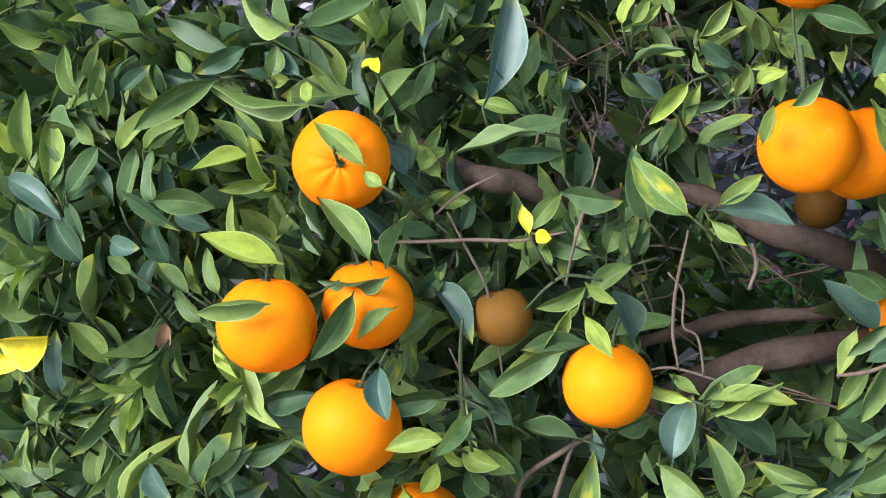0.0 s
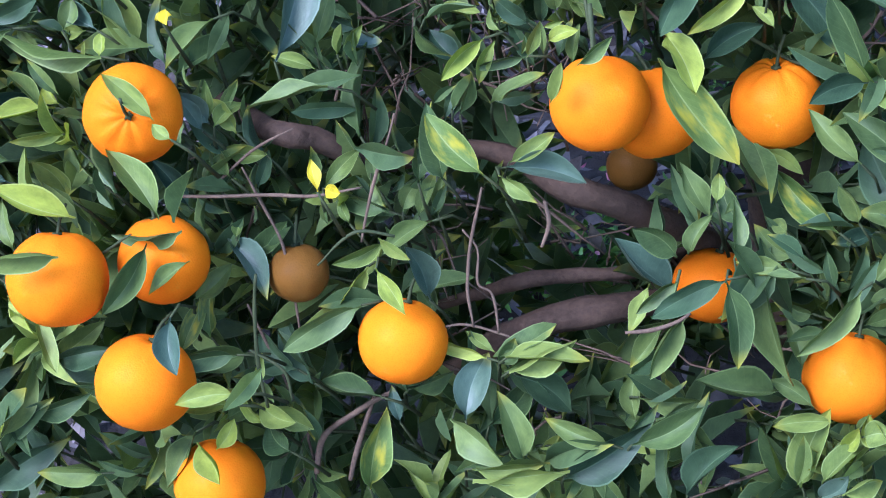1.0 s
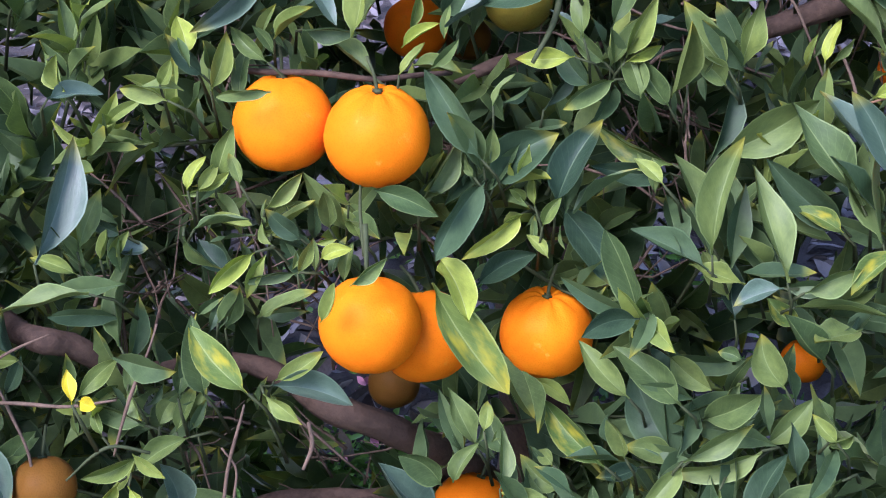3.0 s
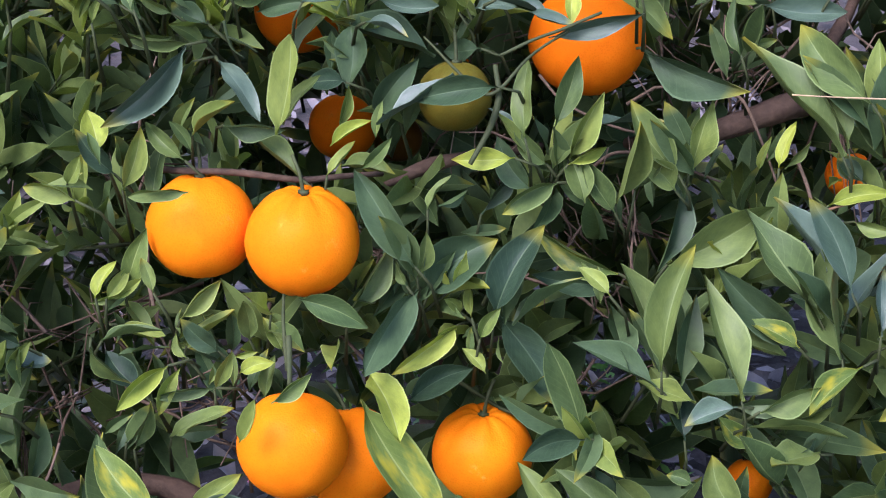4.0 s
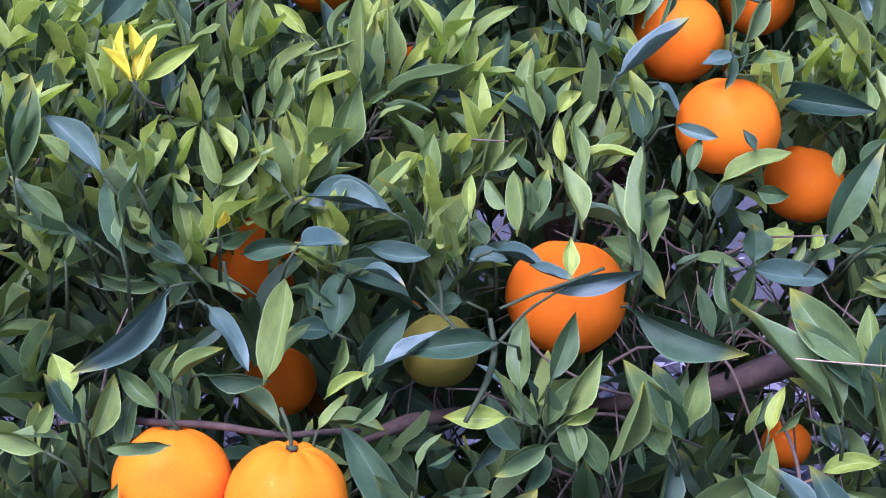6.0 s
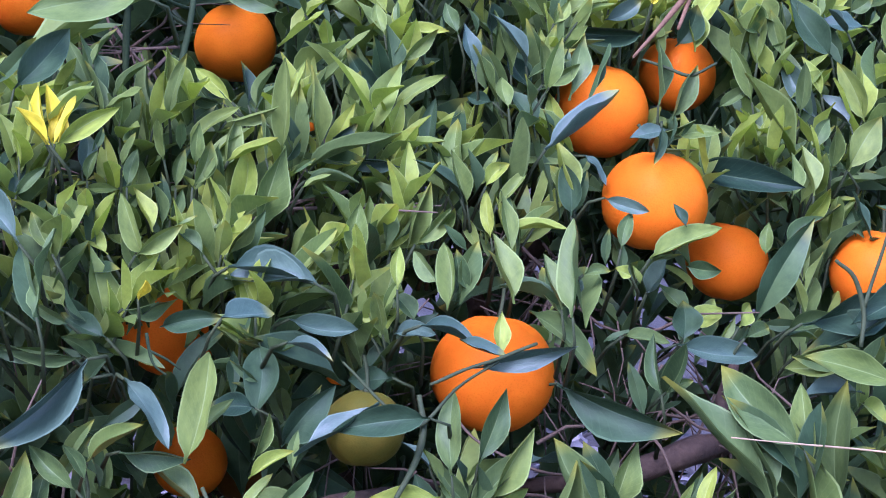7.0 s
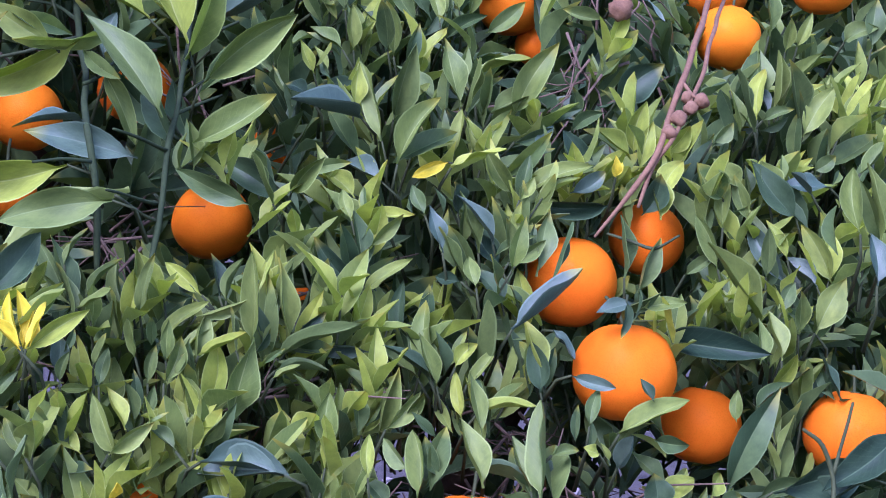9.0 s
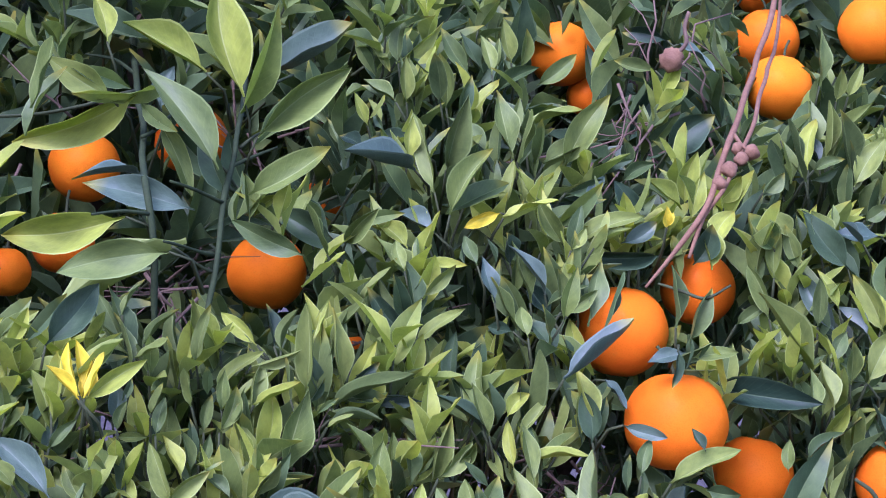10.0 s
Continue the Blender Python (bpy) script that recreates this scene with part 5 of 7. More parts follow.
leaf(-0.059, 1.149, 1.032, 0.046, -0.016, -0.011, 0.019, 14, "mid")
leaf(0.051, 1.202, 0.998, -0.026, -0.042, -0.024, 0.016, -39, "lime")
leaf(0.062, 1.188, 1.011, -0.004, 0.012, 0.026, 0.009, -30, "light")
leaf(0.054, 1.194, 1.012, -0.014, -0.008, 0.014, 0.009, 9, "light")
leaf(0.069, 1.178, 0.999, 0.013, 0.000, 0.024, 0.011, -5, "light")
leaf(0.075, 1.181, 0.971, -0.018, 0.006, 0.017, 0.010, 3, "light")
leaf(-0.186, 1.169, 1.019, 0.018, -0.009, 0.048, 0.017, 27, "light")
leaf(-0.162, 1.153, 1.027, -0.010, 0.010, 0.022, 0.010, -14, "mid")
leaf(-0.202, 1.148, 1.022, 0.007, 0.002, 0.027, 0.012, -8, "lime")
leaf(-0.195, 1.151, 1.021, 0.013, 0.007, 0.021, 0.011, -11, "light")
leaf(-0.195, 1.136, 0.995, 0.037, 0.006, 0.018, 0.011, -44, "mid")
leaf(-0.190, 1.162, 0.997, 0.033, 0.004, -0.011, 0.011, -35, "light")
leaf(-0.145, 1.164, 1.004, 0.029, 0.011, 0.025, 0.013, 25, "light")
leaf(-0.141, 1.167, 0.982, 0.030, 0.007, 0.031, 0.013, -35, "light")
leaf(-0.118, 1.166, 0.980, -0.022, -0.014, 0.026, 0.017, -3, "dark")
leaf(-0.096, 1.172, 0.988, -0.003, -0.010, 0.037, 0.015, 7, "mid")
leaf(-0.099, 1.148, 0.972, 0.019, -0.004, 0.013, 0.013, 4, "lime")
leaf(-0.072, 1.171, 0.982, -0.013, -0.001, 0.022, 0.011, 9, "light")
leaf(-0.081, 1.151, 0.952, 0.002, 0.016, 0.029, 0.012, 3, "mid")
leaf(-0.148, 1.135, 0.980, -0.033, -0.024, -0.025, 0.015, -28, "lime")
leaf(-0.138, 1.153, 0.979, -0.011, 0.005, 0.015, 0.009, -11, "light")
leaf(-0.117, 1.147, 0.960, -0.041, -0.011, -0.009, 0.011, -45, "mid")
leaf(-0.147, 1.143, 0.920, 0.039, -0.019, 0.039, 0.018, -30, "mid")
leaf(-0.115, 1.136, 0.964, 0.011, 0.001, 0.031, 0.011, 21, "light")
leaf(-0.174, 1.159, 0.949, -0.021, 0.005, 0.028, 0.020, 4, "dark")
leaf(-0.203, 1.134, 0.990, 0.020, -0.002, -0.035, 0.014, 15, "mid")
leaf(-0.070, 1.102, 0.973, 0.029, 0.007, 0.016, 0.011, 33, "light")
leaf(-0.090, 1.093, 0.945, 0.012, 0.005, 0.032, 0.012, -13, "light")
leaf(0.019, 1.181, 0.943, 0.046, 0.010, 0.027, 0.021, -11, "dark")
leaf(-0.171, 1.129, 0.916, 0.013, 0.001, 0.036, 0.011, 36, "mid")
leaf(0.081, 1.217, 1.002, 0.050, -0.041, -0.048, 0.032, -8, "dark")
leaf(0.147, 1.139, 0.945, -0.028, 0.004, 0.074, 0.024, -36, "mid")
leaf(0.165, 1.232, 1.029, -0.050, -0.033, 0.013, 0.019, -31, "dark")
leaf(0.159, 1.182, 1.038, -0.021, 0.007, 0.020, 0.013, 6, "light")
leaf(0.166, 1.218, 1.042, -0.066, 0.012, 0.016, 0.023, -26, "blotched")
leaf(0.198, 1.200, 0.988, -0.034, 0.029, 0.055, 0.024, 22, "mid")
leaf(0.200, 1.172, 0.987, 0.013, 0.025, 0.089, 0.027, -37, "mid")
bough = BOUGHS[8 % len(BOUGHS)]
leaf(0.198, 1.176, 0.972, -0.060, 0.006, 0.032, 0.020, 38, "dark")
leaf(0.218, 1.227, 1.000, 0.035, 0.022, 0.039, 0.018, -34, "mid")
leaf(0.202, 1.235, 1.045, 0.074, 0.033, 0.039, 0.036, -3, "mid")
leaf(0.258, 1.164, 0.972, -0.013, 0.029, 0.085, 0.026, 38, "mid")
leaf(0.218, 1.220, 0.999, 0.075, 0.002, 0.011, 0.022, -37, "mid")
leaf(0.305, 1.237, 0.990, -0.057, -0.026, 0.055, 0.029, 16, "dark")
leaf(0.330, 1.229, 0.995, -0.039, -0.012, 0.055, 0.023, -22, "mid")
leaf(0.332, 1.203, 0.993, -0.018, 0.027, 0.090, 0.027, -40, "mid")
leaf(0.318, 1.234, 1.049, -0.036, 0.019, 0.052, 0.020, 36, "sheen")
leaf(0.340, 1.241, 1.013, 0.038, 0.035, 0.057, 0.023, -37, "sheen")
leaf(0.347, 1.264, 1.014, 0.057, 0.022, 0.064, 0.024, 41, "dark")
leaf(0.362, 1.223, 1.005, 0.009, 0.019, 0.047, 0.017, 23, "sheen")
leaf(0.303, 1.221, 0.992, -0.030, -0.007, 0.024, 0.018, 8, "blotched")
leaf(0.272, 1.165, 0.964, 0.043, -0.003, 0.016, 0.018, 13, "mid")
leaf(0.345, 1.188, 0.995, -0.037, -0.024, -0.034, 0.019, 22, "blotched")
leaf(0.416, 1.218, 0.986, -0.051, -0.016, -0.037, 0.028, 5, "mid")
leaf(0.256, 1.163, 0.967, -0.038, -0.008, -0.011, 0.018, 13, "sheen")
leaf(0.228, 1.187, 0.957, -0.039, -0.011, 0.025, 0.015, 28, "light")
leaf(0.218, 1.192, 0.941, -0.022, 0.022, 0.030, 0.022, -10, "mid")
leaf(0.224, 1.192, 0.924, 0.001, 0.019, 0.042, 0.021, 10, "dark")
leaf(0.112, 1.160, 0.926, 0.030, -0.001, 0.026, 0.018, 10, "mid")
leaf(0.267, 1.172, 0.948, 0.074, 0.006, 0.004, 0.010, -48, "mid")
leaf(0.370, 1.235, 0.992, 0.031, -0.020, 0.012, 0.011, -37, "mid")
leaf(0.274, 1.179, 0.930, -0.026, 0.004, 0.019, 0.017, -12, "blotched")
leaf(0.340, 1.269, 1.077, 0.026, -0.017, -0.001, 0.011, 7, "mid")
# leaves of the sunny shoulder of the crown
bough = BOUGHS[9 % len(BOUGHS)]
leaf(-0.165, 1.336, 1.341, -0.044, 0.015, 0.033, 0.012, -48, "light")
leaf(-0.167, 1.339, 1.338, -0.023, 0.015, 0.043, 0.013, -45, "mid")
leaf(-0.173, 1.353, 1.366, 0.005, 0.010, 0.029, 0.008, -43, "light")
leaf(-0.163, 1.322, 1.331, -0.001, 0.014, 0.041, 0.011, 45, "mid")
leaf(-0.155, 1.341, 1.348, 0.015, -0.002, 0.030, 0.010, -36, "light")
leaf(-0.195, 1.332, 1.341, 0.015, -0.007, 0.029, 0.010, -34, "lime")
leaf(-0.127, 1.350, 1.333, -0.015, 0.012, 0.042, 0.012, -46, "mid")
leaf(-0.123, 1.347, 1.338, 0.001, -0.025, 0.046, 0.010, 48, "light")
leaf(-0.118, 1.331, 1.340, 0.003, -0.026, 0.040, 0.012, -47, "mid")
leaf(-0.160, 1.322, 1.340, 0.024, -0.016, 0.015, 0.009, -39, "light")
leaf(-0.102, 1.344, 1.320, 0.022, -0.015, 0.033, 0.012, -39, "light")
leaf(-0.076, 1.362, 1.352, -0.031, 0.008, 0.021, 0.012, -35, "lime")
leaf(-0.083, 1.351, 1.351, -0.027, 0.013, 0.000, 0.009, -35, "mid")
leaf(-0.063, 1.391, 1.349, -0.011, 0.013, 0.028, 0.011, 26, "dark")
leaf(-0.059, 1.350, 1.351, 0.005, -0.005, 0.032, 0.010, -31, "mid")
leaf(-0.038, 1.343, 1.324, -0.010, -0.012, 0.063, 0.017, -44, "light")
leaf(-0.031, 1.373, 1.347, -0.001, 0.007, 0.039, 0.010, -43, "lime")
leaf(-0.025, 1.362, 1.344, 0.010, 0.010, 0.040, 0.011, 43, "light")
leaf(-0.013, 1.363, 1.323, 0.004, -0.023, 0.057, 0.016, 43, "light")
leaf(-0.019, 1.384, 1.353, 0.001, -0.021, 0.038, 0.010, -48, "mid")
leaf(-0.080, 1.353, 1.320, 0.004, -0.007, 0.032, 0.009, 38, "light")
leaf(-0.079, 1.337, 1.340, 0.033, 0.001, 0.017, 0.009, 45, "light")
leaf(-0.077, 1.326, 1.308, 0.009, 0.010, 0.037, 0.011, 40, "light")
leaf(-0.075, 1.320, 1.315, 0.027, -0.021, 0.024, 0.010, -46, "lime")
leaf(-0.097, 1.314, 1.310, 0.001, -0.009, 0.028, 0.009, 31, "light")
leaf(-0.049, 1.338, 1.318, -0.010, -0.005, 0.031, 0.010, 33, "mid")
leaf(-0.025, 1.367, 1.316, -0.007, -0.016, 0.035, 0.010, 46, "dark")
leaf(-0.018, 1.357, 1.312, 0.032, -0.041, 0.046, 0.011, -48, "mid")
leaf(-0.013, 1.354, 1.319, 0.028, -0.007, 0.029, 0.010, 44, "dark")
leaf(0.013, 1.397, 1.350, 0.003, -0.008, 0.035, 0.011, -31, "mid")
leaf(0.040, 1.403, 1.361, -0.037, -0.008, 0.037, 0.015, -38, "dark")
leaf(0.042, 1.416, 1.371, -0.008, 0.006, 0.050, 0.015, 39, "mid")
leaf(0.045, 1.414, 1.359, 0.025, -0.023, 0.031, 0.014, -37, "light")
leaf(0.045, 1.413, 1.393, 0.023, -0.003, 0.029, 0.011, 38, "light")
leaf(0.031, 1.424, 1.411, -0.007, 0.006, 0.025, 0.011, 8, "light")
leaf(0.043, 1.440, 1.412, 0.023, -0.024, 0.017, 0.011, -37, "lime")
leaf(0.073, 1.402, 1.330, -0.004, -0.008, 0.039, 0.014, -9, "dark")
leaf(0.048, 1.368, 1.321, -0.037, 0.008, -0.001, 0.011, -36, "dark")
leaf(-0.020, 1.343, 1.305, 0.037, -0.001, 0.009, 0.011, -38, "mid")
leaf(-0.022, 1.328, 1.302, 0.016, -0.007, 0.014, 0.007, -32, "light")
leaf(-0.051, 1.319, 1.266, 0.019, -0.019, 0.060, 0.021, 31, "light")
leaf(-0.034, 1.341, 1.293, -0.011, 0.004, 0.024, 0.008, -29, "light")
leaf(0.087, 1.378, 1.303, -0.027, -0.000, 0.030, 0.013, 26, "light")
leaf(0.064, 1.348, 1.282, -0.028, -0.007, 0.034, 0.014, 30, "mid")
leaf(0.019, 1.312, 1.260, -0.001, -0.005, 0.036, 0.017, -7, "light")
bough = BOUGHS[10 % len(BOUGHS)]
leaf(0.046, 1.342, 1.264, 0.008, 0.010, 0.025, 0.010, 13, "lime")
leaf(0.058, 1.344, 1.266, 0.011, -0.021, 0.048, 0.012, 48, "light")
leaf(0.061, 1.329, 1.272, 0.024, 0.004, 0.028, 0.012, 26, "light")
leaf(-0.181, 1.252, 1.249, -0.017, 0.011, 0.027, 0.012, 18, "light")
leaf(-0.171, 1.275, 1.250, -0.022, 0.007, 0.028, 0.013, 9, "mid")
leaf(-0.147, 1.280, 1.248, -0.018, 0.011, 0.022, 0.014, 14, "lime")
leaf(-0.125, 1.277, 1.251, -0.021, -0.012, 0.031, 0.013, -23, "light")
leaf(-0.120, 1.290, 1.265, -0.009, 0.009, 0.030, 0.010, 33, "lime")
leaf(-0.114, 1.299, 1.268, -0.011, -0.001, 0.029, 0.009, 34, "mid")
leaf(-0.129, 1.274, 1.251, 0.029, -0.003, 0.022, 0.012, 26, "light")
leaf(-0.085, 1.286, 1.254, -0.021, 0.011, 0.017, 0.010, 17, "mid")
leaf(-0.081, 1.306, 1.251, 0.008, 0.013, 0.033, 0.012, -32, "light")
leaf(-0.070, 1.296, 1.254, 0.015, -0.018, 0.034, 0.013, 34, "mid")
leaf(-0.083, 1.307, 1.255, -0.004, -0.001, 0.021, 0.007, -13, "light")
leaf(-0.167, 1.301, 1.288, 0.020, -0.002, 0.003, 0.007, -9, "light")
leaf(-0.138, 1.314, 1.286, -0.017, 0.010, 0.013, 0.013, 10, "dark")
leaf(-0.171, 1.309, 1.298, -0.000, 0.003, 0.026, 0.013, -5, "sheen")
leaf(-0.166, 1.295, 1.293, 0.004, 0.002, 0.021, 0.008, -10, "mid")
leaf(-0.145, 1.297, 1.306, 0.005, -0.002, 0.023, 0.008, -19, "light")
leaf(-0.140, 1.294, 1.292, 0.004, 0.009, 0.027, 0.010, -11, "mid")
leaf(-0.118, 1.315, 1.311, -0.005, -0.010, 0.029, 0.009, -41, "light")
leaf(-0.209, 1.279, 1.280, 0.015, -0.006, 0.020, 0.008, 27, "mid")
leaf(-0.212, 1.285, 1.277, 0.001, 0.002, 0.023, 0.008, -25, "dark")
leaf(-0.222, 1.289, 1.294, 0.016, 0.007, 0.023, 0.010, -18, "dark")
leaf(-0.097, 1.312, 1.295, 0.008, 0.012, 0.031, 0.013, 6, "light")
leaf(-0.108, 1.323, 1.292, 0.004, 0.003, 0.027, 0.009, 22, "mid")
leaf(-0.109, 1.311, 1.271, 0.006, -0.001, 0.022, 0.008, 11, "mid")
leaf(0.103, 1.428, 1.393, -0.008, 0.001, 0.036, 0.013, 17, "sheen")
leaf(0.125, 1.440, 1.372, -0.030, -0.009, 0.039, 0.014, 39, "light")
leaf(0.136, 1.459, 1.393, -0.006, -0.005, 0.048, 0.015, 35, "light")
leaf(0.146, 1.456, 1.401, -0.016, -0.016, 0.039, 0.016, 11, "sheen")
leaf(0.155, 1.458, 1.383, -0.021, 0.018, 0.029, 0.014, -21, "dark")
leaf(0.160, 1.459, 1.397, -0.007, -0.004, 0.026, 0.010, 4, "mid")
leaf(0.172, 1.463, 1.400, -0.007, 0.004, 0.036, 0.011, -38, "light")
leaf(0.158, 1.443, 1.389, 0.030, 0.005, 0.020, 0.011, 32, "light")
leaf(0.180, 1.444, 1.380, 0.018, 0.022, 0.054, 0.015, 46, "mid")
leaf(0.184, 1.398, 1.383, 0.008, 0.008, 0.045, 0.012, 44, "mid")
leaf(0.131, 1.423, 1.369, -0.004, 0.009, 0.026, 0.013, 11, "light")
leaf(0.153, 1.427, 1.357, -0.014, -0.007, 0.028, 0.020, 13, "dark")
leaf(0.120, 1.431, 1.372, -0.020, 0.009, 0.004, 0.011, 3, "dark")
leaf(0.152, 1.370, 1.346, 0.053, 0.001, 0.044, 0.017, -47, "sheen")
leaf(0.181, 1.382, 1.310, -0.010, 0.013, 0.044, 0.015, 27, "lime")
leaf(0.180, 1.377, 1.300, -0.012, 0.001, 0.037, 0.018, -13, "dark")
leaf(0.195, 1.427, 1.341, 0.018, -0.017, -0.013, 0.014, -11, "sheen")
leaf(0.195, 1.347, 1.319, 0.032, -0.009, -0.006, 0.011, 28, "sheen")
bough = BOUGHS[11 % len(BOUGHS)]
leaf(0.095, 1.368, 1.308, -0.014, 0.021, 0.054, 0.018, -33, "light")
leaf(0.094, 1.362, 1.304, -0.024, -0.015, 0.033, 0.014, 31, "dark")
leaf(0.100, 1.366, 1.300, -0.011, -0.007, 0.038, 0.011, 41, "light")
leaf(0.133, 1.387, 1.310, -0.012, -0.032, 0.057, 0.018, 43, "mid")
leaf(0.113, 1.372, 1.314, 0.015, 0.002, 0.020, 0.013, -3, "lime")
leaf(0.123, 1.372, 1.302, 0.018, 0.002, 0.030, 0.011, -29, "light")
leaf(0.121, 1.366, 1.278, -0.009, 0.002, 0.034, 0.011, -32, "lime")
leaf(0.134, 1.347, 1.270, -0.014, 0.015, 0.043, 0.015, 30, "light")
leaf(0.134, 1.363, 1.272, -0.001, 0.012, 0.039, 0.013, 33, "lime")
leaf(0.131, 1.356, 1.285, 0.036, 0.004, 0.022, 0.012, -40, "lime")
leaf(0.137, 1.355, 1.261, -0.005, -0.001, 0.030, 0.010, -21, "light")
leaf(0.076, 1.340, 1.281, 0.009, -0.017, 0.023, 0.009, 34, "light")
leaf(0.256, 1.419, 1.377, 0.018, 0.001, 0.043, 0.013, 39, "mid")
leaf(0.249, 1.437, 1.386, -0.004, -0.003, 0.049, 0.014, 41, "mid")
leaf(0.258, 1.411, 1.366, 0.036, -0.003, 0.010, 0.013, 23, "light")
leaf(0.253, 1.409, 1.370, -0.030, -0.000, -0.012, 0.014, -11, "sheen")
leaf(0.242, 1.394, 1.372, 0.001, -0.010, -0.025, 0.009, -20, "dark")
leaf(0.289, 1.451, 1.339, 0.051, -0.060, 0.012, 0.025, 30, "dark")
leaf(0.346, 1.478, 1.358, -0.014, 0.028, 0.051, 0.020, 23, "mid")
leaf(0.337, 1.482, 1.396, -0.016, 0.016, 0.041, 0.014, -35, "light")
leaf(0.353, 1.533, 1.427, 0.004, 0.011, 0.041, 0.014, -30, "light")
leaf(0.376, 1.469, 1.352, -0.054, -0.030, 0.070, 0.021, 48, "light")
leaf(0.379, 1.548, 1.434, -0.015, -0.002, 0.038, 0.014, -21, "light")
leaf(0.386, 1.504, 1.391, -0.004, -0.005, 0.043, 0.013, -34, "mid")
leaf(0.424, 1.557, 1.440, -0.036, -0.015, 0.044, 0.025, 11, "dark")
leaf(0.406, 1.515, 1.407, -0.017, 0.003, 0.032, 0.011, -32, "lime")
leaf(0.406, 1.509, 1.386, -0.034, 0.027, 0.054, 0.019, -41, "sheen")
leaf(0.439, 1.566, 1.461, -0.028, -0.011, 0.015, 0.012, 7, "sheen")
leaf(0.433, 1.511, 1.387, -0.021, 0.016, 0.026, 0.017, 5, "sheen")
leaf(0.448, 1.518, 1.391, -0.032, 0.002, 0.045, 0.019, -20, "light")
leaf(0.419, 1.465, 1.353, 0.024, -0.004, 0.046, 0.024, 9, "light")
leaf(0.402, 1.456, 1.352, -0.008, -0.011, 0.038, 0.015, 11, "light")
leaf(0.390, 1.469, 1.367, 0.013, 0.002, 0.026, 0.013, -9, "mid")
leaf(0.362, 1.425, 1.329, 0.008, 0.012, 0.039, 0.014, 18, "light")
leaf(0.384, 1.437, 1.332, -0.002, 0.015, 0.041, 0.013, 36, "light")
leaf(0.381, 1.444, 1.310, 0.011, -0.021, 0.033, 0.013, -24, "lime")
leaf(0.359, 1.412, 1.295, 0.020, -0.010, 0.027, 0.012, -14, "mid")
leaf(0.373, 1.461, 1.334, -0.022, -0.001, 0.008, 0.009, -4, "light")
leaf(0.345, 1.413, 1.284, -0.002, -0.001, 0.025, 0.011, -11, "light")
leaf(0.439, 1.443, 1.304, -0.019, 0.014, 0.032, 0.013, 24, "dark")
leaf(0.420, 1.468, 1.353, -0.028, 0.004, 0.013, 0.011, 19, "mid")
leaf(0.313, 1.491, 1.388, 0.018, -0.009, 0.023, 0.011, 7, "mid")
leaf(0.296, 1.524, 1.429, 0.004, 0.010, 0.041, 0.017, 9, "lime")
leaf(0.282, 1.533, 1.431, 0.012, -0.001, 0.036, 0.021, 4, "dark")
leaf(0.250, 1.514, 1.438, -0.072, -0.024, -0.006, 0.016, -48, "dark")
bough = BOUGHS[12 % len(BOUGHS)]
leaf(0.168, 1.481, 1.436, 0.012, 0.006, 0.020, 0.009, 3, "light")
leaf(0.091, 1.458, 1.418, -0.011, 0.011, 0.025, 0.011, 8, "mid")
leaf(0.118, 1.469, 1.421, -0.010, -0.010, 0.026, 0.020, -7, "dark")
leaf(0.208, 1.328, 1.286, 0.006, 0.004, 0.028, 0.011, 4, "mid")
leaf(0.234, 1.341, 1.280, 0.039, -0.001, 0.041, 0.017, -37, "light")
leaf(0.257, 1.341, 1.306, -0.008, 0.004, 0.017, 0.008, 6, "dark")
leaf(-0.191, 1.263, 1.317, -0.025, -0.001, 0.020, 0.009, 43, "yellow")
leaf(-0.192, 1.276, 1.318, -0.014, 0.009, 0.034, 0.010, -45, "yellow")
leaf(-0.191, 1.288, 1.316, -0.006, 0.001, 0.038, 0.011, 40, "yellow")
leaf(-0.191, 1.284, 1.316, 0.003, 0.004, 0.033, 0.009, -44, "yellow")
leaf(-0.188, 1.266, 1.318, 0.013, 0.002, 0.031, 0.007, -48, "yellow")
leaf(-0.194, 1.282, 1.315, -0.016, 0.005, 0.024, 0.007, 46, "yellow")
leaf(-0.188, 1.283, 1.314, 0.009, -0.003, 0.022, 0.007, 41, "yellow")
leaf(-0.188, 1.272, 1.316, 0.038, -0.003, 0.029, 0.013, 43, "lime")
# leaves of the upper crown and its broad-leaved bough
bough = BOUGHS[13 % len(BOUGHS)]
leaf(-0.134, 1.508, 1.547, -0.070, -0.003, 0.027, 0.026, 21, "lime")
leaf(-0.103, 1.504, 1.531, -0.025, 0.011, 0.093, 0.034, 17, "lime")
leaf(-0.211, 1.479, 1.562, -0.012, 0.003, 0.036, 0.017, 4, "lime")
leaf(-0.202, 1.472, 1.518, -0.046, -0.024, 0.028, 0.023, 4, "light")
leaf(-0.256, 1.417, 1.505, 0.017, -0.009, 0.053, 0.016, -40, "light")
leaf(-0.185, 1.474, 1.525, -0.085, -0.001, -0.060, 0.029, -41, "lime")
leaf(-0.117, 1.432, 1.473, -0.050, -0.003, 0.080, 0.031, 26, "mid")
leaf(-0.166, 1.501, 1.515, 0.004, -0.006, 0.033, 0.019, -11, "sheen")
leaf(-0.087, 1.536, 1.552, 0.070, -0.017, 0.040, 0.029, -7, "sheen")
leaf(-0.089, 1.470, 1.501, 0.069, -0.008, 0.058, 0.026, 39, "light")
leaf(-0.092, 1.416, 1.457, 0.053, -0.015, 0.045, 0.026, 3, "light")
leaf(-0.165, 1.458, 1.505, 0.034, -0.003, -0.052, 0.020, -30, "light")
leaf(-0.130, 1.393, 1.443, -0.082, 0.006, 0.010, 0.026, -34, "sheen")
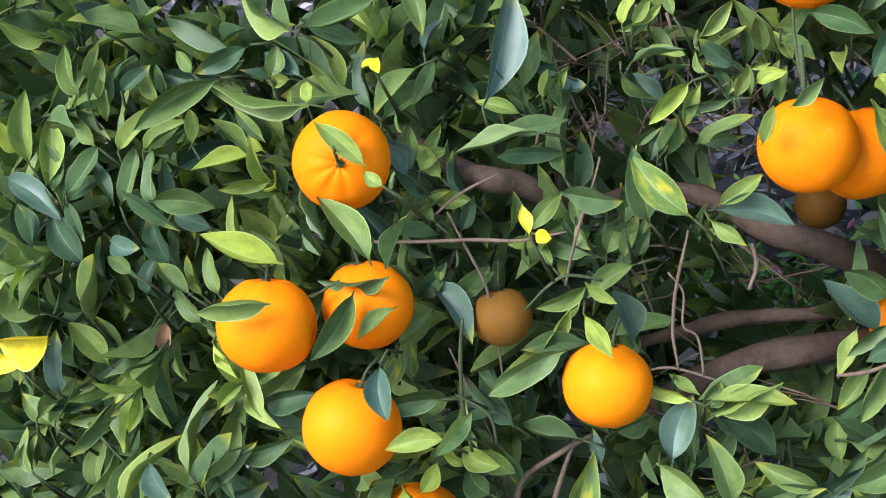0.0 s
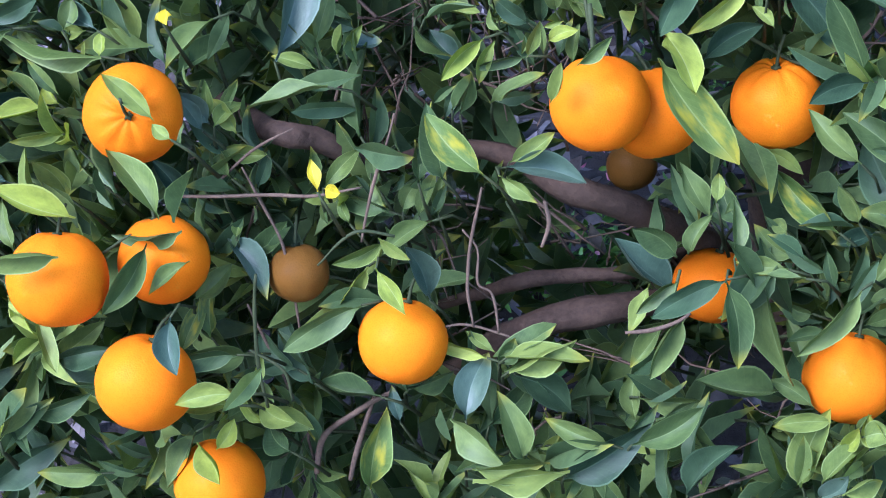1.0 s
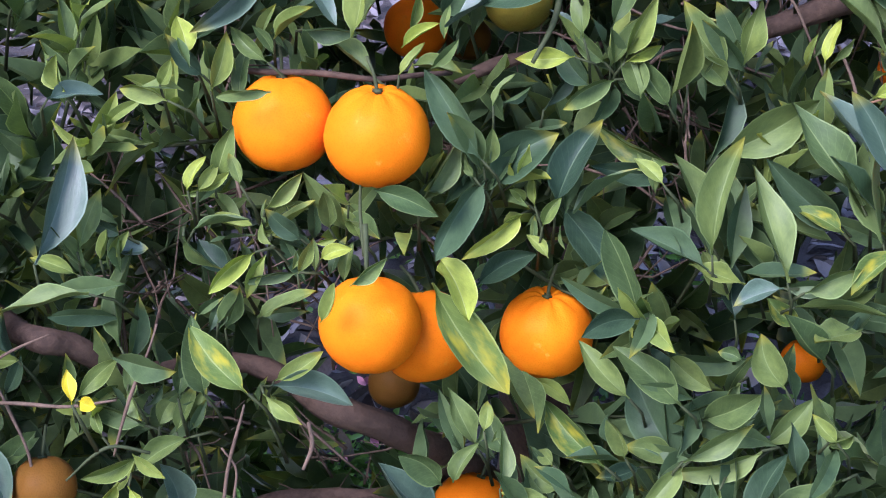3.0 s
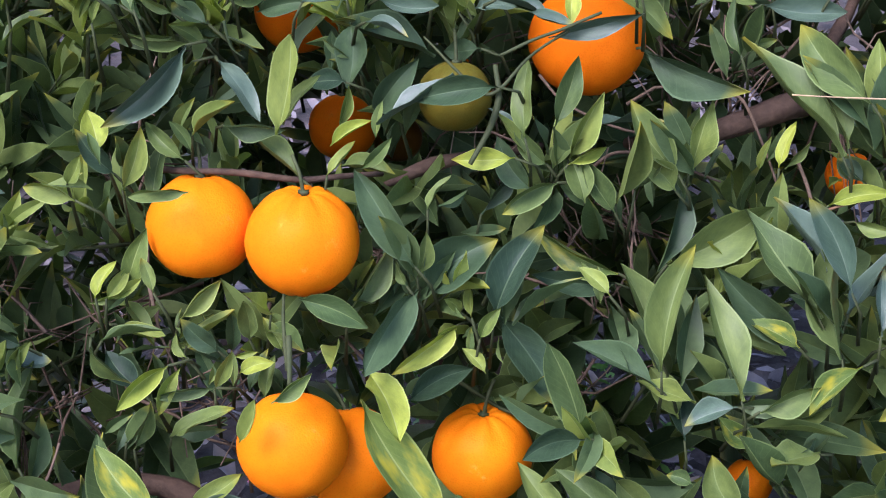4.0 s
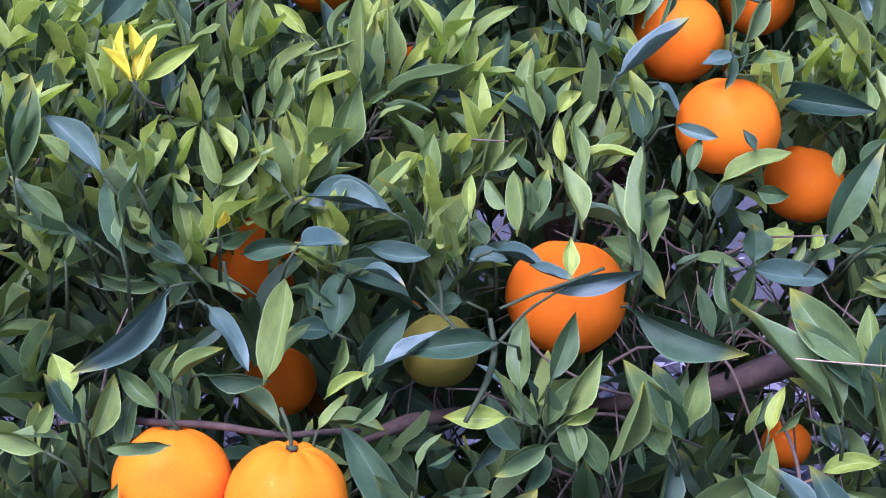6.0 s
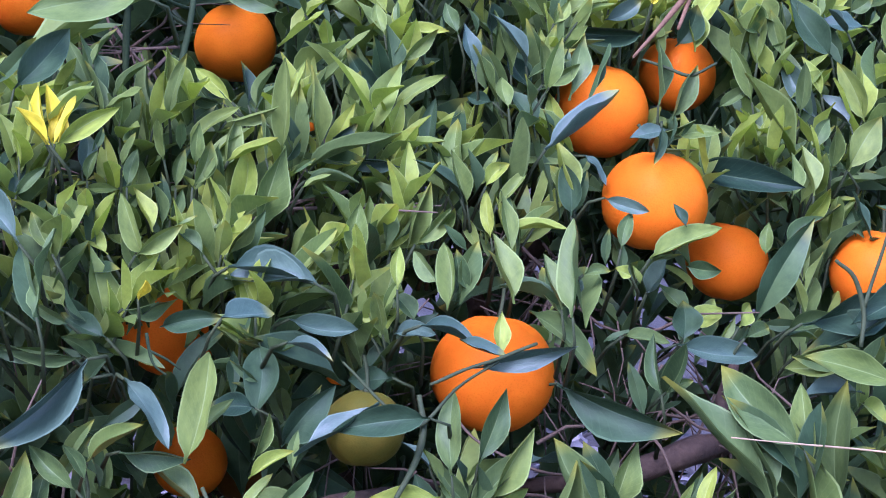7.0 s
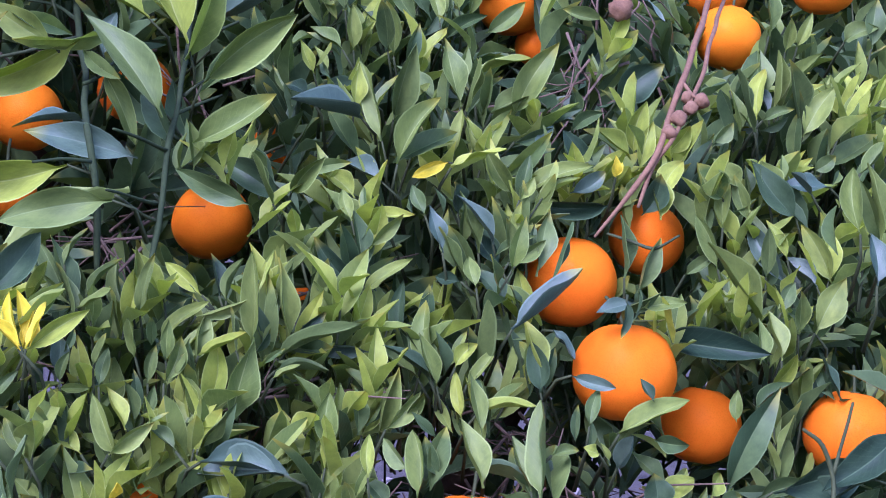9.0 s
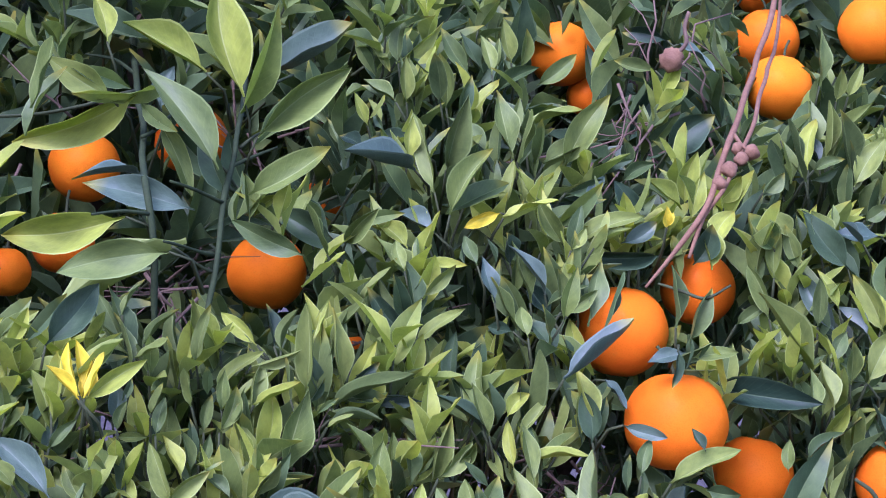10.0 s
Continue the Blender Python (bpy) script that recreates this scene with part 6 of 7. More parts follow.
leaf(-0.178, 1.368, 1.435, -0.095, 0.011, -0.025, 0.030, -34, "lime")
leaf(-0.172, 1.420, 1.464, -0.040, -0.027, 0.014, 0.016, 28, "sheen")
leaf(-0.133, 1.368, 1.421, -0.108, 0.002, -0.044, 0.029, 46, "light")
leaf(-0.090, 1.424, 1.437, -0.008, 0.005, 0.035, 0.012, 29, "light")
leaf(-0.086, 1.436, 1.441, 0.016, -0.008, 0.018, 0.010, -10, "lime")
leaf(-0.019, 1.442, 1.417, -0.055, 0.026, 0.030, 0.022, -28, "dark")
leaf(-0.047, 1.394, 1.418, -0.056, -0.003, 0.019, 0.020, -19, "mid")
leaf(-0.029, 1.419, 1.418, -0.024, -0.023, 0.036, 0.014, 41, "light")
leaf(0.025, 1.603, 1.575, -0.004, -0.006, 0.039, 0.014, -16, "mid")
leaf(0.024, 1.621, 1.576, 0.041, -0.013, 0.027, 0.016, 32, "lime")
leaf(0.033, 1.576, 1.542, -0.002, -0.014, 0.035, 0.012, 32, "light")
leaf(0.068, 1.587, 1.541, -0.010, -0.003, 0.046, 0.015, -29, "light")
leaf(0.039, 1.505, 1.487, -0.055, -0.035, 0.021, 0.023, 26, "sheen")
leaf(0.044, 1.551, 1.505, -0.040, -0.003, 0.007, 0.016, 4, "dark")
leaf(0.032, 1.509, 1.491, 0.006, -0.005, 0.039, 0.013, 30, "lime")
leaf(0.056, 1.499, 1.471, -0.016, 0.025, 0.062, 0.016, -48, "light")
leaf(-0.001, 1.530, 1.519, -0.008, -0.011, 0.024, 0.010, -12, "lime")
leaf(-0.005, 1.514, 1.501, -0.019, 0.009, 0.014, 0.014, 10, "dark")
leaf(0.023, 1.565, 1.541, -0.024, 0.009, 0.023, 0.012, 24, "light")
leaf(0.056, 1.467, 1.440, -0.032, 0.006, 0.009, 0.019, -5, "sheen")
leaf(-0.015, 1.442, 1.426, 0.020, -0.028, 0.027, 0.014, 30, "light")
leaf(0.035, 1.460, 1.426, -0.025, 0.009, 0.021, 0.016, -9, "lime")
leaf(-0.007, 1.626, 1.597, 0.026, -0.026, -0.023, 0.015, -17, "light")
leaf(0.061, 1.573, 1.545, -0.011, -0.020, 0.042, 0.016, -24, "mid")
leaf(0.090, 1.631, 1.573, -0.025, -0.008, 0.038, 0.015, -27, "mid")
leaf(0.110, 1.632, 1.575, -0.009, 0.002, 0.036, 0.014, 13, "light")
leaf(0.128, 1.646, 1.588, -0.008, -0.014, 0.035, 0.014, -9, "light")
leaf(0.139, 1.663, 1.584, 0.000, -0.004, 0.037, 0.012, 25, "light")
leaf(0.115, 1.622, 1.561, 0.028, -0.021, 0.024, 0.014, -20, "mid")
leaf(0.143, 1.586, 1.568, 0.031, -0.004, 0.031, 0.016, 16, "mid")
leaf(0.125, 1.563, 1.504, -0.010, 0.007, 0.059, 0.019, 33, "light")
leaf(0.129, 1.556, 1.502, -0.003, -0.034, 0.046, 0.018, 31, "light")
bough = BOUGHS[14 % len(BOUGHS)]
leaf(0.136, 1.572, 1.529, 0.025, -0.037, 0.034, 0.017, -37, "light")
leaf(0.099, 1.539, 1.506, -0.023, -0.004, 0.032, 0.017, 8, "mid")
leaf(0.066, 1.524, 1.489, 0.013, -0.040, 0.051, 0.020, 34, "mid")
leaf(0.073, 1.541, 1.494, 0.024, -0.004, 0.025, 0.012, -13, "light")
leaf(0.067, 1.473, 1.455, 0.028, 0.014, 0.060, 0.021, -33, "light")
leaf(0.116, 1.522, 1.462, 0.003, 0.003, 0.042, 0.014, -24, "light")
leaf(0.112, 1.489, 1.456, 0.034, -0.017, 0.026, 0.015, -32, "lime")
leaf(0.110, 1.496, 1.460, -0.030, -0.007, -0.014, 0.011, -25, "yellow")
leaf(0.171, 1.563, 1.501, 0.024, -0.026, 0.059, 0.024, 13, "light")
leaf(0.151, 1.557, 1.502, 0.036, 0.003, 0.039, 0.017, -27, "mid")
leaf(0.204, 1.580, 1.497, 0.024, -0.002, 0.013, 0.011, -7, "sheen")
leaf(0.228, 1.581, 1.504, -0.009, -0.005, 0.028, 0.010, -16, "mid")
leaf(0.221, 1.563, 1.494, 0.024, -0.007, 0.019, 0.013, 11, "mid")
leaf(0.172, 1.553, 1.480, 0.034, 0.005, 0.015, 0.013, 20, "mid")
leaf(0.191, 1.550, 1.473, 0.013, 0.007, 0.027, 0.013, -5, "sheen")
leaf(0.241, 1.550, 1.458, -0.028, 0.007, 0.037, 0.018, -12, "dark")
leaf(0.179, 1.517, 1.440, 0.033, -0.031, 0.035, 0.019, -27, "light")
leaf(0.172, 1.502, 1.436, -0.000, -0.006, 0.034, 0.013, -6, "mid")
leaf(0.165, 1.503, 1.440, -0.023, -0.016, 0.032, 0.015, -11, "light")
leaf(0.217, 1.521, 1.444, 0.029, 0.007, 0.018, 0.015, 14, "sheen")
leaf(0.281, 1.579, 1.480, 0.004, -0.014, 0.044, 0.019, 5, "lime")
leaf(0.270, 1.544, 1.476, -0.033, -0.021, 0.025, 0.015, 29, "lime")
leaf(0.283, 1.563, 1.467, 0.009, -0.007, 0.042, 0.014, 32, "lime")
leaf(0.313, 1.591, 1.483, 0.015, -0.012, 0.028, 0.018, -7, "lime")
leaf(0.299, 1.539, 1.446, 0.019, 0.014, 0.041, 0.021, -8, "lime")
leaf(0.256, 1.530, 1.461, 0.003, -0.002, 0.012, 0.006, -4, "yellow")
leaf(0.273, 1.631, 1.524, 0.034, -0.021, 0.031, 0.031, 7, "dark")
leaf(0.298, 1.723, 1.599, -0.038, 0.014, -0.065, 0.024, -31, "dark")
leaf(0.271, 1.702, 1.598, -0.038, 0.005, 0.008, 0.013, -21, "mid")
leaf(0.299, 1.789, 1.633, -0.043, 0.015, 0.004, 0.016, -18, "dark")
leaf(0.299, 1.740, 1.627, 0.038, -0.012, -0.013, 0.023, -8, "sheen")
leaf(0.398, 1.619, 1.510, -0.033, -0.018, 0.051, 0.020, 33, "mid")
leaf(0.409, 1.648, 1.521, 0.001, 0.019, 0.054, 0.019, -27, "lime")
leaf(0.425, 1.668, 1.527, -0.010, 0.009, 0.038, 0.014, 6, "sheen")
leaf(0.408, 1.630, 1.521, 0.022, -0.011, 0.015, 0.012, -5, "mid")
leaf(0.430, 1.668, 1.533, -0.012, -0.009, 0.053, 0.018, 27, "light")
leaf(0.437, 1.673, 1.528, 0.019, -0.021, 0.061, 0.021, -34, "light")
leaf(0.447, 1.650, 1.519, -0.018, -0.032, 0.057, 0.020, 37, "mid")
leaf(0.448, 1.634, 1.510, 0.026, 0.000, 0.051, 0.023, -10, "light")
leaf(0.464, 1.758, 1.590, -0.002, -0.011, 0.034, 0.013, 9, "light")
leaf(0.442, 1.746, 1.603, 0.009, -0.007, 0.052, 0.017, 29, "light")
leaf(0.474, 1.754, 1.596, 0.004, -0.015, 0.029, 0.012, 4, "light")
leaf(0.371, 1.556, 1.461, -0.020, -0.007, 0.025, 0.018, 12, "light")
leaf(0.400, 1.564, 1.454, -0.010, 0.011, 0.030, 0.022, -3, "light")
leaf(0.353, 1.542, 1.451, -0.022, -0.009, 0.029, 0.026, -4, "blotched")
bough = BOUGHS[15 % len(BOUGHS)]
leaf(0.352, 1.590, 1.497, 0.018, -0.002, 0.019, 0.013, 10, "mid")
leaf(0.461, 1.582, 1.468, -0.044, -0.004, 0.008, 0.018, 9, "sheen")
leaf(0.459, 1.625, 1.481, 0.018, -0.004, 0.015, 0.015, 10, "mid")


# ---- a dry fruit stalk hanging before the crown, its shrivelled fruitlets, and a straw ----
def strand(name, rows, material, parent, bend=0.003):
    line = wobbled(curve_through(rows, 6), bend)
    return part(name, tube(bmesh.new(), line[:, :3], line[:, 3], 7), material, parent)


def fruitlet(x, y, z, size, parent):
    bm = bmesh.new()
    bmesh.ops.create_uvsphere(bm, u_segments=14, v_segments=10, radius=size / 2)
    for v in bm.verts:
        v.co *= 1 + 0.38 * noise.noise(v.co * 230 + Vector((x, y, z)) * 50)
    bmesh.ops.translate(bm, verts=bm.verts, vec=(x, y, z))
    return part("fruitlet", bm, STALK, parent, "small shrivelled brown fruitlet")


dry_stalk = new("dry_stalk")
tagged(dry_stalk, "dry reddish-brown fruit stalk hanging in front of the leaves", "dry stalk")
strand("strand", [(0.385, 1.718, 1.709, 0.0021), (0.363, 1.664, 1.661, 0.0026), (0.339, 1.602, 1.620, 0.0025), (0.287, 1.458, 1.559, 0.0027), (0.259, 1.395, 1.513, 0.0026), (0.244, 1.375, 1.482, 0.0021), (0.222, 1.367, 1.447, 0.0019), (0.203, 1.361, 1.420, 0.0012)], STALK, dry_stalk)
strand("strand", [(0.390, 1.728, 1.705, 0.0016), (0.382, 1.701, 1.644, 0.0018), (0.324, 1.529, 1.587, 0.0019), (0.290, 1.432, 1.546, 0.0018), (0.264, 1.387, 1.505, 0.0017), (0.245, 1.377, 1.478, 0.0017), (0.233, 1.363, 1.444, 0.0013)], STALK, dry_stalk)
strand("side_twig", [(0.276, 1.426, 1.540, 0.0017), (0.279, 1.406, 1.531, 0.0013), (0.285, 1.399, 1.529, 0.0009)], STALK, dry_stalk)
fruitlet(0.265, 1.391, 1.513, 0.013, dry_stalk)
fruitlet(0.275, 1.396, 1.522, 0.011, dry_stalk)
fruitlet(0.283, 1.398, 1.528, 0.012, dry_stalk)
fruitlet(0.257, 1.384, 1.502, 0.011, dry_stalk)
fruitlet(0.274, 1.409, 1.530, 0.009, dry_stalk)
dead_fruit = new("dead_fruit")
tagged(dead_fruit, "small dark shrivelled fruit on a bleached bent stalk", "dead fruit")
strand("stalk", [(0.289, 1.673, 1.653, 0.0015), (0.287, 1.674, 1.638, 0.0021), (0.290, 1.673, 1.625, 0.0021), (0.284, 1.677, 1.614, 0.0021)], DEAD, dead_fruit, 0.001)
fruitlet(0.280, 1.680, 1.608, 0.022, dead_fruit)
straw = new("straw")
tagged(straw, "thin pale dry grass straw caught across leaves", "straw")
strand("blade", [(0.276, 1.226, 1.182, 0.0005), (0.305, 1.235, 1.180, 0.0005), (0.344, 1.254, 1.176, 0.0007), (0.388, 1.278, 1.171, 0.0007), (0.417, 1.278, 1.171, 0.0007)], STRAW, straw, 0.0)



# ---- the rest of the crown ----
def crown_face(x, z):
    """How far back the outside of the crown lies."""
    return 0.808 + -0.078 * x + 0.747 * z + -0.056 * x * x + 0.235 * x * z + -0.764 * z * z + 0.386 * z**3


HOLLOWS = [
    (-0.249, 0.910, 0.100, 0.057, 1),
    (-0.125, 0.825, 0.116, 0.090, 1),
    (-0.312, 0.822, 0.059, 0.041, 1),
    (-0.248, 0.700, 0.093, 0.070, 1),
    (-0.082, 0.699, 0.092, 0.073, 1),
    (-0.045, 0.979, 0.039, 0.035, 0.9),
    (-0.217, 0.956, 0.067, 0.084, 1),
    (0.225, 1.130, 0.120, 0.070, 1),
    (0.045, 1.125, 0.059, 0.035, 1),
    (0.148, 0.966, 0.051, 0.067, 0.9),
    (-0.192, 1.065, 0.038, 0.046, 0.7),
    (0.199, 1.250, 0.047, 0.024, 0.9),
    (0.200, 1.186, 0.097, 0.031, 0.9),
    (0.310, 1.548, 0.057, 0.043, 0.9),
    (-0.191, 1.417, 0.102, 0.067, 1),
    (-0.128, 1.367, 0.049, 0.033, 0.8),
    (-0.114, 1.499, 0.060, 0.060, 0.9),
    (0.014, 1.292, 0.024, 0.024, 0.9),
    (0.189, 1.256, 0.047, 0.024, 1),
    (-0.230, 1.261, 0.030, 0.034, 0.8),
    (-0.006, 1.283, 0.025, 0.033, 0.9),
    (0.218, 1.194, 0.059, 0.024, 0.8),
    (0.250, 1.156, 0.062, 0.023, 0.8),
    (0.153, 1.015, 0.043, 0.023, 0.7),
    (-0.014, 0.676, 0.070, 0.045, 1),
    (0.045, 0.620, 0.070, 0.045, 0.9),
    (0.305, 1.160, 0.055, 0.035, 0.9),
    (0.227, 1.515, 0.050, 0.060, 0.9),
    (0.265, 1.600, 0.060, 0.060, 0.9),
]


def is_hollow(x, z):
    return max((math.exp(-(((x - a) / w) ** 2 + ((z - b) / h) ** 2)) * k for a, b, w, h, k in HOLLOWS), default=0.0)


rng = np.random.default_rng(7)
blades = {tone: [] for tone in CROWN}
sticks = bmesh.new()


def crown_shoot(base, way, length, count, size, tones):
    """A leafy shoot: a thin twig with blades set spirally round it, smaller towards the tip."""
    way = way / np.linalg.norm(way)
    side = np.cross(way, rng.normal(size=3))
    side /= np.linalg.norm(side)
    tip = base + way * length + side * length * 0.15
    if not any(hides_fruit(p) for p in (base, (base + tip) / 2, tip)):
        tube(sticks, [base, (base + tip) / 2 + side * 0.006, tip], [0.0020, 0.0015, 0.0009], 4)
    a = rng.uniform(0, 6.28)
    for k in range(count):
        u = 0.25 + 0.75 * (k + 0.6) / count
        at = base + (tip - base) * u
        a += 2.4
        out = np.cos(a) * side + np.sin(a) * np.cross(way, side)
        lean = rng.uniform(0.35, 0.85) * (1.3 - 0.75 * u)
        d = way * math.cos(lean) + out * math.sin(lean) + (0, 0, rng.uniform(-0.1, 0.15))
        d /= np.linalg.norm(d)
        face = way * math.sin(lean) - out * math.cos(lean) + rng.normal(size=3) * 0.35
        face -= d * (face @ d)
        face /= np.linalg.norm(face)
        long = size * rng.uniform(0.7, 1.2) * (1.1 - 0.35 * u)
        tone = tones[max(0, min(len(tones) - 1, int(u * len(tones) + rng.uniform(-0.7, 0.4))))]
        if hides_fruit(at + d * long * 0.5) or hides_fruit(at + d * long * 0.9):
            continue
        blades[tone].append((at, np.cross(d, face), d, face, long, long * rng.uniform(0.27, 0.37), rng.integers(len(LEAF_FORMS))))


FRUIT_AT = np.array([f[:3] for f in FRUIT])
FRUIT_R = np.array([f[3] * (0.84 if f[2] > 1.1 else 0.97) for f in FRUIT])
# aimed at about where the camera stands
TO_CAMERA = np.array([-0.1, 0.0, 1.5]) - FRUIT_AT
TO_CAMERA /= np.linalg.norm(TO_CAMERA, axis=1)[:, None]


def hides_fruit(at):
    """Whether at lies in the channel kept free of blades from a fruit towards the camera."""
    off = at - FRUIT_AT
    out = (off * TO_CAMERA).sum(1)
    return bool(((out > -0.02) & (out < 0.6) & (np.linalg.norm(off - out[:, None] * TO_CAMERA, axis=1) < FRUIT_R + 0.003)).any())


FORMS = [blade(1, 1, *form, stations=8) for form in LEAF_FORMS]


def add_blades(name, rows, material, label):
    verts, faces, uvs = [], [], []
    one = [(3 * i + k, 3 * i + k + 1, 3 * i + k + 4, 3 * i + k + 3) for i in range(7) for k in range(2)]
    one_uv = [(j % 3 / 2, j // 3 / 7) for q in one for j in q]
    rows = rows or [(np.array([0.2, 2.2, 1.2]), *np.eye(3), 0.05, 0.02, 0)]
    for n, (at, sx, sy, sz, long, wide, form) in enumerate(rows):
        p = FORMS[form].reshape(-1, 3) * (wide, long, 0.5 * (wide + 0.4 * long))
        verts.append(at + p @ np.array([sx, sy, sz]))
        faces += [tuple(24 * n + j for j in q) for q in one]
        uvs += one_uv
    me = bpy.data.meshes.new(name)
    me.from_pydata(np.vstack(verts).tolist(), [], faces)
    me.uv_layers.new(name="UVMap").data.foreach_set("uv", np.array(uvs).ravel())
    me.polygons.foreach_set("use_smooth", [True] * len(faces))
    crease(me, 3)
    me.materials.append(material)
    ob = under_tree(new(name, me))
    return tagged(ob, label, kind="stuff")


# the hidden back of the crown: loose, large-leaved shoots added to roof the trunk and shade the ground
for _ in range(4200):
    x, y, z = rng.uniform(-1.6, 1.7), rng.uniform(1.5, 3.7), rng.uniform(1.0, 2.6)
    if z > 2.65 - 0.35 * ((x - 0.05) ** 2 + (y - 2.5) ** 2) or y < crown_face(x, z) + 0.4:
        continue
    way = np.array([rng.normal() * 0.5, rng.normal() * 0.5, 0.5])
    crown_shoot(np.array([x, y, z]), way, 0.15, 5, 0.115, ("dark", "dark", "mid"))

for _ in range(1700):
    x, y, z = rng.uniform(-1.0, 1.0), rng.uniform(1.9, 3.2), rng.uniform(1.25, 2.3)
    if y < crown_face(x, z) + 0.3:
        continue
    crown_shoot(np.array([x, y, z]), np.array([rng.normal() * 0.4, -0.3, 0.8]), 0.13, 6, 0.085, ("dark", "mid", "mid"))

# shoots in three layers: inner ones, a middle layer, and the outer face where no single leaves are set; darker tones
# stand for shade
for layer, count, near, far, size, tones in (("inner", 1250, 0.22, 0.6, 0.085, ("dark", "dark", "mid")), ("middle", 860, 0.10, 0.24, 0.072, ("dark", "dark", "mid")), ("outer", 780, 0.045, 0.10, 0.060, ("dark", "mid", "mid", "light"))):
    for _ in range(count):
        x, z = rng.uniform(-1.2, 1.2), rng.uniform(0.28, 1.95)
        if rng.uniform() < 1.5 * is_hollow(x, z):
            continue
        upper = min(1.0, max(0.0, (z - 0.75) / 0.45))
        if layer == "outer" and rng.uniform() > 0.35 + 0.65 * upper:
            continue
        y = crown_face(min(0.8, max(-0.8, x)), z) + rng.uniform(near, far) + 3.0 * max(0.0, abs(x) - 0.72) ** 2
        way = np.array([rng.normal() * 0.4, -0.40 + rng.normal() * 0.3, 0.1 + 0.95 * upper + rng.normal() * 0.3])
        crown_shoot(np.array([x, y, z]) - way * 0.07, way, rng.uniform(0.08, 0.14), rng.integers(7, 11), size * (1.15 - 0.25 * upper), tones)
# young spring shoots standing upright on the sunny shoulder of the crown
for span, count in (((-0.30, 0.06, 1.20, 1.42), 80), ((0.03, 0.55, 1.26, 1.60), 80)):
    for _ in range(count):
        x, z = rng.uniform(*span[:2]), rng.uniform(*span[2:])
        if rng.uniform() < is_hollow(x, z):
            continue
        way = np.array([rng.normal() * 0.3, -0.30 + rng.normal() * 0.2, 1.0])
        # young lime tips, dark bases: the tones also imitate light above, shade below
        crown_shoot(np.array([x, crown_face(x, z) + rng.uniform(0.015, 0.06), z]) - way * 0.06, way, rng.uniform(0.06, 0.10), rng.integers(6, 9), 0.060, ("dark", "mid", "light", "lime"))
# thick growth at the far side, placed to close sky gaps in the camera's view
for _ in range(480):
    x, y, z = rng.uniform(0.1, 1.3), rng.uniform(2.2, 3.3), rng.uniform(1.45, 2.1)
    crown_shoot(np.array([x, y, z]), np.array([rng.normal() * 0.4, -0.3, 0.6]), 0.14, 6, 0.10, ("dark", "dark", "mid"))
# inner shoots that close the crown behind its upper face, toned dark in place of shade
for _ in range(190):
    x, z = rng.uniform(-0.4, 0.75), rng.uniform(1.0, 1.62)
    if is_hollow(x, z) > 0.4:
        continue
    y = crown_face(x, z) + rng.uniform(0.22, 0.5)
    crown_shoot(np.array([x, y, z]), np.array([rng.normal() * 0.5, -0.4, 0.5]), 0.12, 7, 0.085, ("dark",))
# every single leaf has neighbours on its own shoot, a little further in, a tone darker to imitate shade
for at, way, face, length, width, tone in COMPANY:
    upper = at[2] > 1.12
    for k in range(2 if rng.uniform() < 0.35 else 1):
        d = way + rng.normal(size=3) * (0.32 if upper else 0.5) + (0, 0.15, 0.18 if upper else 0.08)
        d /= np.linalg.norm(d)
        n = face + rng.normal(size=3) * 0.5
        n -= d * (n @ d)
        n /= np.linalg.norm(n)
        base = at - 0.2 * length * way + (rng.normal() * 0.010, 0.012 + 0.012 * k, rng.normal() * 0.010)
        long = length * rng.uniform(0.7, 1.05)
        if long > 0.09 or any(hides_fruit(base + d * long * u) for u in (0.2, 0.6, 1.0)):
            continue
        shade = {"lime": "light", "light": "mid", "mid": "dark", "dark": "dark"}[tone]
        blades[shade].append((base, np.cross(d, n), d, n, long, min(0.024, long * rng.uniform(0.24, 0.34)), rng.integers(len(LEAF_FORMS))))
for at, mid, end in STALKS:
    if hides_fruit(at) or hides_fruit(end):
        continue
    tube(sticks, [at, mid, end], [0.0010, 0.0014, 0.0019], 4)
# growth far inside, behind the open hollows, its shade put into the dark tone
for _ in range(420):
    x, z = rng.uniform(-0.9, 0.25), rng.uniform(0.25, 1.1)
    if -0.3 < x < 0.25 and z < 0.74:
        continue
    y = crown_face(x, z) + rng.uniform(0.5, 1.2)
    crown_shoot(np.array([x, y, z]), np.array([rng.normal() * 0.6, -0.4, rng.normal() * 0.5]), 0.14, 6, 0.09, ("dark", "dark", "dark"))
# dead sprays in the open hollows of the crown
dead = bmesh.new()
for a, b, w, h, k in HOLLOWS:
    for _ in range(8):
        x, z = a + rng.normal() * w * 0.6, b + rng.normal() * h * 0.6
        p = np.array([x, crown_face(x, z) + rng.uniform(0.03, 0.28), z])
        way = np.array([rng.normal(), 0.3 * rng.normal(), rng.normal() - 0.3])
        way *= rng.uniform(0.03, 0.07) / np.linalg.norm(way)
        q, bend = p + way, rng.normal(size=3) * 0.012
        end = q + way * 0.8 + bend * 1.5
        if any(hides_fruit(v) for v in (p, q, end)):
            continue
        tube(dead, [p, (p + q) / 2 + bend * 0.4, q + bend * 0.3, end], [0.0017, 0.0014, 0.0011, 0.0006], 4)
        for s in (0.3, 0.7):
            r = p + (q - p) * s
            tube(dead, [r, r + bend * 1.2 + way * 0.25, r + bend * 2.2 + way * 0.3], [0.0009, 0.0007, 0.0004], 4)
tagged(under_tree(part("dead_brush", dead, DEAD, None)), "bare grey dead twigs inside the crown", kind="stuff")


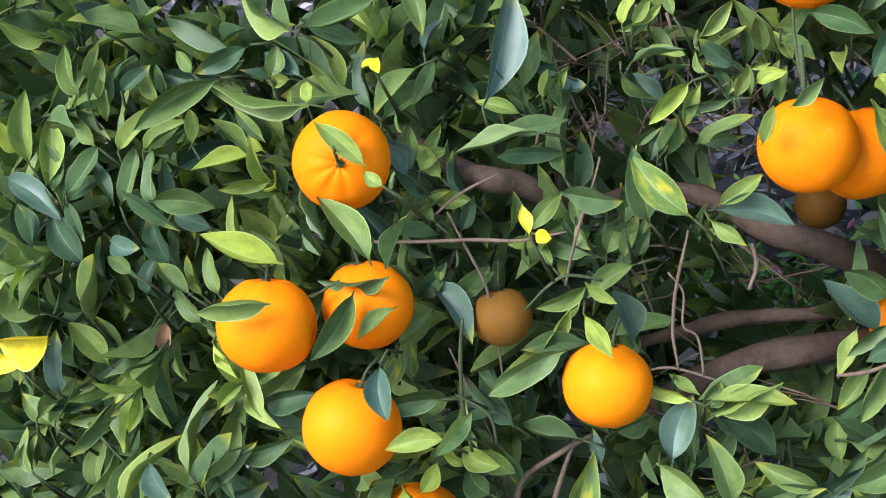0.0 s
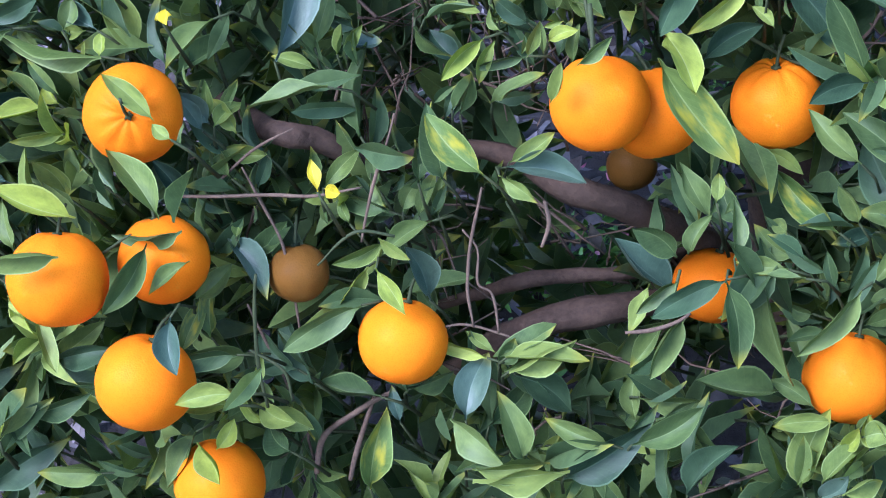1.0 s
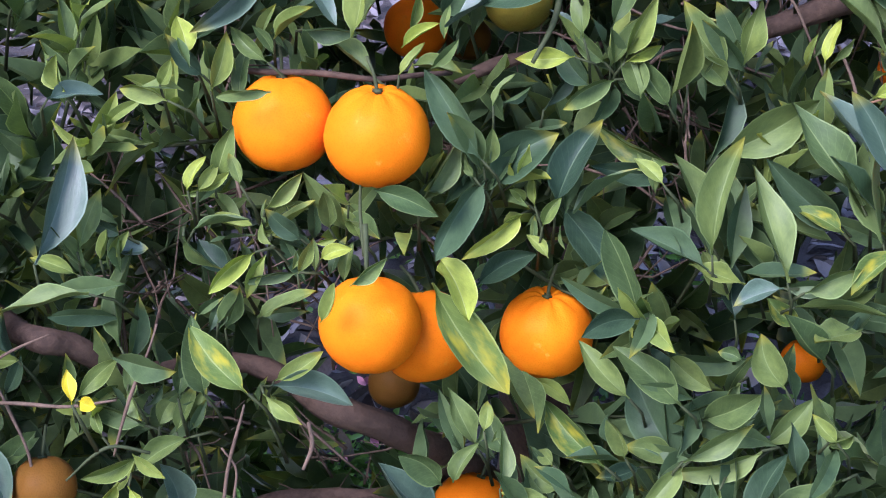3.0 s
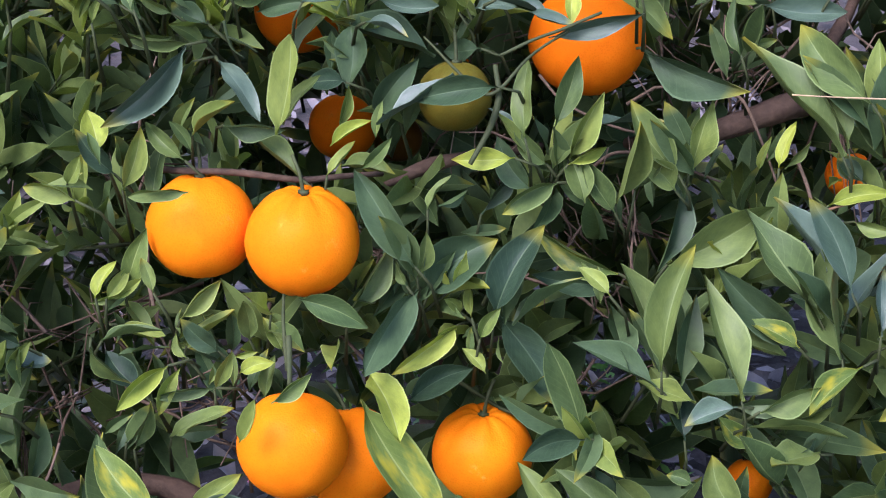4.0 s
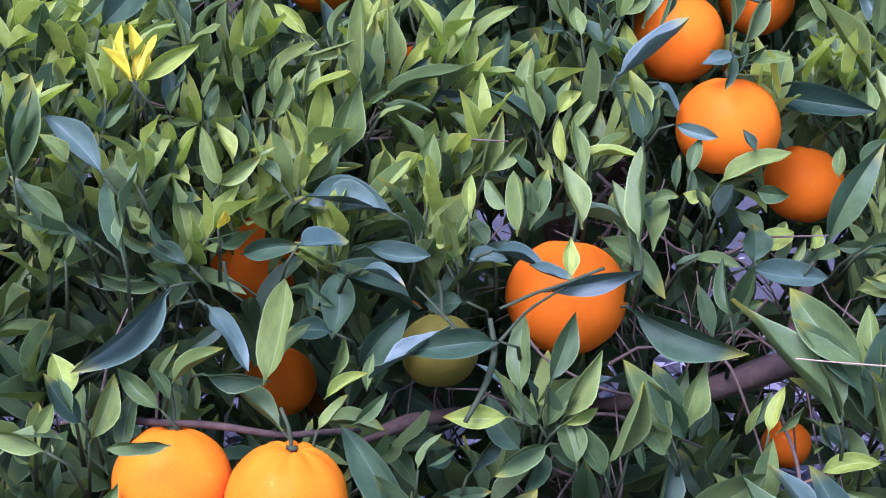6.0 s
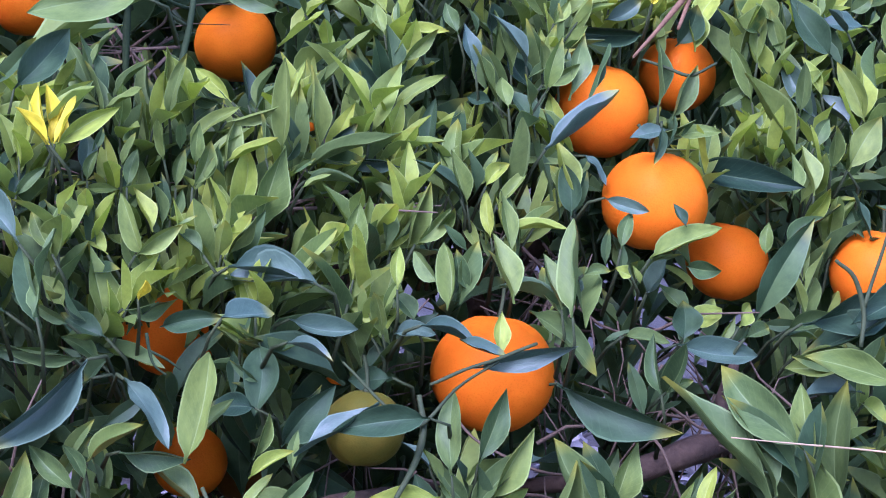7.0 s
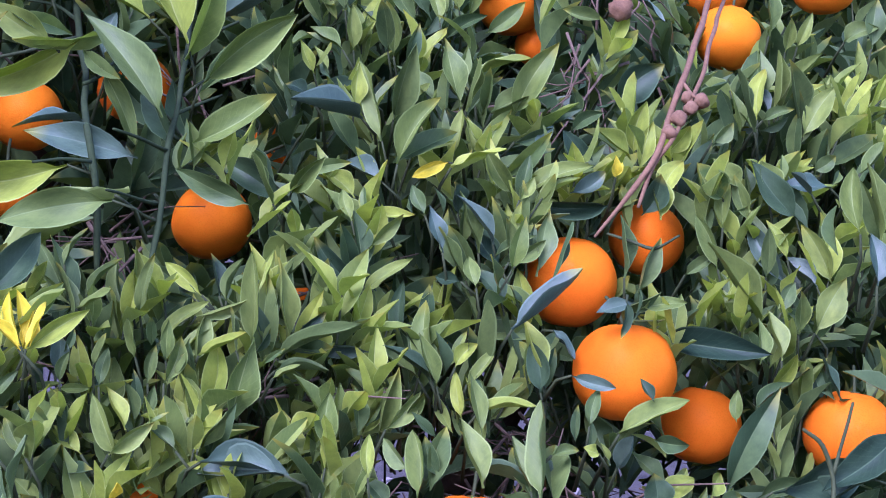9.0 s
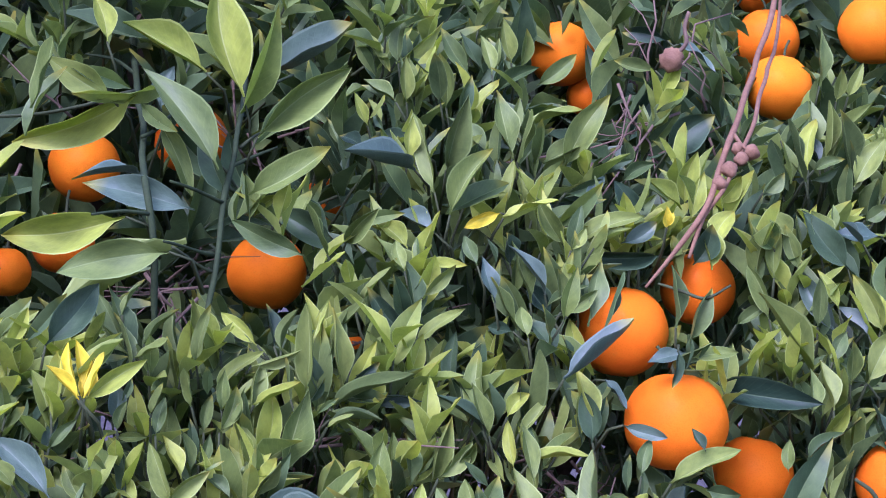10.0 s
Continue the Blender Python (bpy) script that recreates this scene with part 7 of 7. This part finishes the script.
for tone, rows in blades.items():
    add_blades("foliage", rows, CROWN[tone], {"dark": "glossy crown leaves coloured darker to stand for shade", "mid": "green glossy leaves of the crown", "light": "fresh light-green leaves on the shoots", "lime": "young yellowish-green shoot tips"}[tone])
tagged(under_tree(part("brushwood", sticks, TWIG, None)), "thin green twigs of the crown", kind="stuff")

# ---- dry litter and weeds on the ground behind and under the tree ----
def strewn(name, count, span, size, material, label, category, lift):
    verts, faces = [], []
    for n in range(count):
        x, y = (rng.normal(m, d) for m, d in span)
        a, tip = rng.uniform(0, 6.28), rng.normal(size=2) * lift
        long, curl = size * rng.uniform(0.5, 1.3), rng.uniform(0.1, 0.9)
        p = blade(long * rng.uniform(0.3, 0.5), long, curl, rng.uniform(-0.2, 0.3), rng.uniform(-0.8, 0.8), 0.05, 0.0, 5).reshape(-1, 3) - (0, long / 2, 0)
        turn = np.array(Euler((tip[0], tip[1], a)).to_matrix())
        z = 0.035 * noise.noise(Vector((x * 1.3, (y - 1) * 1.3, 0))) + 0.012
        verts.append(p @ turn.T + (x, y, z + abs(rng.normal()) * 0.012))
        faces += [(15 * n + 3 * i + k, 15 * n + 3 * i + k + 1, 15 * n + 3 * i + k + 4, 15 * n + 3 * i + k + 3) for i in range(4) for k in range(2)]
    me = bpy.data.meshes.new(name)
    me.from_pydata(np.vstack(verts).tolist(), [], faces)
    me.polygons.foreach_set("use_smooth", [True] * len(faces))
    me.materials.append(material)
    return tagged(new(name, me), label, category, kind="stuff")


strewn("leaf_litter", 9500, ((0.3, 1.5), (3.6, 1.7)), 0.07, LITTER, "grey-brown curled dry leaves lying on the soil", "leaf litter", 0.45)
strewn("weeds", 1100, ((0.08, 0.22), (3.05, 0.2)), 0.03, WEED, "low green weeds growing through the litter", "weeds", 0.9)
strewn("weed_patch", 900, ((-0.28, 0.13), (2.36, 0.10)), 0.032, WEED, "low green weeds on shaded soil under the tree", "weeds", 0.9)
strewn("fallen_petals", 26, ((-0.25, 0.09), (2.68, 0.12)), 0.026, PETAL, "pink petals fallen on the shaded soil", "petals", 0.6)
